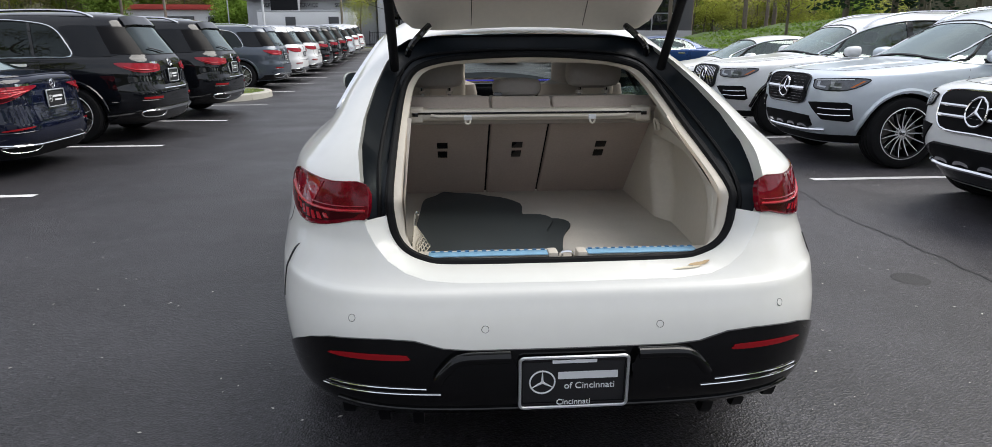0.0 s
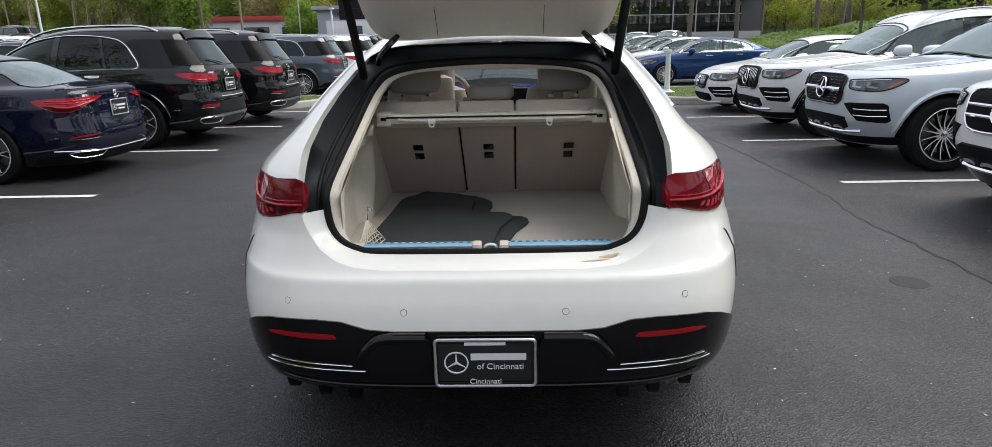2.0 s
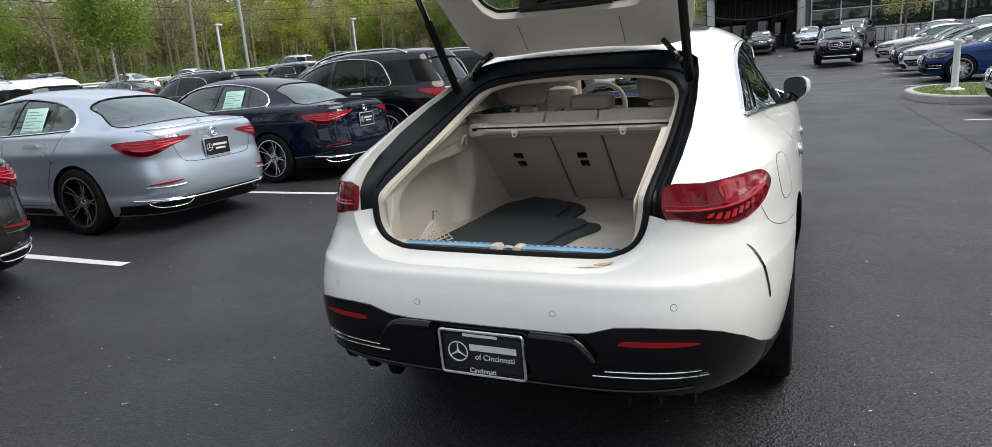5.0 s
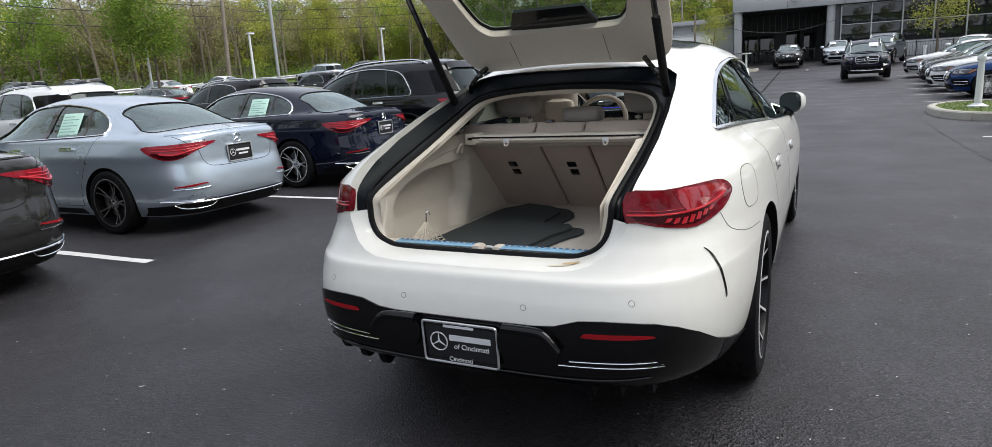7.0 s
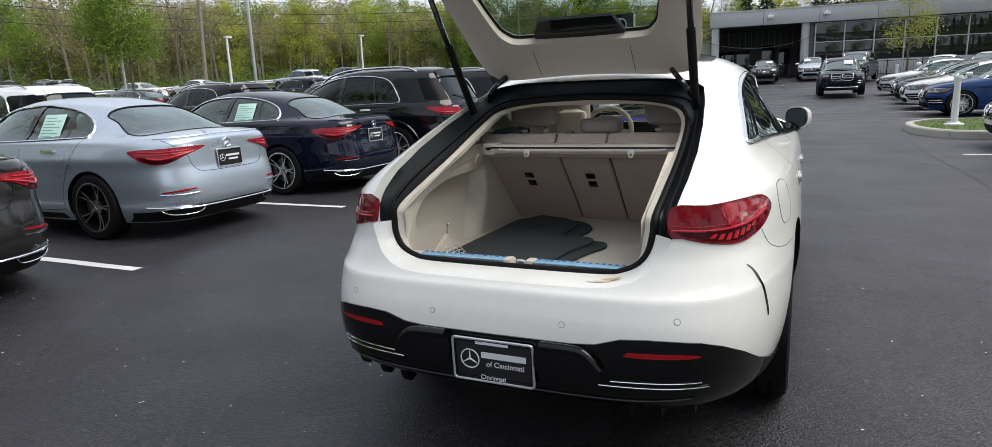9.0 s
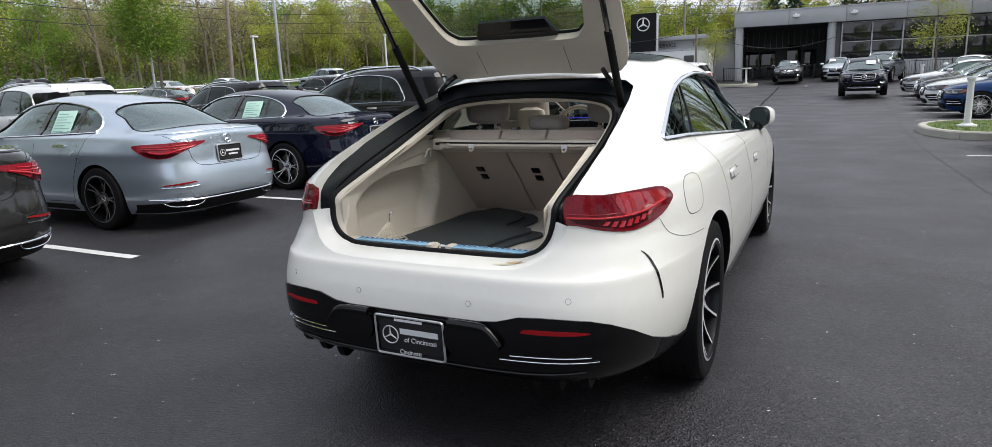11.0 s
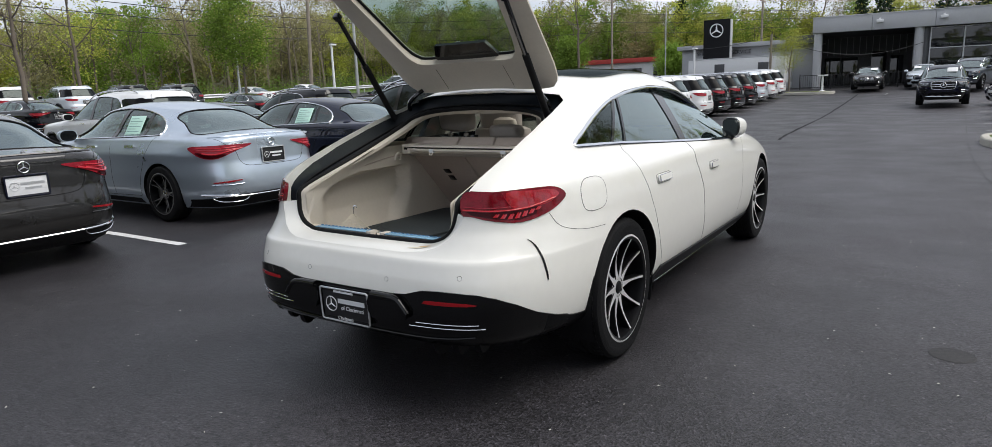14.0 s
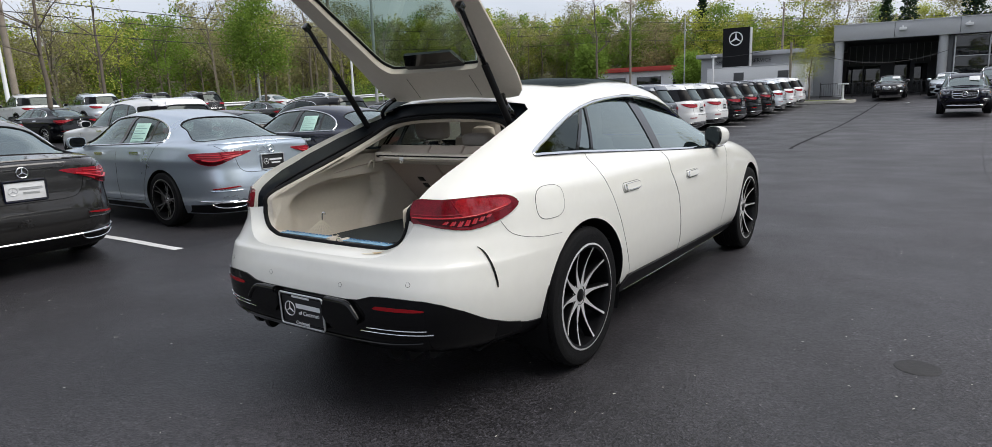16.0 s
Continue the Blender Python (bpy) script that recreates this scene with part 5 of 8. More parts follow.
    part("lamp_wing", conform(tl, spline([(lampxy(0.735, 0.285), 0.872), (lampxy(0.71, 0.25), 0.945), (lampxy(0.77, 0.36), 0.947), (lampxy(0.815, 0.47), 0.940), (lampxy(0.828, 0.50), 0.915), (lampxy(0.80, 0.42), 0.888)], 3, True), 0.0048, 0.002, 0.025), LENS_WING, lamp, "paler outer lens")
    part("lamp_seam", line_on(tl, [(lampxy(0.695, 0.24), 0.948), (lampxy(0.715, 0.252), 0.91), (lampxy(0.735, 0.27), 0.872)], 0.0014, 0.0045, 4, 5), RED_LENS, lamp)
    part("lamp_rim", line_on(tl, spline(lens, 3, True), 0.0024, 0.003, 1, 5, None, 1.0, True), LENS_DEEP, lamp)
    part("lamp_tip", conform(tl, spline([(lampxy(0.772, 0.36), 0.880), (lampxy(0.80, 0.42), 0.897), (lampxy(0.828, 0.475), 0.914), (lampxy(0.822, 0.458), 0.896), (lampxy(0.80, 0.41), 0.884)], 3, True), 0.0055, 0.003, 0.02), RED_GLOW, lamp)

hr = Side(HT, (0, -1.5, 0), (1, 0, 0), (0, 0, 1), 2.5)
# black lower bumper with its parts
lowb, corner = bmesh.new(), []
for s in (1, -1):
    sd = Side(HT, (s * 3, 0, 0), (0, s, 0), (0, 0, 1), 3.0)
    corner.append(conform(sd, [(s * y, z) for y, z in [(0.34, 0.225), (0.85, 0.205), (0.72, 0.26), (0.71, 0.334), (0.66, 0.338), (0.60, 0.343), (0.54, 0.351), (0.48, 0.365), (0.42, 0.382), (0.34, 0.408)]], 0.0074, 0.03, 0.025))
    dg_ = facing(HT, (s * 0.82, 0.22, 0), (s * 0.72, -0.69, 0))
    dq = lambda x, y: (Vector((s * x, y, 0)) - dg_.o).dot(dg_.u)
    conform(dg_, [(dq(0.56, 0.0), 0.25), (dq(0.92, 0.46), 0.23), (dq(0.90, 0.46), 0.369), (dq(0.868, 0.40), 0.388), (dq(0.838, 0.278), 0.432), (dq(0.79, 0.18), 0.488), (dq(0.739, 0.10), 0.526), (dq(0.68, 0.055), 0.545), (dq(0.56, 0.0), 0.556)], 0.007, 0.02, 0.03, lowb)
conform(hr, [(-0.68, 0.25), (0.68, 0.25), (0.68, 0.546), (0.60, 0.554), (0.52, 0.557), (0.44, 0.553), (0.36, 0.530), (0.28, 0.523), (0, 0.522), (-0.28, 0.523), (-0.36, 0.530), (-0.44, 0.553), (-0.52, 0.557), (-0.60, 0.554), (-0.68, 0.546)], 0.0085, 0.02, 0.03, lowb)
low = part("lower_bumper", lowb, BUMPER_BLACK, hero, "gloss black lower bumper")
for b in corner:
    part("bumper_corner", b, SILL_BLACK, low)
for s in (1, -1):
    rf = facing(HT, (s * 0.56, 0.03, 0), (s * 0.25, -0.97, 0))
    part("reflector", conform(rf, [(s * x, z) for x, z in spline([(-0.112, 0.507), (-0.09, 0.514), (0.05, 0.513), (0.118, 0.505), (0.08, 0.4995), (-0.10, 0.4995)], 4, True)], 0.012, 0.008, 0.04), RED_REFL, low, "red bumper reflector")
    for dz, x1 in ((0.0, 0.70), (0.018, 0.68)):
        part("chrome_strip", line_on(hr, [(s * (0.37 + dz * 2.2), 0.394 + dz), (s * 0.5, 0.397 + dz), (s * 0.6, 0.398 + dz), (s * x1, 0.398 + dz)], 0.0023, 0.010, 5, 6), CHROME, low)
    part("air_duct", conform(hr, [(s * x, z) for x, z in spline([(0.175, 0.510), (0.32, 0.508), (0.38, 0.45), (0.345, 0.415), (0.18, 0.408)], 3, True)], 0.034, 0.045, 0.03), BUMPER_BLACK, low)
    part("duct_brow", line_on(hr, [(s * 0.178, 0.508), (s * 0.25, 0.508), (s * 0.318, 0.504), (s * 0.352, 0.478), (s * 0.376, 0.448)], 0.017, 0.024, 4, 10), BUMPER_BLACK, low)
    for fx, fy, fz in ((0.44, 0.085, 0.230), (0.54, 0.09, 0.245), (0.645, 0.105, 0.268)):
        b = loft(bmesh.new(), [[(s * (fx + k * w), fy + dy, fz + dz) for k, dy, dz in ((-1, -0.035, 0.09), (-1, -0.012, 0.022), (-1, 0.0, 0.004), (-1, 0.02, 0.0), (-1, 0.10, 0.03), (-1, 0.14, 0.09))] for w in (-0.016, -0.009, 0.009, 0.016)])
        part("diffuser_fin", b, SILL_BLACK, low)
part("lower_lip", line_on(hr, [(-0.66, 0.360), (-0.45, 0.345), (-0.2, 0.339), (0.2, 0.339), (0.45, 0.345), (0.66, 0.360)], 0.0055, 0.009, 5, 8), BUMPER_BLACK, low, "glossy lower lip")
p, pm = plate(hero, hr, (0, 0.428), 0.295, 0.148, 0.014, True)
text_part("place_name", "of Cincinnati", 0.028, Matrix.Translation((0.045, -0.014, 0.002)), PLATE_WHITE, p)
text_part("place_name", "Cincinnati", 0.024, Matrix.Translation((0, -0.0625, 0.0065)), PLATE_WHITE, p)
part("maker_line", new_box((-0.062, 0.0605, 0.006), (0.062, 0.0705, 0.0072), 0.0), PLATE_WHITE, p)
for x, z, d in ((-0.625, 0.607, -1), (-0.242, 0.58, -0.3), (0.242, 0.58, 0.3), (0.625, 0.614, 1)):
    f = facing(HT, (x, 0, 0), (d * 0.45, -0.9, 0))
    o = Vector((x, 0, 0)) - f.o
    part("parking_sensor", conform(f, circle(o.dot(f.u), z, 0.0092, 16), 0.001, 0.004, 0.02), P_WHITE, hero)
    part("sensor_ring", line_on(f, circle(o.dot(f.u), z, 0.0098, 20), 0.0008, 0.0004, 1, 5, None, 1.0, True), RUBBER, hero)

# boot frame: dark channel, rubber seal, cream trim
SEAL = [(0, 0.150, 0.716), (0.33, 0.152, 0.718), (0.41, 0.155, 0.730), (0.462, 0.158, 0.757), (0.492, 0.165, 0.80), (0.505, 0.175, 0.86), (0.508, 0.20, 0.915), (0.511, 0.40, 0.982), (0.511, 0.63, 1.053), (0.506, 0.85, 1.132), (0.49, 0.99, 1.192), (0.445, 1.055, 1.240), (0.34, 1.085, 1.268), (0.17, 1.10, 1.283), (0, 1.105, 1.288)]
sr = spline(SEAL, 4)
NS = len(sr)
sr = sr + [(-x, y, z) for x, y, z in sr[-2:0:-1]]
part("boot_seal", tube(bmesh.new(), sr, 0.013, 8, True), RUBBER, hero, "black rubber boot seal")
# white ledge below and dark channel above, from the body's edge to the seal
hb = spline(H_BOOT, 6)


def edge_pt(x, z, lift_):
    q = HT.ray_cast(Vector((x, -1.5, z)), Vector((0, 1, 0)))[0]
    return (q.x, q.y + lift_, q.z)


hb3 = [edge_pt(x, z - 0.002 if z > 1.3 else z, 0.0015) for x, z in hb if z < 1.372]
hb3.append((0.0, hb3[-1][1], hb3[-1][2]))
acc = [0.0]
for a, b_ in zip(hb3, hb3[1:]):
    acc.append(acc[-1] + math.dist(a, b_))
acs = [0.0]
for a, b_ in zip(sr[:NS], sr[1:NS]):
    acs.append(acs[-1] + math.dist(a, b_))
# pair both curves piece by piece: up to the lamp's foot, then on to the roof
k1 = min(range(len(hb3)), key=lambda k: abs(hb3[k][2] - 0.855) + (1 if hb3[k][0] < 0.5 else 0))
k2 = min(range(NS), key=lambda k: abs(sr[k][2] - 0.862) + (1 if sr[k][0] < 0.45 else 0))


def along(pts, ac, lo, hi, n):
    res = []
    for s_ in np.linspace(ac[lo], ac[hi], n):
        i_ = min(max(int(np.searchsorted(ac, s_)) - 1, 0), len(pts) - 2)
        f_ = (s_ - ac[i_]) / max(ac[i_ + 1] - ac[i_], 1e-9)
        res.append(np.array(pts[i_]) * (1 - f_) + np.array(pts[i_ + 1]) * f_)
    return res


sleft = sr[:NS]
for nm, m_, lab, lo1, hi1, lo2, hi2 in (("boot_ledge", P_WHITE, "white painted boot ledge", 0, k1, 0, k2), ("boot_channel", CHANNEL, "dark boot gutter channel", k1, len(hb3) - 1, k2, NS - 1)):
    A, B = along(hb3, acc, lo1, hi1, 40), along(sleft, acs, lo2, hi2, 40)
    if nm == "boot_ledge":
        rowsets = [A, [a * 0.9 + c * 0.1 + np.array((0, 0, 0.004)) for a, c in zip(A, B)], [a * 0.3 + c * 0.7 + np.array((0, 0, 0.002)) for a, c in zip(A, B)], B]
    else:
        A = [a + np.array((0.004, 0.004, -0.002)) for a in A]
        rowsets = [A, [a + np.array((0.002, 0.035, -0.01)) for a in A], [a * 0.4 + c * 0.6 + np.array((0, 0.035, -0.016)) for a, c in zip(A, B)], [c + np.array((0.012, 0.02, 0)) for c in B], B]
    full = [[tuple(q * np.array((-1, 1, 1))) for q in r[::-1]] + [tuple(q) for q in r] for r in rowsets] if nm == "boot_channel" else [[tuple(q * np.array((-1, 1, 1))) for q in r[:0:-1]] + [tuple(q) for q in r] for r in rowsets]
    if nm == "boot_channel":
        full = [[tuple(q) for q in r] + [tuple(q * np.array((-1, 1, 1))) for q in r[-2::-1]] for r in rowsets]
    part(nm, loft(bmesh.new(), full, False, (False, False)), m_, hero, lab, angle=50)
    if nm == "boot_channel":
        part("gutter_lip", tube(bmesh.new(), [Vector(q) + Vector((0, -0.006, 0.002)) for q in full[2]], 0.007, 6), RUBBER, hero)


def inward(pts, dx, dy, dz):
    c = np.array((0, 0, 0.98))
    res = []
    for p in pts:
        q = np.array(p)
        d = q - c
        d[1] = 0
        d = d / max(np.linalg.norm(d), 1e-6)
        k_ = min(1.0, max(0.22, (q[2] - 0.72) / 0.10))
        res.append(tuple(q - d * dx * k_ + np.array((0, dy * k_, 0))))
    return res


in1 = inward(sr, 0.012, 0.004, 0)
in2 = inward(sr, 0.034, 0.02, 0)
in3 = inward(sr, 0.036, 0.07, 0)
part("boot_trim", loft(bmesh.new(), [in1, in2, in3], True, (False, False)), CREAM, hero, "cream plastic boot surround", angle=60)
# boot floor, side panels, seats
part("boot_floor", new_box((-0.60, 0.20, 0.585), (0.60, 1.56, 0.612), 0.004), CARPET, hero, "cream boot carpet")
b = new_box((-0.54, 0.175, 0.60), (-0.018, 0.245, 0.727), 0.010)
box(b, (0.048, 0.175, 0.60), (0.54, 0.245, 0.727), 0.010)
box(b, (-0.05, 0.18, 0.60), (0.08, 0.243, 0.702), 0.008)
part("boot_sill", b, CREAM, hero, "cream boot sill panel with a notch for the lock")
for s in (1, -1):
    # flaring side panel with a deep pocket under a rising ledge
    grid = []
    for i in range(53):
        u = i / 52
        row = []
        for j in range(47):
            q = j / 46
            z = 0.605 + q * 0.47
            yy0 = 0.185 + max(0.0, z - 0.90) * 2.9
            y = yy0 + (1.56 - max(0, z - 0.61) * 1.0 - yy0) * u
            zc = float(np.interp(y, (0.25, 0.36, 0.46, 0.64, 1.15), (0.82, 0.885, 0.925, 0.95, 0.957)))
            below = min(1.0, max(0.0, (zc - z) / 0.024))
            below = below * below * (3 - 2 * below)
            rear = min(1.0, max(0.0, (y - 0.28) / 0.16))
            ye = 1.10 - 0.10 * max(0.0, 0.80 - z) / 0.2
            soft_ = 0.035 + 0.25 * max(0.0, 0.82 - z)
            fore = min(1.0, max(0.0, (ye - y) / soft_))
            x = 0.462 + 0.082 * math.sin(math.pi * min(1.0, u * 1.5) * 0.5) + 0.082 * below * rear * rear * (3 - 2 * rear) * fore * (0.55 + 0.45 * min(1.0, (z - 0.605) / 0.15))
            row.append((s * min(x, 0.625), y, z))
        grid.append(row)
    part("boot_side_panel", loft(bmesh.new(), grid, False, (False, False)), CREAM, hero, "cream boot side panel", angle=50)
    part("panel_seam", tube(bmesh.new(), spline([(s * 0.500, 0.47, 0.955), (s * 0.522, 0.68, 0.983), (s * 0.541, 0.92, 1.008), (s * 0.541, 1.12, 1.014)], 4), 0.0028, 5), TAUPE, hero)
m = Matrix.Translation((0, 1.545, 0.605)) @ Matrix.Rotation(radians(45), 4, "X")
for x0, x1 in ((-0.565, -0.158), (-0.150, 0.098), (0.106, 0.565)):
    sb = part("seat_back", new_box((x0, 0.0, 0.0), (x1, 0.07, 0.66), 0.012, m, 3), TAUPE, hero, "taupe carpeted folding seat back")
    xc = {-0.565: -0.36, -0.15: -0.025, 0.106: 0.355}[x0]
    b = new_box((xc - 0.024, -0.004, 0.385), (xc + 0.024, 0.004, 0.425), 0.002, m)
    box(b, (xc - 0.022, -0.004, 0.315), (xc + 0.022, 0.004, 0.36), 0.002, m)
    part("latch", b, GLOSS_BLACK, sb)
part("seat_release", new_box((-0.155, -0.006, 0.585), (-0.115, 0.004, 0.615), 0.002, m), GLOSS_BLACK, hero)
for gx in (-0.154, 0.102):
    part("seat_gap", new_box((gx - 0.007, 0.016, 0.002), (gx + 0.007, 0.05, 0.60), 0.0, m), RUBBER, hero)
part("seat_gap", new_box((-0.60, 0.074, -0.01), (0.60, 0.084, 0.56), 0.0, m), RUBBER, hero)
cover = part("load_cover", new_box((-0.495, 0.985, 1.032), (0.495, 1.085, 1.074), 0.012, None, 3), CREAM, hero, "cream roll-up load cover")
part("cover_slot", new_box((-0.452, 0.980, 1.058), (0.452, 0.992, 1.066), 0.001), GLOSS_BLACK, cover)
part("cover_lip", tube(bmesh.new(), [(-0.40, 0.976, 1.054), (-0.36, 0.970, 1.050), (0.36, 0.970, 1.050), (0.40, 0.976, 1.054)], 0.0065, 8), CREAM, cover)
for x in (-0.463, 0.463):
    part("cover_end", new_box((x - 0.032, 0.982, 1.024), (x + 0.032, 1.075, 1.082), 0.010, None, 3), CREAM, cover)
    part("end_catch", new_box((x - 0.012, 0.978, 1.050), (x + 0.012, 0.986, 1.064), 0.002), GLOSS_BLACK, cover)
for x in (-0.254, 0.248):
    hk = part("cover_hook", new_box((x - 0.016, 0.962, 1.036), (x + 0.016, 0.976, 1.056), 0.004), PLATE_WHITE, cover, "pale plastic cover hook")
    part("hook_loop", tube(bmesh.new(), spline([(x - 0.010, 0.966, 1.038), (x - 0.008, 0.962, 1.026), (x, 0.961, 1.021), (x + 0.008, 0.962, 1.026), (x + 0.010, 0.966, 1.038)], 4), 0.004, 6), CREAM, hk)


def cushion(x, y, z, w, d, h, lean_=0.0, k=3.4):
    """A padded block with bellied faces and round corners, standing at z."""
    b = bmesh.new()
    loops = []
    for i in range(13):
        q = -1 + 2 * i / 12
        f = (1 - abs(q) ** k) ** (1 / k) if abs(q) < 1 else 0.0
        f = max(f, 0.12)
        zz = z + h * (q + 1) / 2
        ring_ = []
        for a in np.linspace(0, 2 * math.pi, 33)[:-1]:
            ca, sa = math.cos(a), math.sin(a)
            ring_.append((x + w * (0.35 + 0.65 * f) * math.copysign(abs(ca) ** 0.55, ca), y + d * f * math.copysign(abs(sa) ** 0.7, sa) - lean_ * (q + 1) / 2 * h, zz))
        loops.append(ring_)
    return loft(b, loops)


part("parcel_ledge", new_box((-0.60, 1.10, 1.0), (0.60, 1.40, 1.078), 0.02), LEATHER, hero)
# the rear seats' padded tops, in three pieces
for x0, x1 in ((-0.58, -0.158), (-0.150, 0.098), (0.106, 0.58)):
    part("seat_top", new_box((x0, 1.20, 1.02), (x1, 1.50, 1.094), 0.035, None, 4), LEATHER, hero, "taupe leather seat top")
part("belt_guide", new_box((-0.135, 1.19, 1.085), (-0.098, 1.24, 1.125), 0.006), GLOSS_BLACK, hero)
for x, w_, h_, z_ in ((-0.385, 0.128, 0.168, 1.128), (-0.012, 0.112, 0.084, 1.092), (0.345, 0.128, 0.168, 1.128)):
    o = part("headrest", cushion(x, 1.43, z_, w_, 0.062, h_, 0.12), LEATHER, hero, "taupe leather headrest")
    for dx in (-0.062, 0.062):
        part("headrest_post", tube(bmesh.new(), [(x + dx, 1.425, 1.06), (x + dx, 1.425, z_ + 0.03)], 0.0075, 8), CHROME, o, "chrome post")
        part("post_collar", tube(bmesh.new(), [(x + dx, 1.425, 1.105), (x + dx, 1.425, 1.118)], 0.017, 10), CREAM, o)
for x in (-0.40, 0.40):
    o = part("front_seat", seat_bm(0.50, 0.52, 15, False), LEATHER, hero, "taupe leather front seat")
    o.matrix_basis = pose(x, 2.40, 0.52)
    part("seat_shell", cushion(x, 2.10, 0.60, 0.235, 0.085, 0.56, 0.22, 5.0), LEATHER, hero, "taupe front seat back")
    part("front_headrest", cushion(x, 1.985, 1.06, 0.165, 0.060, 0.27, 0.10, 4.0), LEATHER, hero, "taupe integrated front headrest")
    part("seat_bolster", cushion(x + 0.07, 1.93, 1.00, 0.095, 0.03, 0.20, 0.10, 4.0), CREAM, hero)
# inner mirror under the roof
b = new_box((-0.135, 2.86, 1.215), (0.065, 2.895, 1.262), 0.016, None, 3)
part("inner_mirror", b, GLOSS_BLACK, hero, "black inner mirror")
part("dashboard", new_box((-0.64, 3.35, 0.72), (0.64, 3.72, 1.0), 0.07), LEATHER_DARK, hero)
part("dash_screen", new_box((-0.64, 3.30, 0.90), (0.64, 3.34, 1.035), 0.015), SCREEN, hero, "wide dark dash screen")
part("ambient_strip", new_box((-0.65, 3.295, 1.052), (0.65, 3.300, 1.059), 0.002), BLUE_LED, hero, "blue ambient light strip")
b = bmesh.new()
tube(b, [(-0.40 + 0.19 * math.cos(a), 2.98 + 0.07 * math.sin(a), 0.98 + 0.175 * math.sin(a)) for a in np.linspace(0, 2 * math.pi, 29)[:-1]], 0.019, 8, True)
for a in (0, math.pi, -math.pi / 2):
    tube(b, [(-0.40, 2.99, 0.98), (-0.40 + 0.18 * math.cos(a), 2.98 + 0.065 * math.sin(a), 0.98 + 0.165 * math.sin(a))], 0.018, 6)
part("steering_wheel", b, LEATHER, hero)
v = Vector(H_FRONT["v"]).normalized()
part("windscreen", conform(Side(HT, Vector(H_FRONT["o"]) + Vector((0, 0.25, 0.43)), (-1, 0, 0), H_FRONT["v"], 2.0), spline(H_FRONT["pts"], 4, True), -0.008, 0.0, 0.1), GLASS, hero).visible_shadow = False
# panoramic roof glass
top = Side(HT, (0, 0, 4), (1, 0, 0), (0, 1, 0), 4.0)
part("roof_glass", conform(top, spline([(-0.46, 1.62), (0, 1.52), (0.46, 1.62), (0.47, 2.2), (0.42, 2.75), (0, 2.85), (-0.42, 2.75), (-0.47, 2.2)], 4, True), 0.004, 0.0, 0.1), GLASS_ROOF, hero, "dark panoramic roof glass").visible_shadow = False
# dark ribs along the film's far edge
for x0, x1 in ((-0.40, -0.045), (0.075, 0.41)):
    b = bmesh.new()
    for k in range(14):
        xr = x0 + (x1 - x0) * (k + 0.3) / 14
        box(b, (xr, 0.206, 0.7325), (xr + 0.012, 0.214, 0.735))
    part("sill_rib", b, FILM_RIB, hero)
# blue protective film on the sill
for x0, x1 in ((-0.40, -0.045), (0.075, 0.41)):
    part("sill_film", new_box((x0, 0.168, 0.7285), (x1, 0.212, 0.7325), 0.002), FILM_BLUE, hero, "pale blue protective film strip")
for x0, x1 in ((-0.044, -0.014), (0.044, 0.074)):
    part("notch_cheek", new_box((x0, 0.168, 0.70), (x1, 0.222, 0.736), 0.007), CREAM, hero)
part("lock_striker", tube(bmesh.new(), spline([(-0.002, 0.20, 0.695), (-0.002, 0.20, 0.722), (0.016, 0.20, 0.728), (0.034, 0.20, 0.722), (0.034, 0.20, 0.695)], 4), 0.005, 6), CHROME, hero, "steel lock striker loop")

def ledge_pt(x, f, lift_=0.0065):
    """A place on the painted ledge: f runs from the body's edge to the seal."""
    a_ = Vector(edge_pt(x, float(np.interp(x, [p_[0] for p_ in H_BOOT[:8]], [p_[1] for p_ in H_BOOT[:8]])), 0.0015))
    k_ = [p_ for p_ in sr[:NS] if p_[2] < 0.9]
    c_ = Vector((x, float(np.interp(x, [p_[0] for p_ in k_], [p_[1] for p_ in k_])), float(np.interp(x, [p_[0] for p_ in k_], [p_[2] for p_ in k_]))))
    return a_.lerp(c_, f) + Vector((0, 0, lift_))


def smear(name, x0, x1, f0, f1, material, seed, label):
    """A thin dried run with an uneven outline."""
    r_ = random.Random(seed)
    loops = []
    for i in range(19):
        q = i / 18
        e = math.sin(math.pi * q) ** 0.6
        lo_ = (f0 + f1) / 2 - (f1 - f0) / 2 * e * r_.uniform(0.6, 1.0)
        hi_ = (f0 + f1) / 2 + (f1 - f0) / 2 * e * r_.uniform(0.6, 1.0) + 0.01
        loops.append([tuple(ledge_pt(x0 + (x1 - x0) * q, lo_ + (hi_ - lo_) * j / 4)) for j in range(5)])
    part(name, loft(bmesh.new(), loops, False, (False, False)), material, hero, label)


smear("paint_stain", 0.352, 0.418, 0.34, 0.52, RUST, 3, "brown dried stain")
smear("paint_stain", 0.30, 0.39, 0.26, 0.36, STAIN_PALE, 4, "pale yellow dried run")
for (y, z) in HW:
    for s in (1, -1):
        b = bmesh.new()
        lathe(b, [(0.10, s * 0.63), (0.417, s * 0.63), (0.417, s * 0.925)], 36, Matrix.Translation((0, y, z + 0.005)), radians(-25), radians(205))
        part("wheel_liner", b, DARK_PLASTIC, hero)
        make_wheel(hero, pose(s * 0.812, y, z + 0.002, 0, 0, 0 if s > 0 else 180), "hero", 0.370, 0.276, 0.250, 10, 0.0, True, True, True)

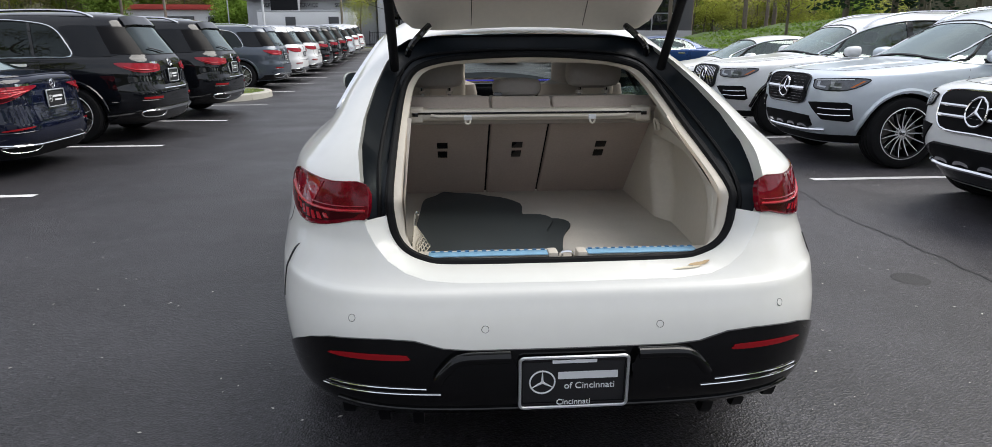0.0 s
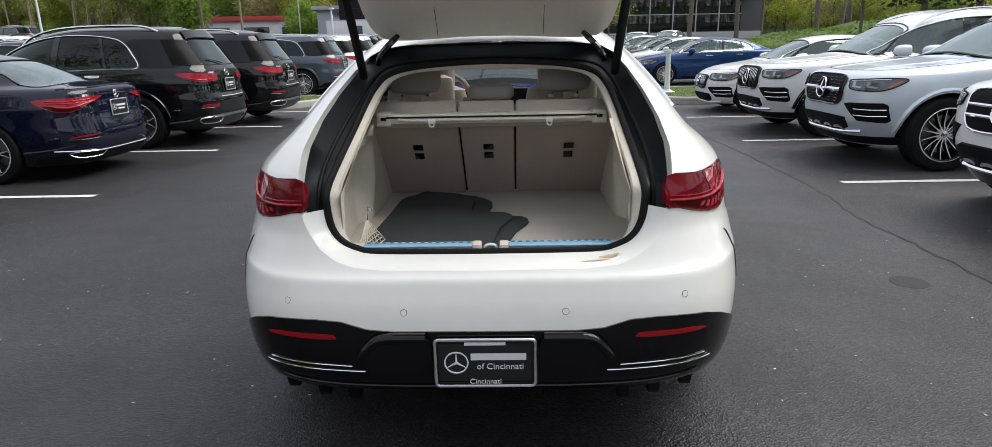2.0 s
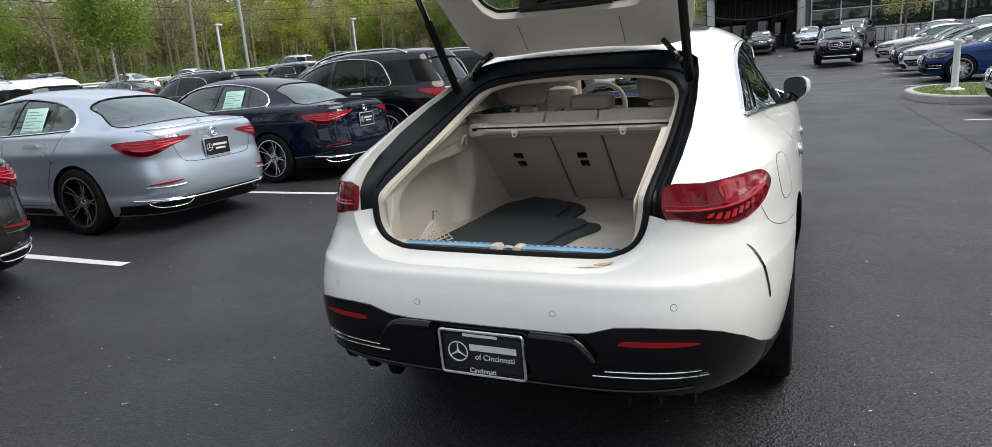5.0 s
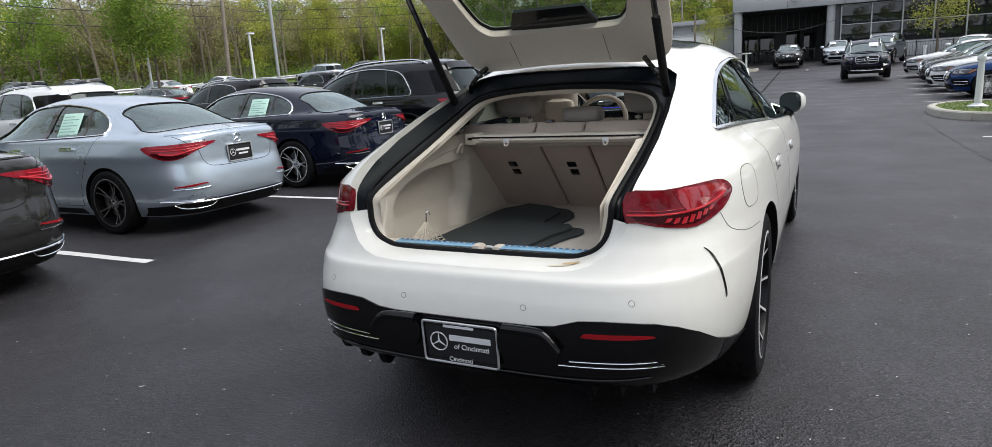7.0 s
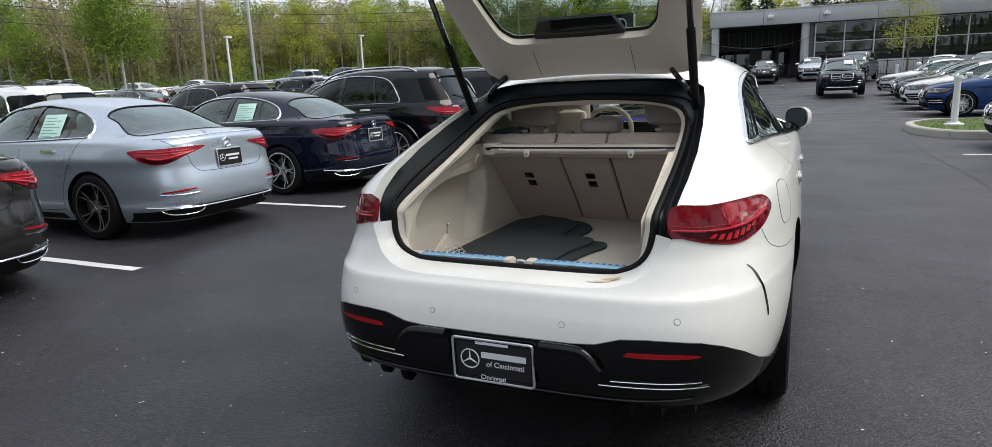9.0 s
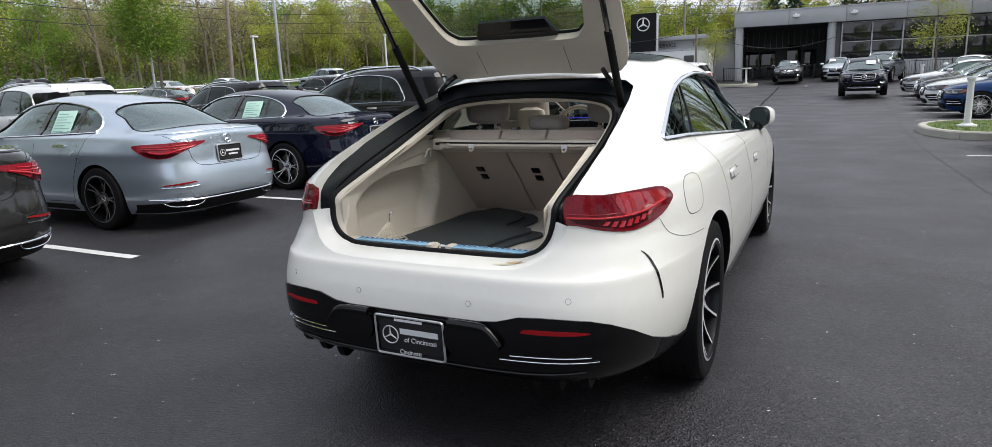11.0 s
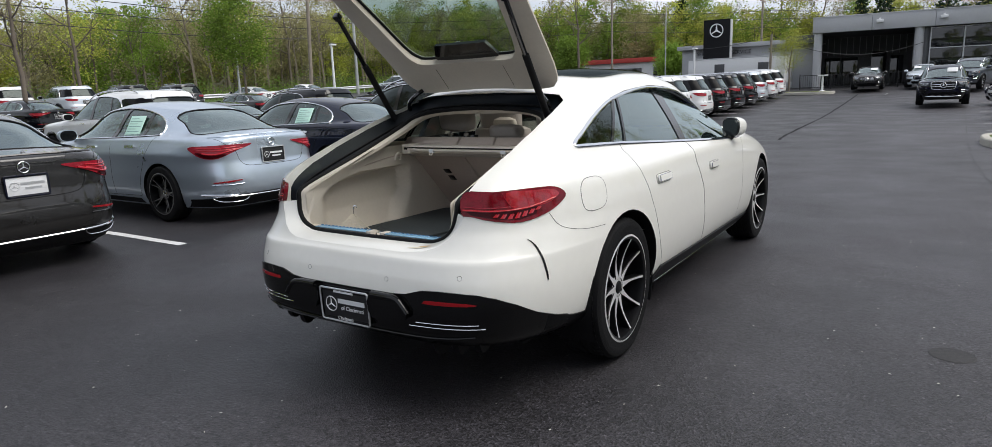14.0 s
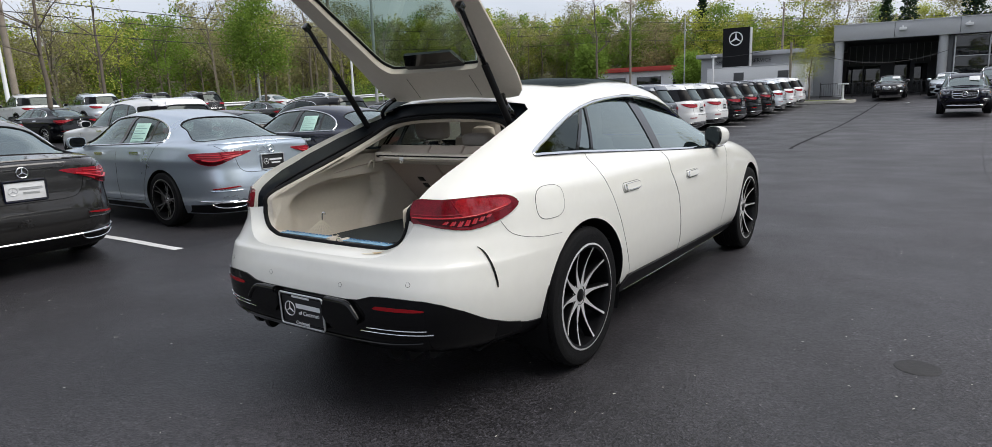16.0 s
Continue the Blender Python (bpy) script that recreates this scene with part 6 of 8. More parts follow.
# tailgate: hinged at the roof edge, swung up; in its own frame it runs rearwards (-y) and bends down at the tail
gate_m = Matrix.Translation((0, 1.15, 1.385)) @ Matrix.Rotation(radians(-41), 4, "X")
G_SIDE = [(0.47, 0.0), (0.515, -0.05), (0.535, -0.15), (0.55, -0.35), (0.57, -0.6), (0.59, -0.85), (0.595, -1.0), (0.59, -1.12), (0.56, -1.20)]


def gate_z(y):
    return 0.03 - 0.06 * (y + 0.45) ** 2 - (0.9 * (-0.95 - y) if y < -0.95 else 0.0)


def wx(y):
    return float(np.interp(-y, [-p[1] for p in G_SIDE], [p[0] for p in G_SIDE]))


loops = []
for y in np.linspace(0.0, -1.20, 31):
    up = [(wx(y) * k, y, gate_z(y) + 0.06 * (1 - abs(k) ** 2.4)) for k in np.linspace(-1, 1, 25)]
    dn = [(wx(y) * k, y, gate_z(y) - 0.010 + 0.06 * (1 - abs(k) ** 2.4) - 0.055 * (1 - abs(k) ** 5)) for k in np.linspace(1, -1, 25)]
    loops.append(up + dn)
gsolid = mesh_of(loft(bmesh.new(), loops), P_WHITE)
G_HOLE = [(-0.27, -0.225), (0, -0.215), (0.27, -0.225), (0.34, -0.26), (0.375, -0.34), (0.41, -0.55), (0.44, -0.78), (0.415, -0.90), (0, -0.94), (-0.415, -0.90), (-0.44, -0.78), (-0.41, -0.55), (-0.375, -0.34), (-0.34, -0.26)]
gsolid = boolean(gsolid, prism(spline(G_HOLE, 4, True), "z", -0.5, 0.5), CREAM)
gb = bmesh.new()
gb.from_mesh(gsolid)
for f in gb.faces:
    f.normal_update()
    if f.normal.z < 0.15:
        f.material_index = 1
gate = part("tailgate", gb, [P_WHITE, CREAM], hero, "raised tailgate with cream inner lining", angle=40)
gate.matrix_basis = gate_m
b = bmesh.new()
loft(b, [[(wx(y) * k, y, gate_z(y) + 0.06 * (1 - abs(k) ** 2.4) - 0.012) for k in np.linspace(-0.86, 0.86, 13)] for y in np.linspace(-0.15, -0.96, 13)], False, (False, False))
part("tailgate_glass", b, GLASS_GATE, gate, "tinted tailgate window").visible_shadow = False
part("glass_seal", tube(bmesh.new(), [(x, y, gate_z(y) + 0.06 * (1 - abs(x / wx(y)) ** 2.4) - 0.016) for x, y in spline(G_HOLE, 5, True)], 0.009, 6, True), RUBBER, gate)
b = bmesh.new()
loft(b, [[(x, y, gate_z(y) + 0.06 * (1 - abs(x / wx(y)) ** 2.4) - d) for x, y in [(-0.20, -0.205), (0.20, -0.205), (0.215, -0.235), (0.17, -0.325), (-0.17, -0.325), (-0.215, -0.235)]] for d in (0.016, 0.034)])
part("glass_band", b, GLOSS_BLACK, gate, "black brake lamp housing")
for x in (-0.23, 0.23):
    part("lining_seam", tube(bmesh.new(), [(x, y, gate_z(y) + 0.06 * (1 - abs(x / wx(y)) ** 2.4) - 0.0655 + 0.055 * abs(x / wx(y)) ** 5) for y in np.linspace(-0.02, -0.18, 6)], 0.0014, 5), RUBBER, gate)
gi = gate_m.inverted()
for s in (1, -1):
    a = gi @ Vector((0.522 if s > 0 else -0.535, 0.985, 1.235))
    e = gi @ Vector((s * 0.535, 0.57, 1.80))
    st = part("gas_strut", tube(bmesh.new(), [a, a.lerp(e, 0.55)], 0.018, 10), RUBBER, gate, "black gas strut")
    part("strut_rod", tube(bmesh.new(), [a.lerp(e, 0.5), e], 0.0125, 8), GLOSS_BLACK, st)
    part("strut_ball", new_box(e - Vector((0.018, 0.018, 0.018)), e + Vector((0.018, 0.018, 0.018)), 0.006), GLOSS_BLACK, st)
    pts = [gi @ Vector((s * 0.40, 1.10, 1.40)), gi @ Vector((s * 0.43, 1.065, 1.37)), gi @ Vector((s * 0.47, 1.05, 1.325)), gi @ Vector((s * 0.49, 1.08, 1.285))]
    part("hinge_arm", tube(bmesh.new(), spline(pts, 4), 0.013, 6), GLOSS_BLACK, gate, "black tailgate hinge arm")

# floor mats lying in the boot
MATO = [(-0.46, 0.29), (-0.20, 0.27), (-0.02, 0.28), (0.0, 0.40), (0.01, 0.52), (0.04, 0.75), (0.085, 0.90), (0.045, 0.985), (-0.08, 1.00), (-0.10, 1.08), (-0.10, 1.25), (-0.19, 1.38), (-0.31, 1.42), (-0.36, 1.44), (-0.40, 1.36), (-0.45, 1.27), (-0.46, 1.0), (-0.475, 0.57)]
mats = empty("floor_mats", pose(CX, 0, 0.613 + LIFT))
tagged(mats, "stack of dark grey rubber floor mats lying in the boot", "car mat")
for k, (dx, ang) in enumerate(((0.022, -3), (0.0, 0))):
    b = prism(spline(MATO, 3, True), "z", 0.0, 0.010)
    o = part("mat", b, MAT_RUBBER, mats)
    o.matrix_basis = pose(dx, -0.02 * (1 - k), 0.002 + 0.013 * k, 0, 0, ang)


# luggage net with its hook at the sill's corner
b = bmesh.new()
top_, bot_ = Vector((-0.455, 0.50, 0.742)), Vector((-0.47, 0.30, 0.625))
for i in range(9):
    f_ = i / 8
    a_ = Vector((-0.47, 0.27, 0.63)).lerp(Vector((-0.40, 0.58, 0.625)), f_)
    tube(b, [a_, a_.lerp(top_, 0.5) + Vector((0.004, 0, -0.006)), top_.lerp(a_, 0.06)], 0.0026, 4)
for i in range(1, 8):
    f_ = i / 8
    tube(b, [Vector((-0.47, 0.27, 0.63)).lerp(top_, f_), (Vector((-0.435, 0.42, 0.622)).lerp(top_, f_)), Vector((-0.40, 0.58, 0.625)).lerp(top_, f_)], 0.0026, 4)
part("luggage_net", b, CLOTH_NET, hero, "beige cord luggage net hung in the boot corner")
part("net_hook", tube(bmesh.new(), spline([(-0.455, 0.50, 0.735), (-0.453, 0.50, 0.765), (-0.448, 0.505, 0.782), (-0.440, 0.51, 0.776), (-0.441, 0.51, 0.768)], 4), 0.004, 6), CHROME, hero)
for s in (1, -1):
    part("bag_hook", tube(bmesh.new(), spline([(s * 0.525, 0.95, 0.99), (s * 0.515, 0.955, 1.02), (s * 0.512, 0.975, 1.03), (s * 0.515, 0.995, 1.02), (s * 0.525, 1.0, 0.985)], 4), 0.007, 6), CREAM, hero)
part("under_tray", new_box((-0.66, 0.44, 0.19), (0.66, 4.9, 0.206), 0.006), DARK_PLASTIC, hero, "black underbody tray")
# ---- ground, markings, islands ----
def ground_z(x, y):
    fy, fx = max(0.0, y - 12), max(0.0, -x - 12)
    zy = 0.0006 * min(fy, 38) ** 2 + 0.02 * max(0.0, min(fy - 38, 45))
    zx = 0.0018 * min(fx, 14) ** 2 + 0.05 * max(0.0, min(fx - 14, 16)) + 0.01 * max(0.0, min(fx - 30, 60))
    return zy + zx


def asphalt():
    m = bpy.data.materials.new("weathered_asphalt")
    m.use_nodes = True
    n, l = m.node_tree.nodes, m.node_tree.links
    b = n["Principled BSDF"]
    co = n.new("ShaderNodeTexCoord")

    def noise_at(scale, detail=4, rough=0.5):
        t = n.new("ShaderNodeTexNoise")
        t.inputs["Scale"].default_value, t.inputs["Detail"].default_value, t.inputs["Roughness"].default_value = scale, detail, rough
        l.new(co.outputs["Object"], t.inputs["Vector"])
        return t.outputs["Fac"]

    def ramp(v, a, b_, ca, cb):
        r = n.new("ShaderNodeMapRange")
        r.inputs["From Min"].default_value, r.inputs["From Max"].default_value = a, b_
        r.inputs["To Min"].default_value, r.inputs["To Max"].default_value = ca, cb
        l.new(v, r.inputs["Value"])
        return r.outputs["Result"]

    def mul(a, b_):
        k = n.new("ShaderNodeMath")
        k.operation = "MULTIPLY"
        l.new(a, k.inputs[0])
        l.new(b_, k.inputs[1])
        return k.outputs[0]
    stones = n.new("ShaderNodeTexVoronoi")
    stones.inputs["Scale"].default_value = 112
    l.new(co.outputs["Object"], stones.inputs["Vector"])
    sep = n.new("ShaderNodeSeparateColor")
    l.new(stones.outputs["Color"], sep.inputs["Color"])
    grit = ramp(sep.outputs["Red"], 0.0, 1.0, 0.2, 1.85)
    bright = ramp(sep.outputs["Green"], 0.93, 1.0, 1.0, 2.4)
    wide = ramp(noise_at(0.16, 5), 0.35, 0.65, 0.76, 1.20)
    patch = ramp(noise_at(1.3, 5, 0.6), 0.3, 0.7, 0.76, 1.24)
    tracks = ramp(noise_at(7, 3), 0.3, 0.7, 0.88, 1.12)
    # paler aisle, darker bays: wear, with shade and sun sheen put into the colour
    sx = n.new("ShaderNodeSeparateXYZ")
    l.new(co.outputs["Object"], sx.inputs[0])
    wob = n.new("ShaderNodeMath")
    wob.operation = "MULTIPLY_ADD"
    l.new(noise_at(0.35, 4), wob.inputs[0])
    wob.inputs[1].default_value = 5.0
    l.new(sx.outputs["X"], wob.inputs[2])
    worn = ramp(wob.outputs[0], 0.8, 6.5, 0.54, 1.24)
    val = mul(mul(mul(mul(grit, bright), mul(wide, patch)), tracks), worn)
    hsv = n.new("ShaderNodeHueSaturation")
    hsv.inputs["Color"].default_value = (0.0340, 0.0318, 0.0362, 1)
    l.new(val, hsv.inputs["Value"])
    l.new(hsv.outputs["Color"], b.inputs["Base Color"])
    l.new(ramp(noise_at(0.9, 4), 0.3, 0.7, 0.40, 0.58), b.inputs["Roughness"])
    bu = n.new("ShaderNodeBump")
    bu.inputs["Strength"].default_value, bu.inputs["Distance"].default_value = 0.7, 0.004
    l.new(stones.outputs["Distance"], bu.inputs["Height"])
    l.new(bu.outputs["Normal"], b.inputs["Normal"])
    return m


ASPHALT = asphalt()
LINE = mat("worn_white_road_paint", (0.60, 0.60, 0.60), 0.8, var=0.18, scale=5, bump=0.3, bump_scale=150)
GRASS = mat("spring_grass", (0.075, 0.12, 0.03), 0.9, var=0.4, scale=2.5)
BLADE = mat("grass_blade", (0.19, 0.23, 0.05), 0.8, var=0.3, scale=2)
CONCRETE = mat("kerb_concrete", (0.40, 0.385, 0.34), 0.88, var=0.16, scale=4, bump=0.4, bump_scale=90, per_object=0.06)
TAR = mat("crack_sealing_tar", (0.014, 0.014, 0.015), 0.85, var=0.2, scale=6, spec=0.15)
FAINT = mat("faint_old_crack", (0.031, 0.030, 0.033), 0.55, var=0.35, scale=9, spec=0.42, bump=0.3, bump_scale=80)
WHITE_METAL = mat("white_powder_coat", (0.74, 0.75, 0.76), 0.45, var=0.04)
GREYPANEL = mat("grey_metal_panel", (0.43, 0.44, 0.46), 0.42, metal=0.15, var=0.05, scale=0.5, per_object=0.04)
# DARKWALL: dark copy of the grey panel, with canopy shade put into its colour
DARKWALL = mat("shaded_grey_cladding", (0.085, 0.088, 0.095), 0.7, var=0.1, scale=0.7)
GLAZING = mat("building_dark_glazing", (0.012, 0.014, 0.016), 0.06, coat=0.8)
FRAME_W = mat("pale_mullion", (0.5, 0.51, 0.53), 0.5)
BLACKSIGN = mat("black_sign_panel", (0.005, 0.0055, 0.007), 0.5, var=0.05, spec=0.2)
SILVERSIGN = mat("silver_sign_metal", (0.7, 0.71, 0.73), 0.3, metal=0.8)
RAILING = mat("black_railing", (0.012, 0.012, 0.013), 0.5)
LETTER = mat("dark_lettering", (0.05, 0.05, 0.06), 0.6)
REDMAT = mat("red_roof_band", (0.42, 0.05, 0.04), 0.6, var=0.1)
GALV = mat("galvanised_steel", (0.50, 0.51, 0.52), 0.45, metal=0.7, var=0.1)
POLEWOOD = mat("weathered_pole_wood", (0.25, 0.215, 0.175), 0.9, var=0.25, scale=3, bump=0.4, bump_scale=60)
BARK = mat("grey_bark", (0.15, 0.125, 0.10), 0.95, var=0.3, scale=5, bump=0.6, bump_scale=40)
WIRE = mat("black_cable", (0.03, 0.03, 0.032), 0.6)
PETAL = mat("fallen_petals", (0.55, 0.53, 0.48), 0.8, var=0.2)


def leaf_mat(name, base):
    m = mat(name, base, 0.65, var=0.3, scale=0.35, per_object=0.18)
    n, l = m.node_tree.nodes, m.node_tree.links
    b = n["Principled BSDF"]
    geo = n.new("ShaderNodeNewGeometry")
    rr = n.new("ShaderNodeMapRange")
    rr.inputs["To Min"].default_value, rr.inputs["To Max"].default_value = 0.75, 1.25
    l.new(geo.outputs["Random Per Island"], rr.inputs["Value"])
    old = b.inputs["Base Color"].links[0].from_socket
    h2 = n.new("ShaderNodeHueSaturation")
    l.new(rr.outputs["Result"], h2.inputs["Value"])
    l.new(old, h2.inputs["Color"])
    l.new(h2.outputs["Color"], b.inputs["Base Color"])
    tr = n.new("ShaderNodeBsdfTranslucent")
    l.new(h2.outputs["Color"], tr.inputs["Color"])
    mx = n.new("ShaderNodeMixShader")
    mx.inputs["Fac"].default_value = 0.45
    b.inputs["Specular IOR Level"].default_value = 0.2
    l.new(b.outputs["BSDF"], mx.inputs[1])
    l.new(tr.outputs["BSDF"], mx.inputs[2])
    l.new(mx.outputs["Shader"], n["Material Output"].inputs["Surface"])
    return m


LEAF_FRESH = leaf_mat("fresh_green_leaves", (0.205, 0.31, 0.052))
LEAF_LIME = leaf_mat("yellow_green_leaves", (0.39, 0.42, 0.085))
LEAF_OLIVE = leaf_mat("olive_budding_leaves", (0.315, 0.295, 0.15))
LEAF_SHRUB = leaf_mat("green_shrub_leaves", (0.155, 0.24, 0.045))
LEAF_DARK = leaf_mat("dark_conifer_needles", (0.025, 0.05, 0.025))

xs = sorted(set([-400, -250, -160, -120, -100, -80, -70] + list(range(-60, 61, 2)) + [70, 80, 120, 200, 400]))
ys = sorted(set([-400, -200, -100, -60] + list(range(-40, 101, 2)) + [120, 160, 250, 400]))
b = bmesh.new()
loft(b, [[(x, y, ground_z(x, y)) for x in xs] for y in ys], False, (False, False))
for f in b.faces:
    f.normal_update()
if sum(f.normal.z for f in b.faces) < 0:
    bmesh.ops.reverse_faces(b, faces=b.faces)
ground = part("ground", b, ASPHALT, None, angle=80)
tagged(ground, "dark weathered asphalt of the car park", "ground", kind="structure")


def marking(x0, x1, y, w=0.1, slant=0.0):
    """A painted line across the ground from x0 to x1, with slightly eaten edges."""
    b = bmesh.new()
    n = max(2, int(abs(x1 - x0) / 0.25))
    loops = []
    for i in range(n + 1):
        x = x0 + (x1 - x0) * i / n
        yc = y + slant * (x - x0)
        e0, e1 = random.uniform(-0.006, 0.006), random.uniform(-0.006, 0.006)
        loops.append([(x, yc - w / 2 + e0, ground_z(x, yc) + 0.0045), (x, yc + w / 2 + e1, ground_z(x, yc) + 0.0045)])
    loft(b, loops, False, (False, False))
    for f in b.faces:
        f.normal_update()
    if sum(f.normal.z for f in b.faces) < 0:
        bmesh.ops.reverse_faces(b, faces=b.faces)
    return tagged(part("parking_line", b, LINE), "worn white painted parking bay line", "road marking", "bay lines", "structure")


for y in (-1.3, 1.64, 4.52, 7.50, 10.40, 13.3):
    marking(-9.4, -4.03 - max(0, y) * 0.015, y)
for y in (17.0, 19.95, 22.9, 25.85, 28.8, 31.7, 34.65, 37.6, 40.5, 43.45):
    marking(-9.6, -4.45 - (y - 18) * 0.02, y)
for y in (1.65, 4.64, 7.57, 10.68):
    marking(3.35, 8.6, y)
for y in (19.05, 22.0, 25.0, 27.9, 30.9, 33.9):
    marking(3.4 + (y - 18) * 0.03, 8.8, y)
marking(-0.1, 0.0, 44.0, 4.5)


def sealed_crack(pts, w, m=None):
    run = spline([(x, y, ground_z(x, y) + 0.004) for x, y in pts], 10)
    b = bmesh.new()
    loops = []
    for i, p in enumerate(run):
        q = run[min(i + 1, len(run) - 1)]
        o = run[max(i - 1, 0)]
        d = (Vector(q) - Vector(o)).normalized()
        nrm = Vector((-d.y, d.x, 0)) * w * random.uniform(0.35, 0.65)
        c = Vector(p) + Vector((random.uniform(-0.02, 0.02), random.uniform(-0.02, 0.02), 0))
        loops.append([c - nrm, c + nrm])
    loft(b, loops, False, (False, False))
    for f in b.faces:
        f.normal_update()
    if sum(f.normal.z for f in b.faces) < 0:
        bmesh.ops.reverse_faces(b, faces=b.faces)
    return tagged(part("sealed_crack", b, m or TAR), "dark tar-sealed crack in the asphalt", "crack", kind="structure")


sealed_crack([(2.86, 1.4), (2.86, 2.4), (2.84, 3.3), (2.95, 4.1), (3.0, 5.5), (3.0, 7.0), (2.96, 8.6)], 0.011, FAINT)
sealed_crack([(-0.95, 15.8), (-1.1, 18.2), (-1.2, 26.0), (-1.45, 36.0), (-1.6, 44.0)], 0.08)
sealed_crack([(2.95, 8.7), (2.9, 11.0), (2.92, 15.7), (3.05, 20.0), (3.2, 26.0), (3.45, 33.0)], 0.014, FAINT)
b = bmesh.new()
lathe(b, [(0.0, 0.002), (0.09, 0.003), (0.1, 0.0025), (0.104, 0.0)], 32, Matrix.Rotation(radians(-90), 4, "Y"))
cv = part("utility_cover", b, mat("worn_iron_cover", (0.030, 0.029, 0.030), 0.7, var=0.5, scale=40, bump=0.4, bump_scale=60))
cv.matrix_basis = pose(2.40, 1.82, 0.001)
tagged(cv, "small round dark utility cover set in the asphalt", "cover")
# petals and grit blown over the asphalt
b = bmesh.new()
rnd = random.Random(5)
for _ in range(1500):
    x, y = rnd.uniform(-6, 6), rnd.uniform(-2, 13)
    s, a = rnd.uniform(0.002, 0.0075), rnd.uniform(0, 6.28)
    z = ground_z(x, y) + 0.004
    vs = [b.verts.new((x + s * k * math.cos(a + t), y + s * k * math.sin(a + t), z + rnd.uniform(0, 0.003))) for t, k in ((0, 1.5), (1.6, 0.7), (3.1, 1.4), (4.7, 0.6))]
    b.faces.new(vs)
tagged(part("fallen_petals", b, PETAL, smooth=False), "pale fallen petals and grit scattered over asphalt", "litter", kind="stuff")


def island(name, outline, label, grassy=True):
    """A kerb round a patch of grass: kerb_island > each kerb stone; the grass lies in it."""
    run = spline(outline, 6, True)
    base = ground_z(outline[0][0], outline[0][1])
    top = empty(name, pose(0, 0, base))
    tagged(top, label, "kerb")
    c = Vector((sum(p[0] for p in run) / len(run), sum(p[1] for p in run) / len(run)))
    inn = []
    for i, p in enumerate(run):
        a, q = Vector(run[i - 1]), Vector(run[(i + 1) % len(run)])
        d = (q - a).normalized()
        nrm = Vector((-d.y, d.x))
        if nrm.dot(c - Vector(p)) < 0:
            nrm = -nrm
        inn.append((p[0] + nrm.x * 0.17, p[1] + nrm.y * 0.17))
    n, k = len(run), 6
    for i0 in range(0, n, k):
        b = bmesh.new()
        loops = []
        for i in range(i0, i0 + k + 1):
            t = 0.012 if i == i0 else (-0.012 if i == i0 + k else 0.0)
            o, e = Vector((*run[i % n], 0)), Vector((*inn[i % n], 0))
            d = Vector((*run[(i + 1) % n], 0)) - Vector((*run[i - 1], 0))
            sh = d.normalized() * t * 0.4
            o, e = o + sh, e + sh
            u = (e - o).normalized()
            loops.append([o + Vector((0, 0, -0.03)), o + u * 0.01 + Vector((0, 0, 0.125)), o + u * 0.035 + Vector((0, 0, 0.15)), e + Vector((0, 0, 0.15)), e + Vector((0, 0, -0.03))])
        loft(b, loops)
        part("kerb_stone", b, CONCRETE, top)
    b = bmesh.new()
    vs = [b.verts.new((x, y, 0.13)) for x, y in inn]
    b.faces.new(vs)
    bmesh.ops.triangulate(b, faces=b.faces)
    soil = part("turf", b, GRASS, top, "short spring grass")
    b = bmesh.new()
    r2 = random.Random(3)
    poly = inn
    xs_, ys_ = [p[0] for p in poly], [p[1] for p in poly]
    cnt = 0
    while cnt < 5000:
        q = (r2.uniform(min(xs_), max(xs_)), r2.uniform(min(ys_), max(ys_)))
        inside = False
        for a, e in zip(poly, poly[1:] + poly[:1]):
            if (a[1] > q[1]) != (e[1] > q[1]) and q[0] < (e[0] - a[0]) * (q[1] - a[1]) / (e[1] - a[1]) + a[0]:
                inside = not inside
        cnt += 1
        if inside:
            a, h, w_ = r2.uniform(0, 6.28), r2.uniform(0.015, 0.05), 0.010
            p0 = Vector((q[0] - w_ * math.cos(a), q[1] - w_ * math.sin(a), 0.13))
            p1 = Vector((q[0] + w_ * math.cos(a), q[1] + w_ * math.sin(a), 0.13))
            p2 = Vector((q[0] + r2.uniform(-0.04, 0.04), q[1] + r2.uniform(-0.04, 0.04), 0.13 + h))
            b.faces.new([b.verts.new(p) for p in (p0, p1, p2)])
    g = tagged(part("grass_turf", b, BLADE, top, smooth=False), kind="stuff")
    return top


island("kerb_island", [(-4.68, 15.35), (-4.88, 14.52), (-5.45, 13.91), (-6.48, 13.75), (-8.43, 13.75), (-9.87, 13.80), (-9.97, 15.45), (-9.87, 16.69), (-8.43, 16.79), (-6.48, 16.79), (-5.35, 16.58), (-4.83, 16.07)], "grassed island with pale concrete kerb beside black car")
island("kerb_island", [(3.13, 15.35), (3.24, 14.42), (3.65, 13.60), (4.52, 13.29), (6.68, 13.34), (9.05, 13.39), (9.15, 15.45), (9.05, 17.20), (6.68, 17.30), (4.52, 17.30), (3.70, 17.00), (3.24, 16.27)], "grassed island with pale concrete kerb and white bollard")
island("kerb_island", [(-3.08, 45.94), (-3.19, 45.01), (-3.91, 44.50), (-6.17, 44.50), (-9.25, 44.50), (-9.46, 46.35), (-9.25, 48.00), (-6.17, 48.00), (-3.91, 47.79), (-3.19, 46.97)], "far grassed island with concrete kerb and white bollard")
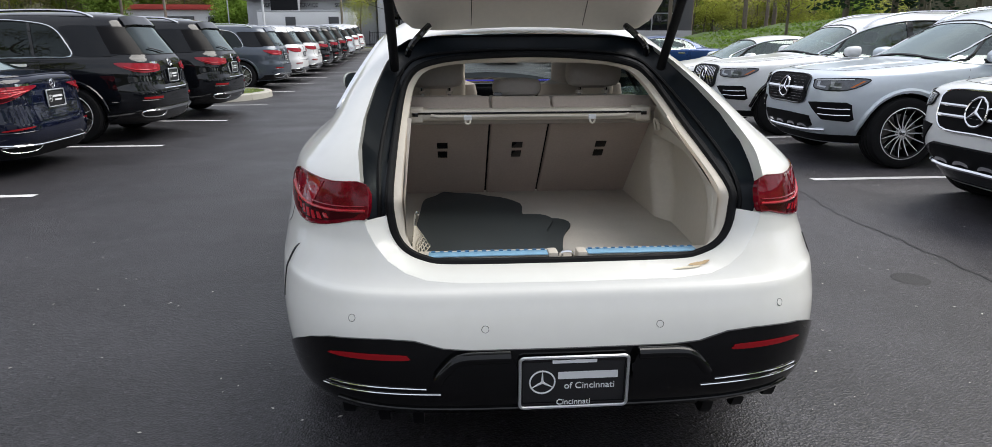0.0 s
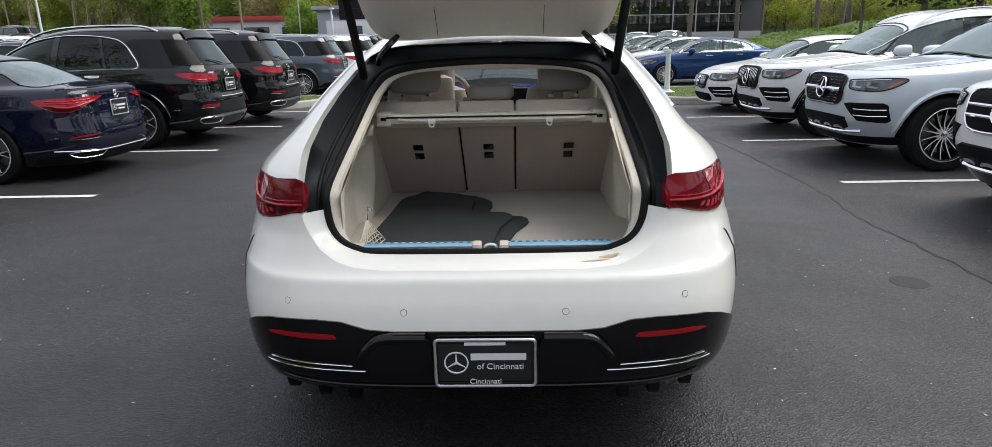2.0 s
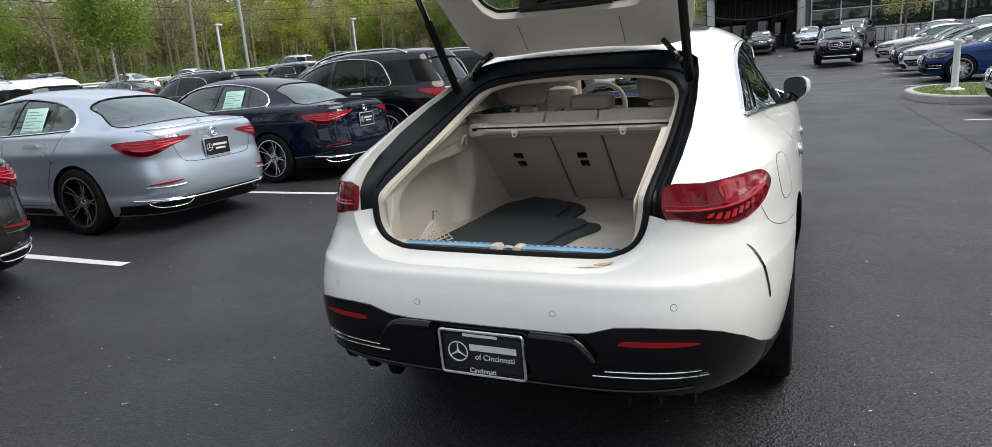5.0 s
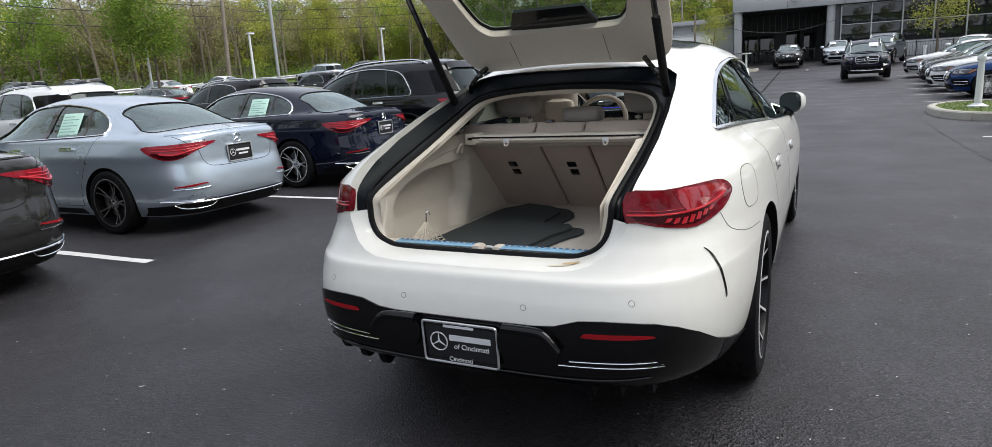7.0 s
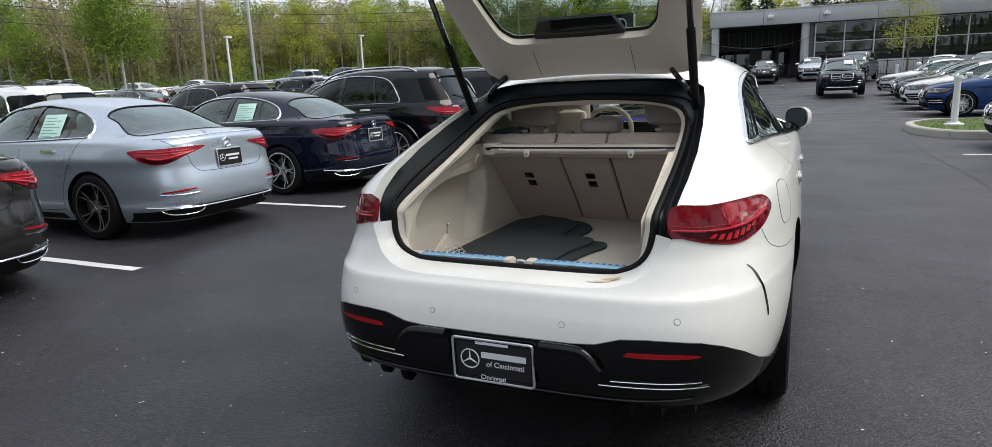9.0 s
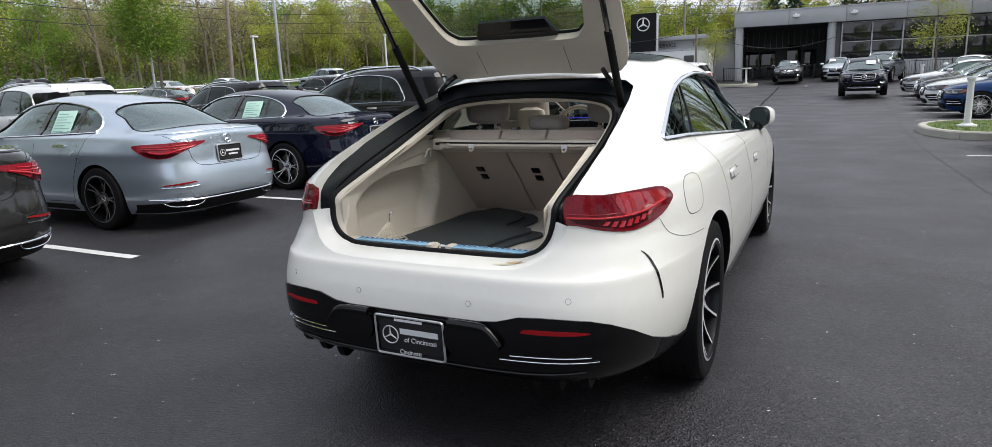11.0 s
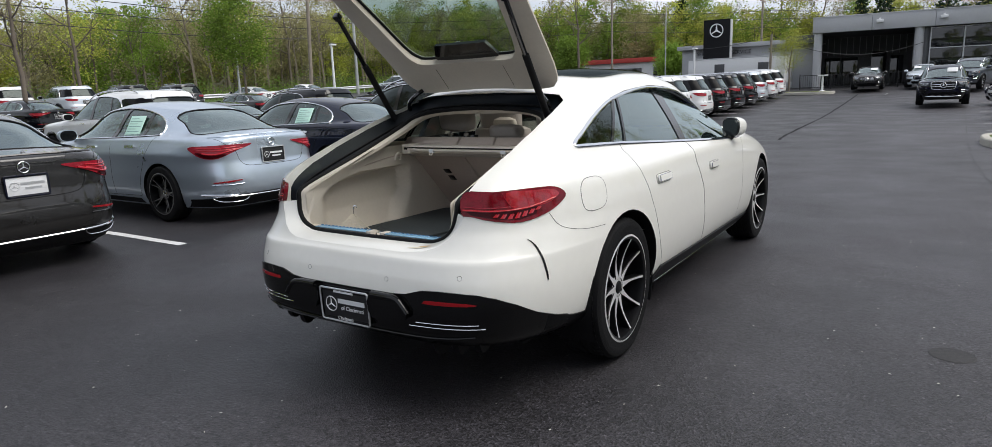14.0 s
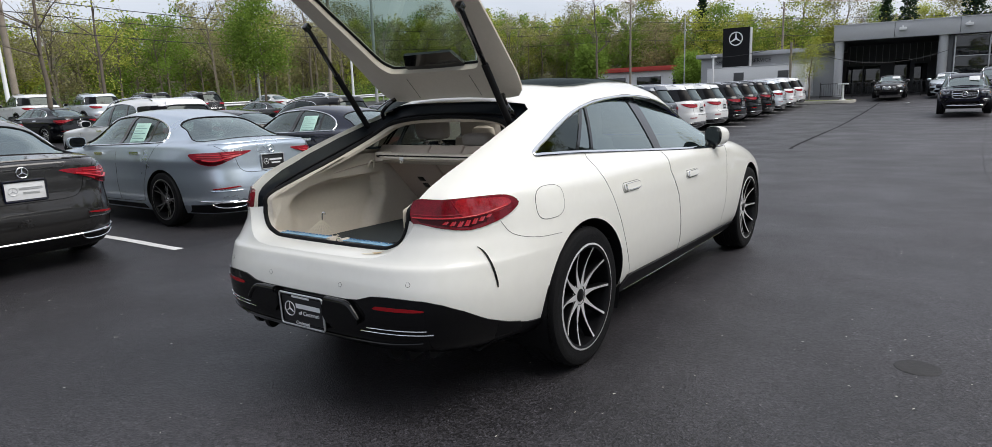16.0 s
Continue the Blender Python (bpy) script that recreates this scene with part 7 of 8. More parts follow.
island("kerb_island", [(4.73, 35.95), (4.93, 35.23), (5.76, 34.92), (7.71, 34.92), (9.87, 35.02), (9.97, 36.05), (9.87, 37.49), (7.71, 37.59), (5.76, 37.59), (4.93, 37.08)], "grassed island with kerb beside white car")


def bollard(x, y, h, flat=False):
    z0 = ground_z(x, y) + 0.13
    top = empty("bollard", pose(x, y, z0))
    tagged(top, "white metal bollard post on grass island", "bollard", "bollards")
    b = bmesh.new()
    lathe(b, [(0.0, 0.0), (0.19, 0.0), (0.19, 0.03), (0.12, 0.05), (0.10, 0.08)], 24, Matrix.Rotation(radians(-90), 4, "Y"))
    part("base", b, WHITE_METAL, top)
    b = bmesh.new()
    lathe(b, [(0.075, 0.04), (0.070, 0.1), (0.060, h - 0.12), (0.066, h - 0.1)], 20, Matrix.Rotation(radians(-90), 4, "Y"))
    part("post", b, WHITE_METAL, top)
    b = bmesh.new()
    if flat:
        box(b, (-0.30, -0.12, h - 0.08), (0.30, 0.12, h), 0.02)
    else:
        lathe(b, [(0.0, h), (0.078, h), (0.084, h - 0.02), (0.084, h - 0.07), (0.06, h - 0.11)], 20, Matrix.Rotation(radians(-90), 4, "Y"))
    part("cap", b, WHITE_METAL, top)
    return top


bollard(4.0, 15.25, 1.05)
bollard(-3.86, 46.35, 1.05, True)
bollard(5.15, 36.0, 1.1)
# ---- buildings ----
def panel(parent, name, lo, hi, m, bevel=0.01, label=""):
    return part(name, new_box(lo, hi, bevel), m, parent, label)


gz = ground_z(0, 54.5) - 0.15
show = empty("showroom_building", pose(-5.78, 54.6, gz, 0, 0, 6))
tagged(show, "low grey metal-clad showroom with columned canopy and dark glazing", "building")
TOPZ, BOTZ = 5.35, 4.25
for i in range(7):
    panel(show, "fascia_panel", (i * 3.914 + 0.012, 0, BOTZ), (i * 3.914 + 3.902, 0.3, TOPZ), GREYPANEL)
panel(show, "side_fascia", (0, 0.3, BOTZ), (0.3, 22, TOPZ), GREYPANEL)
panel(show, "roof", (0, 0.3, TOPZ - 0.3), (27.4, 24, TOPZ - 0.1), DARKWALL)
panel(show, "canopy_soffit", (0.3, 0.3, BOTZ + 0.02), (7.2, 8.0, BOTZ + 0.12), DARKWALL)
panel(show, "coping", (-0.03, -0.05, TOPZ), (27.4, 0.35, TOPZ + 0.06), FRAME_W)
for x in (0.42, 6.95):
    b = bmesh.new()
    lathe(b, [(0.30, 0.0), (0.30, BOTZ)], 24, Matrix.Rotation(radians(-90), 4, "Y"))
    c = part("column", b, GREYPANEL, show)
    c.matrix_basis = pose(x, 0.45, 0)
# walls under the canopy, their shade painted in as dark grey
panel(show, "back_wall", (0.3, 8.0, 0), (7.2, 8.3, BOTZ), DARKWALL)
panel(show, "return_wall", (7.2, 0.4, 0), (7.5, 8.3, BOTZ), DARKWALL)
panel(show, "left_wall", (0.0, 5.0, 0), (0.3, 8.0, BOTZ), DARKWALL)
for x0, x1, z1 in ((0.8, 2.0, 2.6), (2.1, 3.3, 2.6), (4.3, 5.4, 3.0), (5.7, 6.6, 2.6)):
    panel(show, "door_glazing", (x0, 7.93, 0.05), (x1, 7.99, z1), GLAZING)
for k in range(14):
    panel(show, "wall_rib", (0.5 + k * 0.48, 7.96, 2.8), (0.53 + k * 0.48, 8.0, BOTZ), GREYPANEL, 0.004)
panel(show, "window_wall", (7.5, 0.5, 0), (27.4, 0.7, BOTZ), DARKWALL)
for i in range(9):
    x0 = 7.65 + i * 2.0
    for z0, z1 in ((1.35, 2.72), (2.80, 4.12)):
        w_ = panel(show, "window", (x0, 0.40, z0), (x0 + 1.92, 0.46, z1), GLAZING, 0.004)
        for lo, hi in (((x0 - 0.04, 0.34, z0 - 0.04), (x0 + 0.04, 0.48, z1 + 0.04)), ((x0 - 0.04, 0.34, z1), (x0 + 1.96, 0.48, z1 + 0.06))):
            panel(w_, "mullion", lo, hi, FRAME_W, 0.004)
panel(show, "sill_wall", (7.5, 0.30, 0), (27.4, 0.5, 1.3), GREYPANEL)
panel(show, "end_wall", (27.1, 0.7, 0), (27.4, 22, TOPZ - 0.3), GREYPANEL)
for x in (4.4, 8.3):
    o = panel(show, "security_lamp", (x - 0.22, -0.3, TOPZ - 0.62), (x + 0.22, -0.02, TOPZ - 0.42), WHITE_METAL, 0.03)
    panel(o, "arm", (x - 0.05, -0.2, TOPZ - 0.42), (x + 0.05, 0.0, TOPZ - 0.3), WHITE_METAL, 0.01)

rail = empty("metal_railing", pose(-6.2, 52.7, ground_z(0, 52.5)))
tagged(rail, "black metal railing in front of the showroom", "railing")
for z in (0.12, 1.0):
    panel(rail, "rail_bar", (0, -0.02, z), (17, 0.02, z + 0.04), RAILING, 0.004)
for k in range(9):
    panel(rail, "post", (k * 2.1 - 0.03, -0.03, 0), (k * 2.1 + 0.03, 0.03, 1.12), RAILING, 0.004)
bar_me = None
for k in range(112):
    x = 0.08 + k * 0.15
    if bar_me is None:
        bar_me = panel(rail, "bar", (-0.008, -0.008, 0.14), (0.008, 0.008, 1.0), RAILING, 0.0)
        bar_me.matrix_basis = pose(x, 0, 0)
    else:
        o = new("bar", bar_me.data)
        o.parent = rail
        o.matrix_basis = pose(x, 0, 0)

sv = empty("service_building", pose(-17.0, 58.7, ground_z(-10, 57)))
tagged(sv, "low grey service building with three workshop doors", "building")
panel(sv, "wall", (0, 0, 0), (10.8, 10, 3.6), GREYPANEL)
panel(sv, "roof_edge", (-0.3, -0.6, 3.6), (11.2, 10, 3.95), GREYPANEL, 0.02)
panel(sv, "canopy", (9.0, -2.0, 3.5), (11.6, 0.5, 4.1), DARKWALL, 0.02)
for i in range(3):
    d = panel(sv, "workshop_door", (1.0 + i * 3.0, -0.06, 0), (3.3 + i * 3.0, -0.01, 2.9), FRAME_W, 0.006)
    for k in range(5):
        panel(d, "door_slat", (1.02 + i * 3.0, -0.09, 0.1 + k * 0.55), (3.28 + i * 3.0, -0.06, 0.58 + k * 0.55), WHITE_METAL, 0.006)
    text_part("sign_text", "SERVICE", 0.44, Matrix.Translation((2.15 + i * 3.0, -0.12, 3.2)) @ Matrix.Rotation(radians(90), 4, "X"), LETTER, sv, 0.01)
    panel(d, "bay_mark", (2.0 + i * 3.0, -0.11, 2.45), (2.3 + i * 3.0, -0.09, 2.75), RED_REFL if i == 0 else LETTER, 0.004)

tr = empty("box_trailer", pose(-15.0, 54.0, ground_z(-12, 52.5), 0, 0, -4))
tagged(tr, "white box trailer parked before the service building", "trailer")
panel(tr, "box", (0, 0, 0.6), (7.6, 2.3, 2.6), WHITE_METAL, 0.05)
panel(tr, "roof_cap", (-0.02, -0.02, 2.6), (7.62, 2.32, 2.68), FRAME_W, 0.02)
for x in (2.2, 5.6):
    panel(tr, "vent", (x, -0.03, 1.5), (x + 0.8, 0.0, 2.2), DARKWALL, 0.01)
for x in (2.6, 3.5):
    b = bmesh.new()
    lathe(b, [(0.0, -0.1), (0.33, -0.1), (0.36, -0.07), (0.36, 0.07), (0.33, 0.1), (0.0, 0.1)], 20, Matrix.Rotation(radians(90), 4, "Z"))
    o = part("trailer_wheel", b, TYRE, tr)
    o.matrix_basis = pose(x, 0.2, 0.37)
panel(tr, "chassis", (-0.8, 1.0, 0.45), (7.4, 1.3, 0.6), RAILING)

tower = empty("sign_tower", pose(-14.4, 56.1, ground_z(-13, 54)))
tagged(tower, "tall black sign tower with silver ring emblem", "sign")
panel(tower, "slab", (0, 0, 0), (2.15, 0.7, 5.9), BLACKSIGN, 0.02)
panel(tower, "edge", (2.15, 0.05, 0), (2.22, 0.65, 5.85), GREYPANEL, 0.01)
b = bmesh.new()
tube(b, [(1.07 + 0.52 * math.cos(a), -0.03, 5.0 + 0.52 * math.sin(a)) for a in np.linspace(0, 2 * math.pi, 33)[:-1]], 0.05, 6, True)
for a in (90, 210, 330):
    tube(b, [(1.07, -0.03, 5.0), (1.07 + 0.5 * math.cos(radians(a)), -0.03, 5.0 + 0.5 * math.sin(radians(a)))], [0.09, 0.03], 6)
part("emblem", b, SILVERSIGN, tower, "silver ring emblem with three arms")

shop = empty("roadside_shop", pose(-38, 80, ground_z(-30, 80), 0, 0, 4))
tagged(shop, "distant low white shop with red roof band", "building")
panel(shop, "wall", (0, 0, 0), (15, 8, 2.7), WHITE_METAL)
panel(shop, "roof_band", (-0.3, -0.6, 2.7), (12.5, 8, 3.25), REDMAT, 0.02)
for k in range(3):
    panel(shop, "window", (1.0 + k * 4.7, -0.05, 0.5), (4.2 + k * 4.7, 0.0, 2.0), GLAZING)
# ---- trees and woods ----
def grow(b, rnd, p, d, length, r, depth, tips, spread=0.5, n=6):
    """A limb that bends, tapers and forks; its ends are kept for the leaves."""
    pts, rs = [Vector(p)], [r]
    cur = Vector(d).normalized()
    steps = 4
    for i in range(steps):
        cur = (cur + Vector((rnd.uniform(-1, 1), rnd.uniform(-1, 1), rnd.uniform(-0.3, 0.6))) * 0.14).normalized()
        pts.append(pts[-1] + cur * length / steps)
        rs.append(r * (1 - 0.42 * (i + 1) / steps))
    tube(b, pts, rs, n)
    if depth == 0:
        tips.append(pts[-1])
        tips.append(pts[-2])
        return
    k = rnd.choice((2, 3, 3))
    for i in range(k):
        side = Vector((rnd.uniform(-1, 1), rnd.uniform(-1, 1), rnd.uniform(-0.1, 0.5))).normalized()
        grow(b, rnd, pts[-1 - (i % 2)], cur * (1 - spread) + side * spread + Vector((0, 0, 0.12)), length * rnd.uniform(0.6, 0.8), rs[-1] * rnd.uniform(0.6, 0.8), depth - 1, tips, spread, max(4, n - 1))


def leaves(rnd, tips, per, reach, size, droop=0.0):
    vs, fs = [], []
    for t in tips:
        for _ in range(per):
            o = Vector((rnd.gauss(0, 1), rnd.gauss(0, 1), rnd.gauss(0, 0.8))) * reach * 0.5
            c = t + o
            s = size * rnd.uniform(0.6, 1.4)
            u = Vector((rnd.uniform(-1, 1), rnd.uniform(-1, 1), rnd.uniform(-0.6, 0.6))).normalized()
            w = u.cross(Vector((rnd.uniform(-1, 1), rnd.uniform(-1, 1), rnd.uniform(-1, 1)))).normalized()
            i = len(vs)
            vs += [c - u * s, c + w * s * 0.55, c + u * s, c - w * s * 0.5]
            fs.append((i, i + 1, i + 2, i + 3))
    return vs, fs


def quads(name, vs, fs, m, parent=None):
    me = bpy.data.meshes.new(name)
    me.from_pydata([tuple(v) for v in vs], [], fs)
    me.materials.append(m)
    ob = new(name, me)
    if parent is not None:
        ob.parent = parent
    return ob


def make_tree(name, seed, h, leaf, per, reach, size, depth=3, trunk=0.16, label="", spread=0.5, clear=0.35):
    rnd = random.Random(seed)
    t = empty(name)
    tagged(t, label, "tree")
    b, tips = bmesh.new(), []
    pts = [Vector((0, 0, -0.3))]
    for i in range(6):
        pts.append(Vector((rnd.uniform(-0.03, 0.03) * h * i / 6, rnd.uniform(-0.03, 0.03) * h * i / 6, h * 0.72 * (i + 1) / 6)))
    rs = [trunk * (1.15 - 0.13 * i) for i in range(7)]
    tube(b, pts, rs, 8)
    for i in range(2, 7):
        if pts[i].z < h * clear:
            continue
        for _ in range(rnd.choice((2, 3))):
            a = rnd.uniform(0, 6.28)
            grow(b, rnd, pts[i], (math.cos(a), math.sin(a), rnd.uniform(0.3, 0.9)), h * rnd.uniform(0.13, 0.2), rs[i] * 0.5, depth - 2, tips, spread, 5)
    grow(b, rnd, pts[-1], (0, 0, 1), h * 0.16, rs[-1], depth - 1, tips, spread, 6)
    part("trunk", b, BARK, t, angle=70)
    if per:
        vs, fs = leaves(rnd, tips, per, reach, size)
        quads("crown", vs, fs, leaf, t)
    return t


kinds = [
    make_tree("broadleaf_tree", 1, 11.5, LEAF_FRESH, 80, 1.25, 0.11, 3, 0.17, "tall broadleaf tree in fresh spring leaf at the wood edge"),
    make_tree("broadleaf_tree", 2, 12.5, LEAF_LIME, 72, 1.3, 0.11, 3, 0.19, "tall broadleaf tree with yellow-green spring leaf"),
    make_tree("broadleaf_tree", 3, 12.0, LEAF_OLIVE, 26, 1.2, 0.10, 4, 0.18, "tall tree just budding, twigs still showing"),
    make_tree("broadleaf_tree", 4, 10.0, LEAF_FRESH, 95, 1.2, 0.11, 3, 0.15, "full young tree in fresh green leaf", clear=0.15),
    make_tree("broadleaf_tree", 5, 13.0, LEAF_OLIVE, 10, 1.2, 0.10, 4, 0.18, "tall nearly bare spring tree with fine branches"),
    make_tree("broadleaf_tree", 6, 9.5, LEAF_LIME, 85, 1.2, 0.11, 3, 0.15, "spreading tree with yellow-green spring leaf", clear=0.2),
]
rnd = random.Random(11)
spots = []
for k in range(24):
    y = -22 + k * 4.6
    spots.append((-57 - rnd.uniform(0, 9) - (4 if k % 2 else 0), y + rnd.uniform(-1, 1)))
for k in range(24):
    x = -66 + k * 5.0
    spots.append((x + rnd.uniform(-1.2, 1.2), 92 + rnd.uniform(0, 14)))
used = set()
for i, (x, y) in enumerate(spots):
    k = rnd.choice((0, 2, 2, 4, 4, 4, 4, 5) if x < -52 else (0, 1, 1, 5, 5, 2, 3))
    m = pose(x, y, ground_z(x, y) - 0.05, 0, 0, rnd.uniform(0, 360)) @ Matrix.Diagonal((1, 1, 1, 1))
    if k not in used:
        used.add(k)
        kinds[k].matrix_basis = m
        t = kinds[k]
    else:
        t = copy_thing(kinds[k], m)
    s = rnd.uniform(0.60, 0.82) * (1.25 if y > 42 else 1.0) if x < -52 else rnd.uniform(0.85, 1.05)
    t.scale = (s, s, s * rnd.uniform(0.95, 1.1))
for k in range(6):
    if k not in used:
        kinds[k].matrix_basis = pose(-70 - k, 60 + k * 3, ground_z(-70, 60))
# a wall round the lot with the wood's inner shade in its colour; then undergrowth
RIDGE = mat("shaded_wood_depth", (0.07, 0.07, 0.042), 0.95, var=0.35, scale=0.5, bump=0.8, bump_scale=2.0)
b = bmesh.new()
# the ring also closes the unseen sides, added there to darken reflections
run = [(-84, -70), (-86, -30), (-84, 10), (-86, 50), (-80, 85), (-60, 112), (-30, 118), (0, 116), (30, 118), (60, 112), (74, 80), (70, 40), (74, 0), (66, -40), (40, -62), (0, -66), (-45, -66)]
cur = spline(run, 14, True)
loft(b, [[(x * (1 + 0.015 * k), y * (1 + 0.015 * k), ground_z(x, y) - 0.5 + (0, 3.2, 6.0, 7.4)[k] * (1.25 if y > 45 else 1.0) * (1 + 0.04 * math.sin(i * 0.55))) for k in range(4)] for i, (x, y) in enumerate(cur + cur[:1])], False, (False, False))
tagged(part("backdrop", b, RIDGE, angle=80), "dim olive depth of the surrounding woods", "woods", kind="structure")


def leaf_quads(rs, centres, radius, per, size):
    """Corners of small leaf faces gathered in clumps round the centres."""
    c = np.repeat(centres, per, axis=0)
    n = len(c)
    p = c + rs.normal(size=(n, 3)) * np.repeat(radius, per)[:, None] * (0.5, 0.5, 0.4)
    u = rs.uniform(-1, 1, (n, 3)) * (1, 1, 0.7)
    u /= np.linalg.norm(u, axis=1)[:, None] + 1e-6
    w = np.cross(u, rs.uniform(-1, 1, (n, 3)))
    w /= np.linalg.norm(w, axis=1)[:, None] + 1e-6
    s_ = (size * rs.uniform(0.6, 1.4, n))[:, None]
    return np.stack([p - u * s_, p + w * s_ * 0.6, p + u * s_, p - w * s_ * 0.55], axis=1)


def face_cloud(name, q, m):
    """One mesh of loose four-cornered faces."""
    me = bpy.data.meshes.new(name)
    n = len(q)
    me.vertices.add(n * 4)
    me.vertices.foreach_set("co", q.astype(np.float32).ravel())
    me.loops.add(n * 4)
    me.loops.foreach_set("vertex_index", np.arange(n * 4, dtype=np.int32))
    me.polygons.add(n)
    me.polygons.foreach_set("loop_start", np.arange(0, n * 4, 4, dtype=np.int32))
    me.update(calc_edges=True)
    me.materials.append(m)
    return new(name, me)


rs_ = np.random.RandomState(71)
crowns = []
for depth_, x_ in enumerate((-58.0, -63.5, -70.0, -77.0)):
    for y_ in np.arange(-30, 104, 3.3):
        crowns.append((x_ + rs_.uniform(-2.2, 2.2), y_ + rs_.uniform(-1.4, 1.4), 0, depth_))
for depth_, y_ in enumerate((92.0, 97.0, 103.0)):
    for x_ in np.arange(-72, 62, 3.6):
        crowns.append((x_ + rs_.uniform(-1.5, 1.5), y_ + rs_.uniform(-2, 2), 1, depth_))
clouds = {"tan": [], "lime": [], "fresh": []}
sticks = []


def stick(a, b_, r0, r1):
    """Three flat sides of a thin tapered branch."""
    a, b_ = np.array(a, float), np.array(b_, float)
    d = b_ - a
    u = np.cross(d, (0.31, 0.87, 0.11))
    u /= np.linalg.norm(u) + 1e-9
    w = np.cross(d, u)
    w /= np.linalg.norm(w) + 1e-9
    ring = [u * math.cos(t) + w * math.sin(t) for t in (0, 2.094, 4.189)]
    for i in range(3):
        e, g = ring[i], ring[(i + 1) % 3]
        sticks.append((a + e * r0, a + g * r0, b_ + g * r1, b_ + e * r1))


for cx, cy, far_, depth_ in crowns:
    gz_ = ground_z(cx, cy)
    if far_:
        top_z = 9.6 + 0.125 * max(0.0, -cx - 4) + min(depth_, 1) * 0.8 + rs_.uniform(-1.6, 1.0)
        kind_ = rs_.choice(["lime", "fresh", "tan"], p=(0.52, 0.33, 0.15))
        full = rs_.uniform(0.75, 1.2)
    else:
        top_z = (9.7 if cy < 28 else 9.7 + min(1.0, (cy - 28) / 10) * 2.3 + max(0.0, cy - 50) * 0.09) + min(depth_, 1) * 0.6 + rs_.uniform(-1.1, 0.7)
        kind_ = rs_.choice(["tan", "lime", "fresh"], p=(0.5, 0.3, 0.2))
        full = ({"tan": 0.5, "lime": 0.62, "fresh": 0.85}[kind_] if depth_ == 0 else 0.85) * rs_.uniform(0.7, 1.25)
    h = top_z - gz_
    low = rs_.uniform(0.12, 0.4) if not far_ and depth_ == 0 else rs_.uniform(0.0, 0.2)
    rad = rs_.uniform(1.9, 3.0) * (1.25 if far_ else 1.0)
    # trunk and limbs
    r0 = rs_.uniform(0.08, 0.17)
    lean_ = rs_.uniform(-0.9, 0.9, 2)
    foot = np.array((cx, cy, gz_ - 0.2))
    knee = foot + np.array((lean_[0] * 0.45, lean_[1] * 0.45, h * 0.5))
    peak = foot + np.array((lean_[0], lean_[1], h * 0.93))
    stick(foot, knee, r0, r0 * 0.72)
    stick(knee, peak, r0 * 0.72, 0.02)
    for k in range(9 if not far_ else 5):
        f_ = rs_.uniform(0.28, 0.9)
        p0 = foot + (knee - foot) * min(1, f_ * 2) + (peak - knee) * max(0.0, f_ * 2 - 1)
        a_ = rs_.uniform(0, 6.283)
        p1 = p0 + np.array((math.cos(a_) * rad * 0.7, math.sin(a_) * rad * 0.7, rs_.uniform(0.5, 1.1) * rad)) * (1.15 - f_ * 0.6)
        stick(p0, p1, r0 * 0.34, 0.014)
        for _ in range(7):
            q0 = p0 + (p1 - p0) * rs_.uniform(0.35, 0.9)
            q1 = q0 + rs_.uniform(-1, 1, 3) * (0.9, 0.9, 0.4) + (0, 0, 0.7)
            stick(q0, q1, 0.015, 0.006)
    nc = int((40 if not far_ else 46) * full)
    d = rs_.normal(size=(nc, 3))
    d /= np.linalg.norm(d, axis=1)[:, None]
    shell = rs_.uniform(0.45, 1.0, nc)[:, None]
    mid = np.array((cx + lean_[0] * 0.6, cy + lean_[1] * 0.6, gz_ + h * (low + 1) / 2))
    cen = mid + d * shell * (rad, rad, h * (1 - low) / 2)
    clouds[kind_].append(leaf_quads(rs_, cen, rs_.uniform(0.6, 1.35, nc), (60, 70, 60, 60)[depth_], ((0.085, 0.125, 0.18, 0.2), (0.115, 0.16, 0.22))[far_][depth_]))
for name, key, m_, lab in (("woods", "tan", LEAF_OLIVE, "budding olive-brown crowns deep in the spring woodland"), ("lime_woods", "lime", LEAF_LIME, "yellow-green crowns of the spring woodland"), ("green_woods", "fresh", LEAF_FRESH, "fresh green crowns of the spring woodland")):
    tagged(face_cloud(name, np.concatenate(clouds[key]), m_), lab, "woods", kind="stuff")
tagged(face_cloud("wood_branches", np.array(sticks), BARK), "slender bare trunks and branches inside the wood", "branches", kind="stuff")
cen = []
for _ in range(1500):
    if rs_.uniform() < 0.55:
        x, y = -52.5 - abs(rs_.normal(0, 4.0)), rs_.uniform(-40, 90)
    else:
        x, y = rs_.uniform(-60, 60), 90 + abs(rs_.normal(0, 4.0))
    cen.append((x, y, ground_z(x, y) + 0.15 + abs(rs_.normal(0, 0.9)) * (0.8 + 0.7 * math.sin(x * 0.7) * math.sin(y * 0.45))))
cen = np.array(cen)
tagged(face_cloud("undergrowth", leaf_quads(rs_, cen, rs_.uniform(0.6, 1.3, len(cen)), 55, 0.07), LEAF_SHRUB), "green undergrowth along the wood edge", "shrubs", kind="stuff")
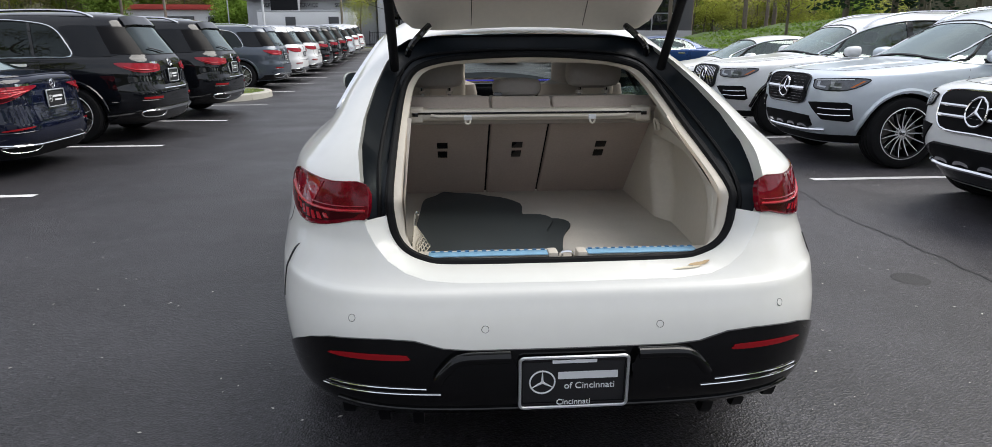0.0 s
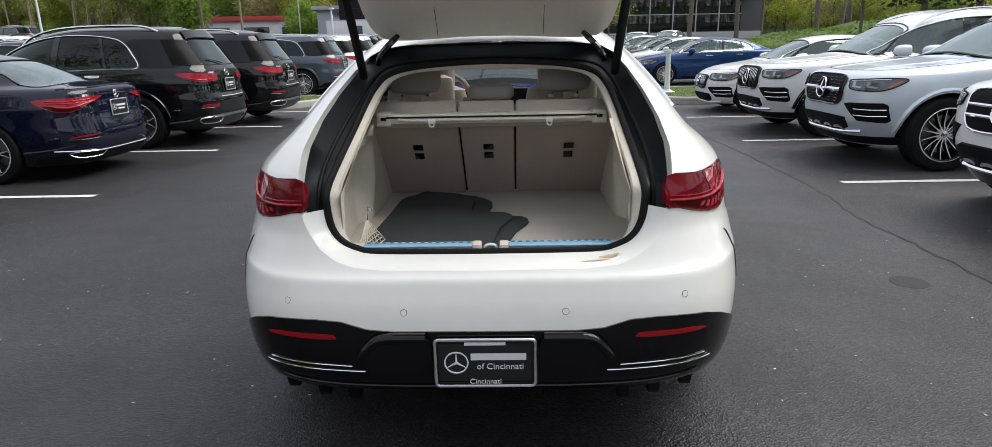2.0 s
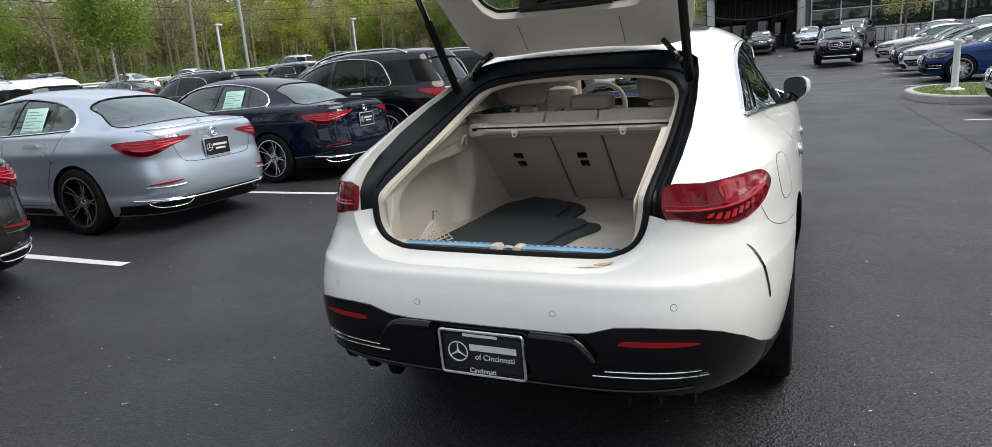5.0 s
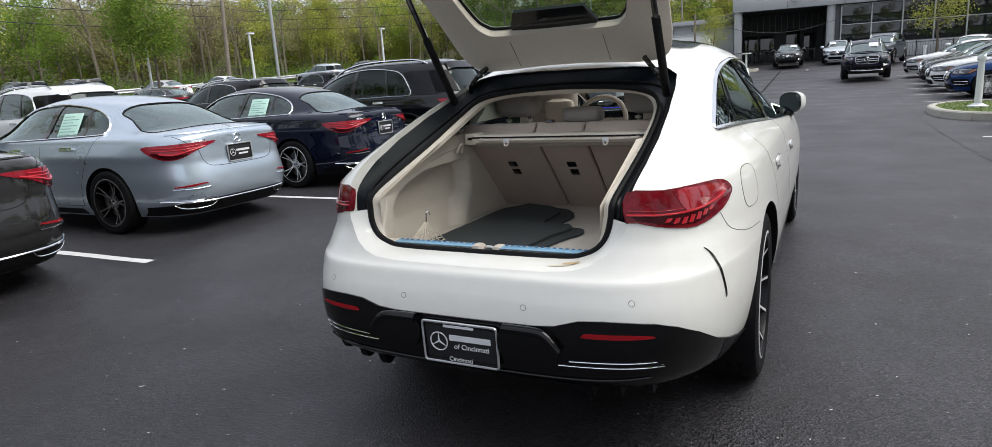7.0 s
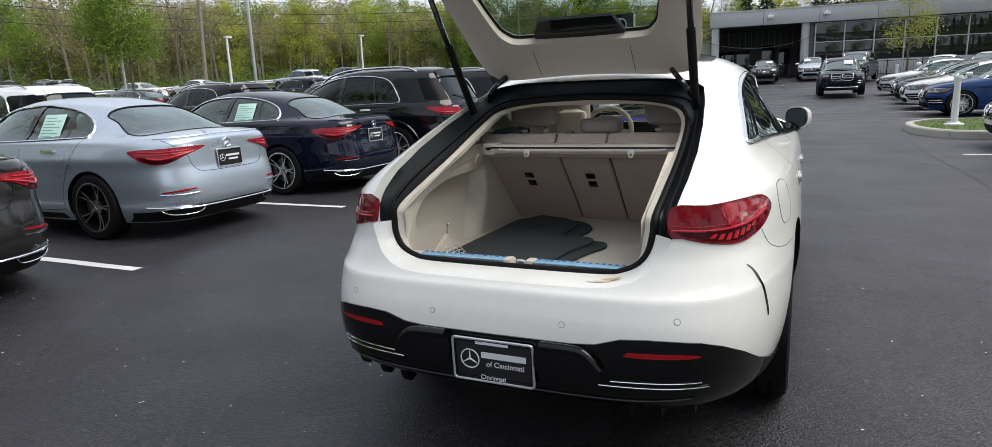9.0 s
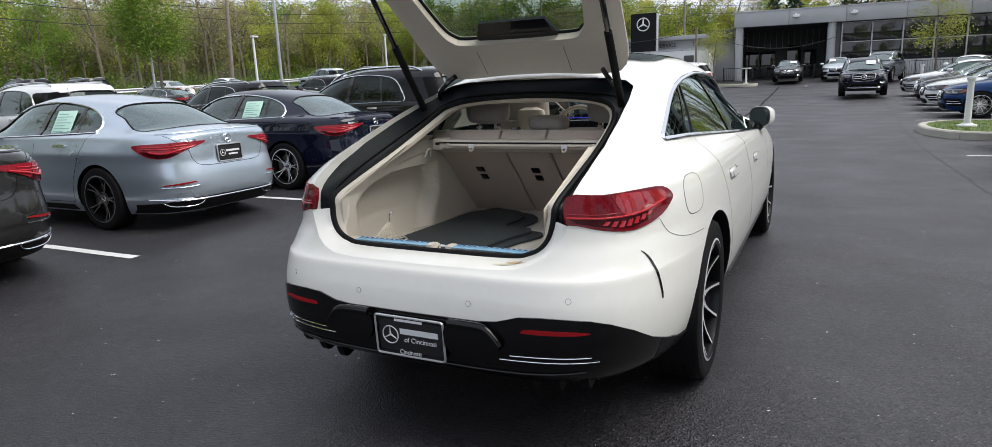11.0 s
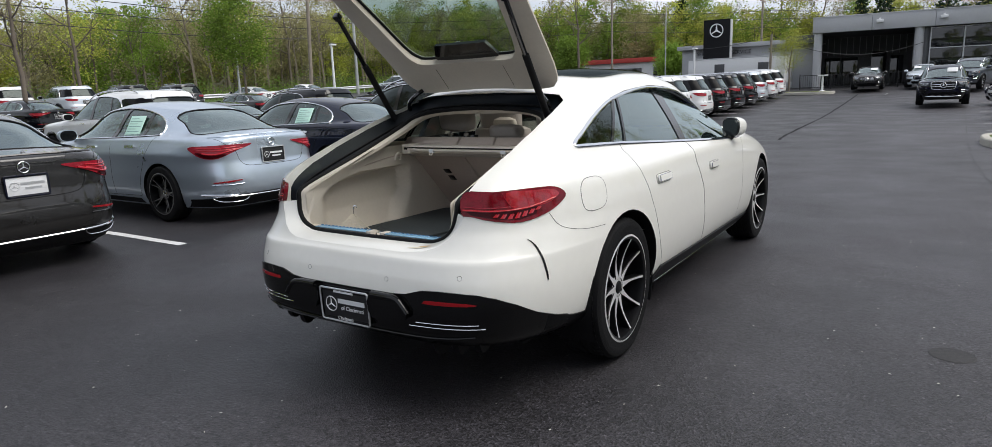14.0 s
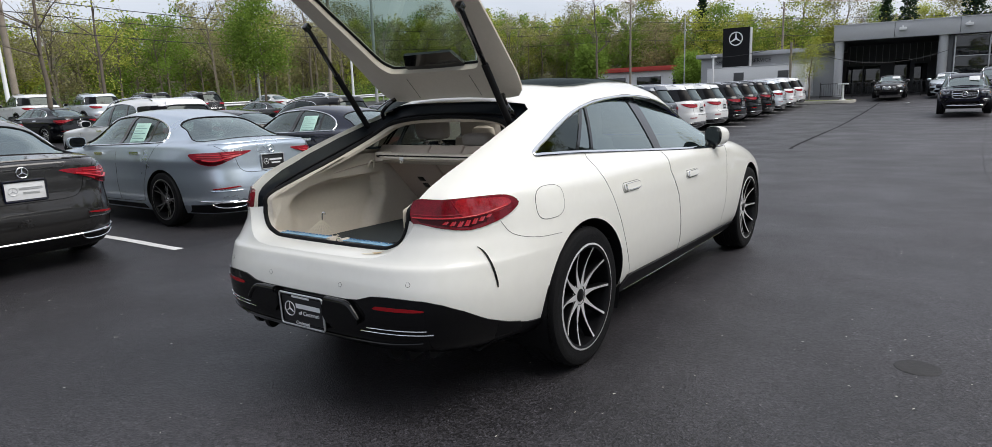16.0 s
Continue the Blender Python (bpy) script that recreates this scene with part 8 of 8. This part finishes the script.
# single trees in front
for nm, sd, x, y, h, lf, per, reach, size, lab in (
        ("young_tree", 21, -37.5, 27.6, 7.0, LEAF_FRESH, 150, 1.15, 0.085, "young street tree in full fresh green leaf"),
        ("young_tree", 22, -30.0, 11.0, 9.5, LEAF_FRESH, 0, 1.0, 0.1, "bare young tree among parked cars"),
        ("young_tree", 23, -42.0, 19.0, 10.5, LEAF_LIME, 7, 1.4, 0.12, "thinly leafed tree beside the road"),
        ("round_tree", 24, -19.0, 62.0, 3.6, LEAF_FRESH, 90, 0.9, 0.10, "small round dense green tree"),
        ("round_tree", 25, -23.5, 74.0, 3.6, LEAF_FRESH, 90, 0.9, 0.10, "small round dense green tree"),
        ("round_tree", 26, -32.0, 66.0, 4.6, LEAF_FRESH, 90, 1.1, 0.12, "round dense green tree beside the road"),
        ("young_tree", 27, -6.5, 50.0, 3.8, LEAF_LIME, 45, 0.7, 0.045, "slender young tree in first leaf"),
        ("young_tree", 28, 6.8, 46.0, 4.8, LEAF_LIME, 60, 0.75, 0.05, "slender young tree in first leaf before the showroom"),
        ("bare_tree", 29, -27.0, 58.0, 12.0, LEAF_OLIVE, 0, 1.2, 0.1, "tall bare tree standing free")):
    t = make_tree(nm, sd, h, lf, per, reach, size, 3, 0.035 + h * 0.008, lab, clear=0.3)
    t.matrix_basis = pose(x, y, ground_z(x, y))
rnd = random.Random(7)
con = make_tree("conifer_tree", 31, 15, LEAF_DARK, 0, 1, 0.1, 2, 0.2, "dark tall conifer behind the showroom", clear=2.0)
vs, fs = [], []
for _ in range(2600):
    q = rnd.random()
    z = 3 + 12.5 * q
    r = (1 - q) * 2.6 * (0.55 + 0.45 * abs(math.sin(z * 2.6))) + 0.1
    a = rnd.uniform(0, 6.28)
    rr = r * math.sqrt(rnd.random())
    av, _ = leaves(rnd, [Vector((rr * math.cos(a), rr * math.sin(a), z - rr * 0.25))], 1, 0.2, 0.2)
    i = len(vs)
    vs += av
    fs.append((i, i + 1, i + 2, i + 3))
quads("crown", vs, fs, LEAF_DARK, con)
con.matrix_basis = pose(3.0, 92, ground_z(3, 92) + 0.4)
for x, y, s in ((-3.5, 93, 0.85), (-6.0, 95, 0.8), (6.5, 94, 0.92), (14, 90, 0.95), (17, 93, 0.85), (22, 92, 0.95), (-30, 99, 0.95)):
    c = copy_thing(con, pose(x, y, ground_z(x, y) + 0.4, 0, 0, x * 31))
    c.scale = (s, s, s)
# grassy bank beyond the right-hand row
b = bmesh.new()
loft(b, [[(x, y, ground_z(x, y) + 0.02 + 0.0 + min(2.2, max(0.0, (x - 11.5)) * 0.11) + 0.12 * math.sin(x * 1.1 + y * 0.6)) for x in np.linspace(11.4, 60, 25)] for y in np.linspace(-20, 50, 36)], False, (False, False))
for f in b.faces:
    f.normal_update()
if sum(f.normal.z for f in b.faces) < 0:
    bmesh.ops.reverse_faces(b, faces=b.faces)
tagged(part("grass_bank", b, GRASS, angle=80), "mown green bank rising beyond the cars", "grass", kind="structure")
rs2 = np.random.RandomState(9)
gx_, gy_ = rs2.uniform(11.6, 44, 26000), rs2.uniform(-6, 49, 26000)
gz_ = np.array([ground_z(x, y) + 0.03 + min(2.2, max(0.0, (x - 11.5)) * 0.11) + 0.12 * math.sin(x * 1.1 + y * 0.6) for x, y in zip(gx_, gy_)])
tagged(face_cloud("bank_grass", leaf_quads(rs2, np.stack([gx_, gy_, gz_], 1), np.full(26000, 0.08), 1, 0.13), LEAF_SHRUB), "tufts of green grass over the bank", "grass", kind="stuff")
for x, y, s in ((20.5, 33.0, 0.62), (22.5, 30.0, 0.55), (24.5, 35.0, 0.66), (28.0, 31.5, 0.6), (31.0, 37.0, 0.68)):
    c = copy_thing(con, pose(x, y, ground_z(x, y) + min(2.2, (x - 11.5) * 0.11), 0, 0, x * 31))
    c.scale = (s * 1.3, s * 1.3, s)
for x, y, k in ((24, 30, 0), (29, 33, 1), (31, 24, 5), (36, 36, 0), (38, 28, 3), (44, 34, 1), (21, 40, 5), (46, 22, 0), (50, 12, 1), (33, 44, 2)):
    c = copy_thing(kinds[k], pose(x, y, ground_z(x, y) + min(2.2, (x - 11.5) * 0.11), 0, 0, x * 17))

for x, y, k in ((15.5, -3.0, 4), (17.0, 3.5, 2), (19.0, 9.0, 4), (16.5, -9.0, 0), (21.0, -5.0, 5), (22.0, 15.0, 4), (24.0, 2.0, 1), (18.0, -15.0, 3), (13.5, 50.5, 4), (17.5, 52.0, 4), (22.5, 49.5, 4), (26.5, 53.0, 2), (7.0, 74.0, 4), (11.0, 78.0, 0), (15.0, 72.0, 2), (19.0, 80.0, 4), (24.0, 74.0, 5), (29.0, 79.0, 4), (34.0, 70.0, 0), (-17.0, -6.0, 4), (-21.0, -9.0, 0), (-25.0, -5.5, 2), (-29.0, -9.0, 3), (-33.0, -6.0, 4), (-14.0, -12.0, 5), (-37.0, -8.0, 0)):
    c = copy_thing(kinds[k], pose(x, y, ground_z(x, y) + (max(0.0, min(2.2, (x - 11.5) * 0.11)) if y < 48 else 0.0), 0, 0, x * 23))
    c.scale = (1.0, 1.0, 0.9) if 48 < y < 56 else (1.15, 1.15, 1.25)


# ---- poles, wires, guard rail ----
def pole(x, y, h, r, m, label, lean=0.0, lamp=False, bar=False):
    z = ground_z(x, y)
    t = empty("utility_pole" if m is POLEWOOD else "lamp_post", pose(x, y, z - 0.1, 0, lean, 0))
    tagged(t, label, "pole")
    b = bmesh.new()
    tube(b, [(0, 0, 0), (0, 0, h * 0.5), (0, 0, h)], [r, r * 0.88, r * 0.75], 10)
    part("shaft", b, m, t)
    if lamp:
        part("lamp_head", new_box((-0.15, -0.15, h - 0.05), (0.15, 0.45, h + 0.08), 0.03), m, t)
    if bar:
        part("cross_arm", new_box((-0.06, -1.1, h - 0.7), (0.06, 1.1, h - 0.56), 0.01), m, t)
        for k in (-0.9, -0.3, 0.3, 0.9):
            part("insulator", new_box((-0.04, k - 0.04, h - 0.56), (0.04, k + 0.04, h - 0.42), 0.01), WHITE_METAL, t)
    return t


pole(-40, 38.2, 4.5, 0.11, WHITE_METAL, "white lamp post beside the road", lamp=True)
pole(-40, 56.0, 4.9, 0.11, WHITE_METAL, "white lamp post beside the road", lamp=True)
pole(-39, 28.2, 5.0, 0.08, WHITE_METAL, "white lamp post behind a young tree", lamp=True)
pole(-40.5, 13.2, 4.8, 0.13, WHITE_METAL, "white lamp post beside the road", -4)
pole(-41.5, 37.0, 12, 0.16, POLEWOOD, "weathered wooden utility pole", 3, bar=True)
pole(-43.5, 44.5, 12, 0.15, GALV, "pale utility pole at the wood edge", bar=True)
pole(-41, 13.8, 12, 0.20, POLEWOOD, "leaning weathered wooden utility pole", -5, bar=True)
pole(-23.5, 58.0, 9.5, 0.11, POLEWOOD, "slim wooden utility pole", bar=True)
pole(-19.0, 60.0, 7.5, 0.06, GALV, "slim grey lamp post")
pole(-12.6, 70.0, 9.0, 0.12, POLEWOOD, "wooden utility pole behind the sign", bar=True)
pole(-8.0, 51.0, 4.2, 0.10, POLEWOOD, "short wooden cable pole")
pole(-14.4, 53.6, 3.6, 0.10, WHITE_METAL, "white lamp post beside the sign", lamp=True)
for x, y in ((-22, 72), (-25, 78), (-17, 68)):
    pole(x, y, 3.6, 0.06, WHITE_METAL, "small white lamp post", lamp=True)


def wire(a, b_, sag, r=0.018):
    a, b_ = Vector(a), Vector(b_)
    pts = [a.lerp(b_, t) - Vector((0, 0, sag * 4 * t * (1 - t))) for t in np.linspace(0, 1, 17)]
    return tagged(part("overhead_wire", tube(bmesh.new(), pts, r, 5), WIRE), "thin black overhead cable between poles", "cable", "overhead cables")


for z, s in ((6.6, 0.15), (5.8, 0.3), (7.4, 0.2)):
    wire((-41, 13.8, z + 0.6), (-41.5, 37, z + 0.6), s, 0.025)
    wire((-41.5, 37, z + 0.6), (-43.5, 44.5, z + 0.9), s)
    wire((-41, 13.8, z + 0.6), (-44, -35, z + 0.4), s, 0.025)
    wire((-43.5, 44.5, z + 0.9), (-23.5, 58, z + 1.0), s)
    wire((-23.5, 58, z + 1.0), (-12.6, 70, z + 1.2), s)
    wire((-12.6, 70, z + 1.2), (14, 100, z + 2.2), s)
wire((-14.4, 53.6, 4.4), (-8.0, 51, 4.9), 0.2)
wire((-8.0, 51, 4.9), (1.5, 53.2, 3.9), 1.1)
wire((-19.0, 60, 7.4), (-14.4, 53.6, 4.6), 0.4)
gr = empty("guard_rail", pose(-46, 0, 0))
tagged(gr, "galvanised guard rail along the road", "guard rail")
b = bmesh.new()
loft(b, [[(dx, y, ground_z(-46, y) + dz) for dx, dz in ((0, 0.42), (0.05, 0.48), (0, 0.55), (0, 0.6), (0.05, 0.67), (0, 0.74))] for y in np.linspace(-20, 80, 60)], False, (False, False))
part("beam", b, GALV, gr)
for k in range(34):
    y = -18 + k * 3
    part("post", new_box((-0.08, y - 0.06, ground_z(-46, y) - 0.1), (-0.01, y + 0.06, ground_z(-46, y) + 0.72), 0.005), GALV, gr)
b = bmesh.new()
loft(b, [[(x, y, ground_z(x, y) + 0.03) for x in (-62, -56, -51, -46.5)] for y in np.linspace(-40, 90, 40)], False, (False, False))
for f in b.faces:
    f.normal_update()
if sum(f.normal.z for f in b.faces) < 0:
    bmesh.ops.reverse_faces(b, faces=b.faces)
tagged(part("verge", b, GRASS, angle=80), "rough grass verge below the wood", "grass", kind="structure")
# ---- parked cars ----
def park(src, x, y, turn, old, fresh, label, category="car", group=""):
    """Copy a car to its place, rear end at (x, y), heading by turn degrees from +y, in its paint."""
    c = copy_thing(src, pose(x, y, ground_z(x, y) + 0.001, 0, 0, turn))
    if fresh is not old:
        repaint(c, old, fresh)
    return tagged(c, label, category, group)


sedan = make_car("sedan_car", SEDAN, P_SILVER, "sedan", 5, 0.16, True, wheel_face=SMOKED)
sport_sedan = make_car("sedan_car", SEDAN, P_BLUE, "sedan", 10, 0.1, True, sporty=True, sheet=False)
suv = make_car("suv_car", SUV, P_BLACK, "suv", 5, 0.28, True, privacy=True, dark_seats=True, sheet=False)
sport_suv = make_car("suv_car", SUV, P_POLAR, "suv", 14, 0.0, True, sheet=False, sporty=True)
suv_stud = make_car("suv_car", SUV, P_LIGHT, "suv", 15, 0.0, True, sheet=False, studded=True)
LEFT, RIGHT = "cars parked tail-out along the aisle", "cars parked nose-out along the aisle"
for src, m, lab, g in ((sedan, (-4.50, 3.245, 90), "silver-blue saloon car with pale green price sheet", LEFT), (suv, (-4.34, 8.72, 90), "black sport utility car with chrome window strip and roof rails", LEFT),
                       (sport_suv, (3.76 + 4.93, 8.75, 90), "white sport utility car with upright grille bars", RIGHT), (suv_stud, (3.73 + 4.93, 6.07, 90), "light silver sport utility car with studded grille", RIGHT), (sport_sedan, (4.08 + 4.75, 20.55, 90), "bright blue saloon car with multi-spoke wheels", RIGHT)):
    src.matrix_basis = pose(m[0], m[1], ground_z(m[0], m[1]) + 0.001, 0, 0, m[2])
    tagged(src, lab, "car", g)
near = park(sedan, -4.13, 0.40, 90, P_SILVER, P_GREY, "graphite grey saloon car with white plate", group=LEFT)
for old_, new_ in ((PLATE_FRAME, P_NAVY), (PLATE_WHITE, PLATE_FRAME), (PLATE_BLACK, PLATE_WHITE)):
    repaint(near, old_, new_)
for o in near.children_recursive:
    if o.name.startswith("licence_plate"):
        o["label"] = "blank white plate in a dark frame"
repaint(park(sedan, -4.58, 6.06, 90, P_SILVER, P_NAVY, "dark navy saloon car with pale green price sheet", group=LEFT), SMOKED, ALLOY)
park(suv, -4.34, 11.7, 90, P_BLACK, P_BLACK, "black sport utility car beside the grass island", group=LEFT)
for y, p, lab in ((18.45, P_SLATE, "slate grey sport utility car"), (21.4, P_POLAR, "white sport utility car with red tail lamps"), (24.35, P_POLAR, "white sport utility car with red tail lamps"), (27.3, P_BLACK, "black sport utility car"),
                  (30.25, P_BLACK, "black sport utility car with chrome window strip"), (33.2, P_BLACK, "black sport utility car"), (36.1, P_LIGHT, "pale silver sport utility car"), (39.05, P_POLAR, "white sport utility car"), (42.0, P_POLAR, "white sport utility car")):
    park(suv, -4.88 - (y - 18) * 0.02, y, 90, P_BLACK, p, lab, group=LEFT)
park(suv, 3.68 + 4.93, 3.05, 90, P_BLACK, P_POLAR, "white sport utility car with black lower bumper", group=RIGHT)
park(sport_sedan, 3.92 + 4.75, 12.05, 90, P_BLUE, P_POLAR, "low white sports saloon beside the kerb island", group=RIGHT)
for y, src, old, p, x, lab in ((23.55, sport_sedan, P_BLUE, P_POLAR, 3.9, "white saloon car beside blue car"), (26.45, sport_sedan, P_BLUE, P_GREY, 4.0, "graphite saloon car in the row"), (29.45, sport_sedan, P_BLUE, P_BLACK, 4.3, "black saloon car in the row"), (32.35, sport_sedan, P_BLUE, P_POLAR, 4.0, "white saloon car at the end of the row")):
    park(src, x + 4.8, y, 90, old, p, lab, group=RIGHT)


def screen_sheet(car, x, y, z, slope):
    """A white price sheet lying on the windscreen."""
    o = part("price_sheet", new_box((-0.19, -0.13, 0.0), (0.19, 0.13, 0.003), 0.001), WHITE_METAL, car, "white price sheet on the windscreen")
    o.matrix_basis = pose(x, y, z, -slope, 0, 0)
    return car


aisle = screen_sheet(park(suv, 2.55, 30.45 + 4.93 * 0.95, 180, P_BLACK, P_NAVY, "dark navy sport utility car standing in the aisle"), -0.30, 3.12, 1.50, 42)
aisle.scale = (0.95, 0.95, 0.95)
screen_sheet(park(sport_sedan, -1.45, 45.8 + 4.75, 182, P_BLUE, P_GREY, "dark grey sports car in front of the canopy"), -0.30, 3.12, 1.25, 30)
screen_sheet(park(sport_sedan, 1.70, 47.3 + 4.75, 178, P_BLUE, P_LIGHT, "silver sports car in front of the canopy"), 0.30, 3.12, 1.25, 30)
# ---- second rows on the left, and cars further off ----
FAR = "cars parked in the far rows"
for x, y, src, old, p, lab, turn in (
        (-11.9, 6.8, sport_suv, P_POLAR, P_POLAR, "white sport utility car in the next row", 92), (-12.8, 9.7, sport_sedan, P_BLUE, P_GREY, "graphite saloon car in the next row", 90), (-12.6, 12.6, suv, P_BLACK, P_BLACK, "black sport utility car in the next row", 90),
        (-12.7, 15.7, sport_sedan, P_BLUE, P_NAVY, "dark saloon car in the next row", 90), (-12.9, 18.7, suv, P_BLACK, P_GREY, "graphite sport utility car in the next row", 90), (-13.3, 21.6, sport_sedan, P_BLUE, P_LIGHT, "silver saloon car in the next row", 90),
        (-24.2, 7.2, sport_sedan, P_BLUE, P_BLACK, "black saloon car in a far row", 100), (-26.1, 10.5, sport_sedan, P_BLUE, P_BLACK, "black saloon car with red tail lamps", 98), (-26.6, 21.1, sport_sedan, P_BLUE, P_GREY, "dark grey saloon car in a far row", 95),
        (-35.4, 12.9, sport_suv, P_POLAR, P_POLAR, "white crossover car by the road", 88), (-35.5, 16.1, sport_suv, P_POLAR, P_LIGHT, "pale silver estate car by the road", 88), (-35.7, 19.3, sport_suv, P_POLAR, P_BLACK, "black crossover car by the road", 88),
        (-35.9, 22.6, suv, P_BLACK, P_GREY, "boxy grey off-road car by the road", 88), (-36.9, 29.0, sport_sedan, P_BLUE, P_POLAR, "white saloon car by the road", 88), (-37.4, 34.5, sport_sedan, P_BLUE, P_POLAR, "white saloon car by the road", 88), (-37.9, 46.4, sport_suv, P_POLAR, P_LIGHT, "silver crossover car by the road", 88),
        (-37.9, 52.5, sport_suv, P_POLAR, P_GREY, "grey crossover car by the road", 88), (-25.1, 30.9, suv, P_BLACK, P_BLACK, "black sport utility car in a far row", 90), (-25.1, 34.0, sport_suv, P_POLAR, P_POLAR, "white sport utility car in a far row", 90), (-25.1, 37.1, suv, P_BLACK, P_BLACK, "black sport utility car in a far row", 90)):
    park(src, x, y, turn, old, p, lab, group=FAR)
for x, y, src, old, p, lab, turn in ((8.4, 41.7, sport_sedan, P_BLUE, P_POLAR, "white saloon car facing the aisle", 160), (11.3, 44.3, sport_sedan, P_BLUE, P_POLAR, "white saloon car near the showroom", 150), (4.6, 47.6, sport_suv, P_POLAR, P_SLATE, "slate grey sport utility car near the showroom", 165)):
    park(src, x, y, turn, old, p, lab, group=FAR)
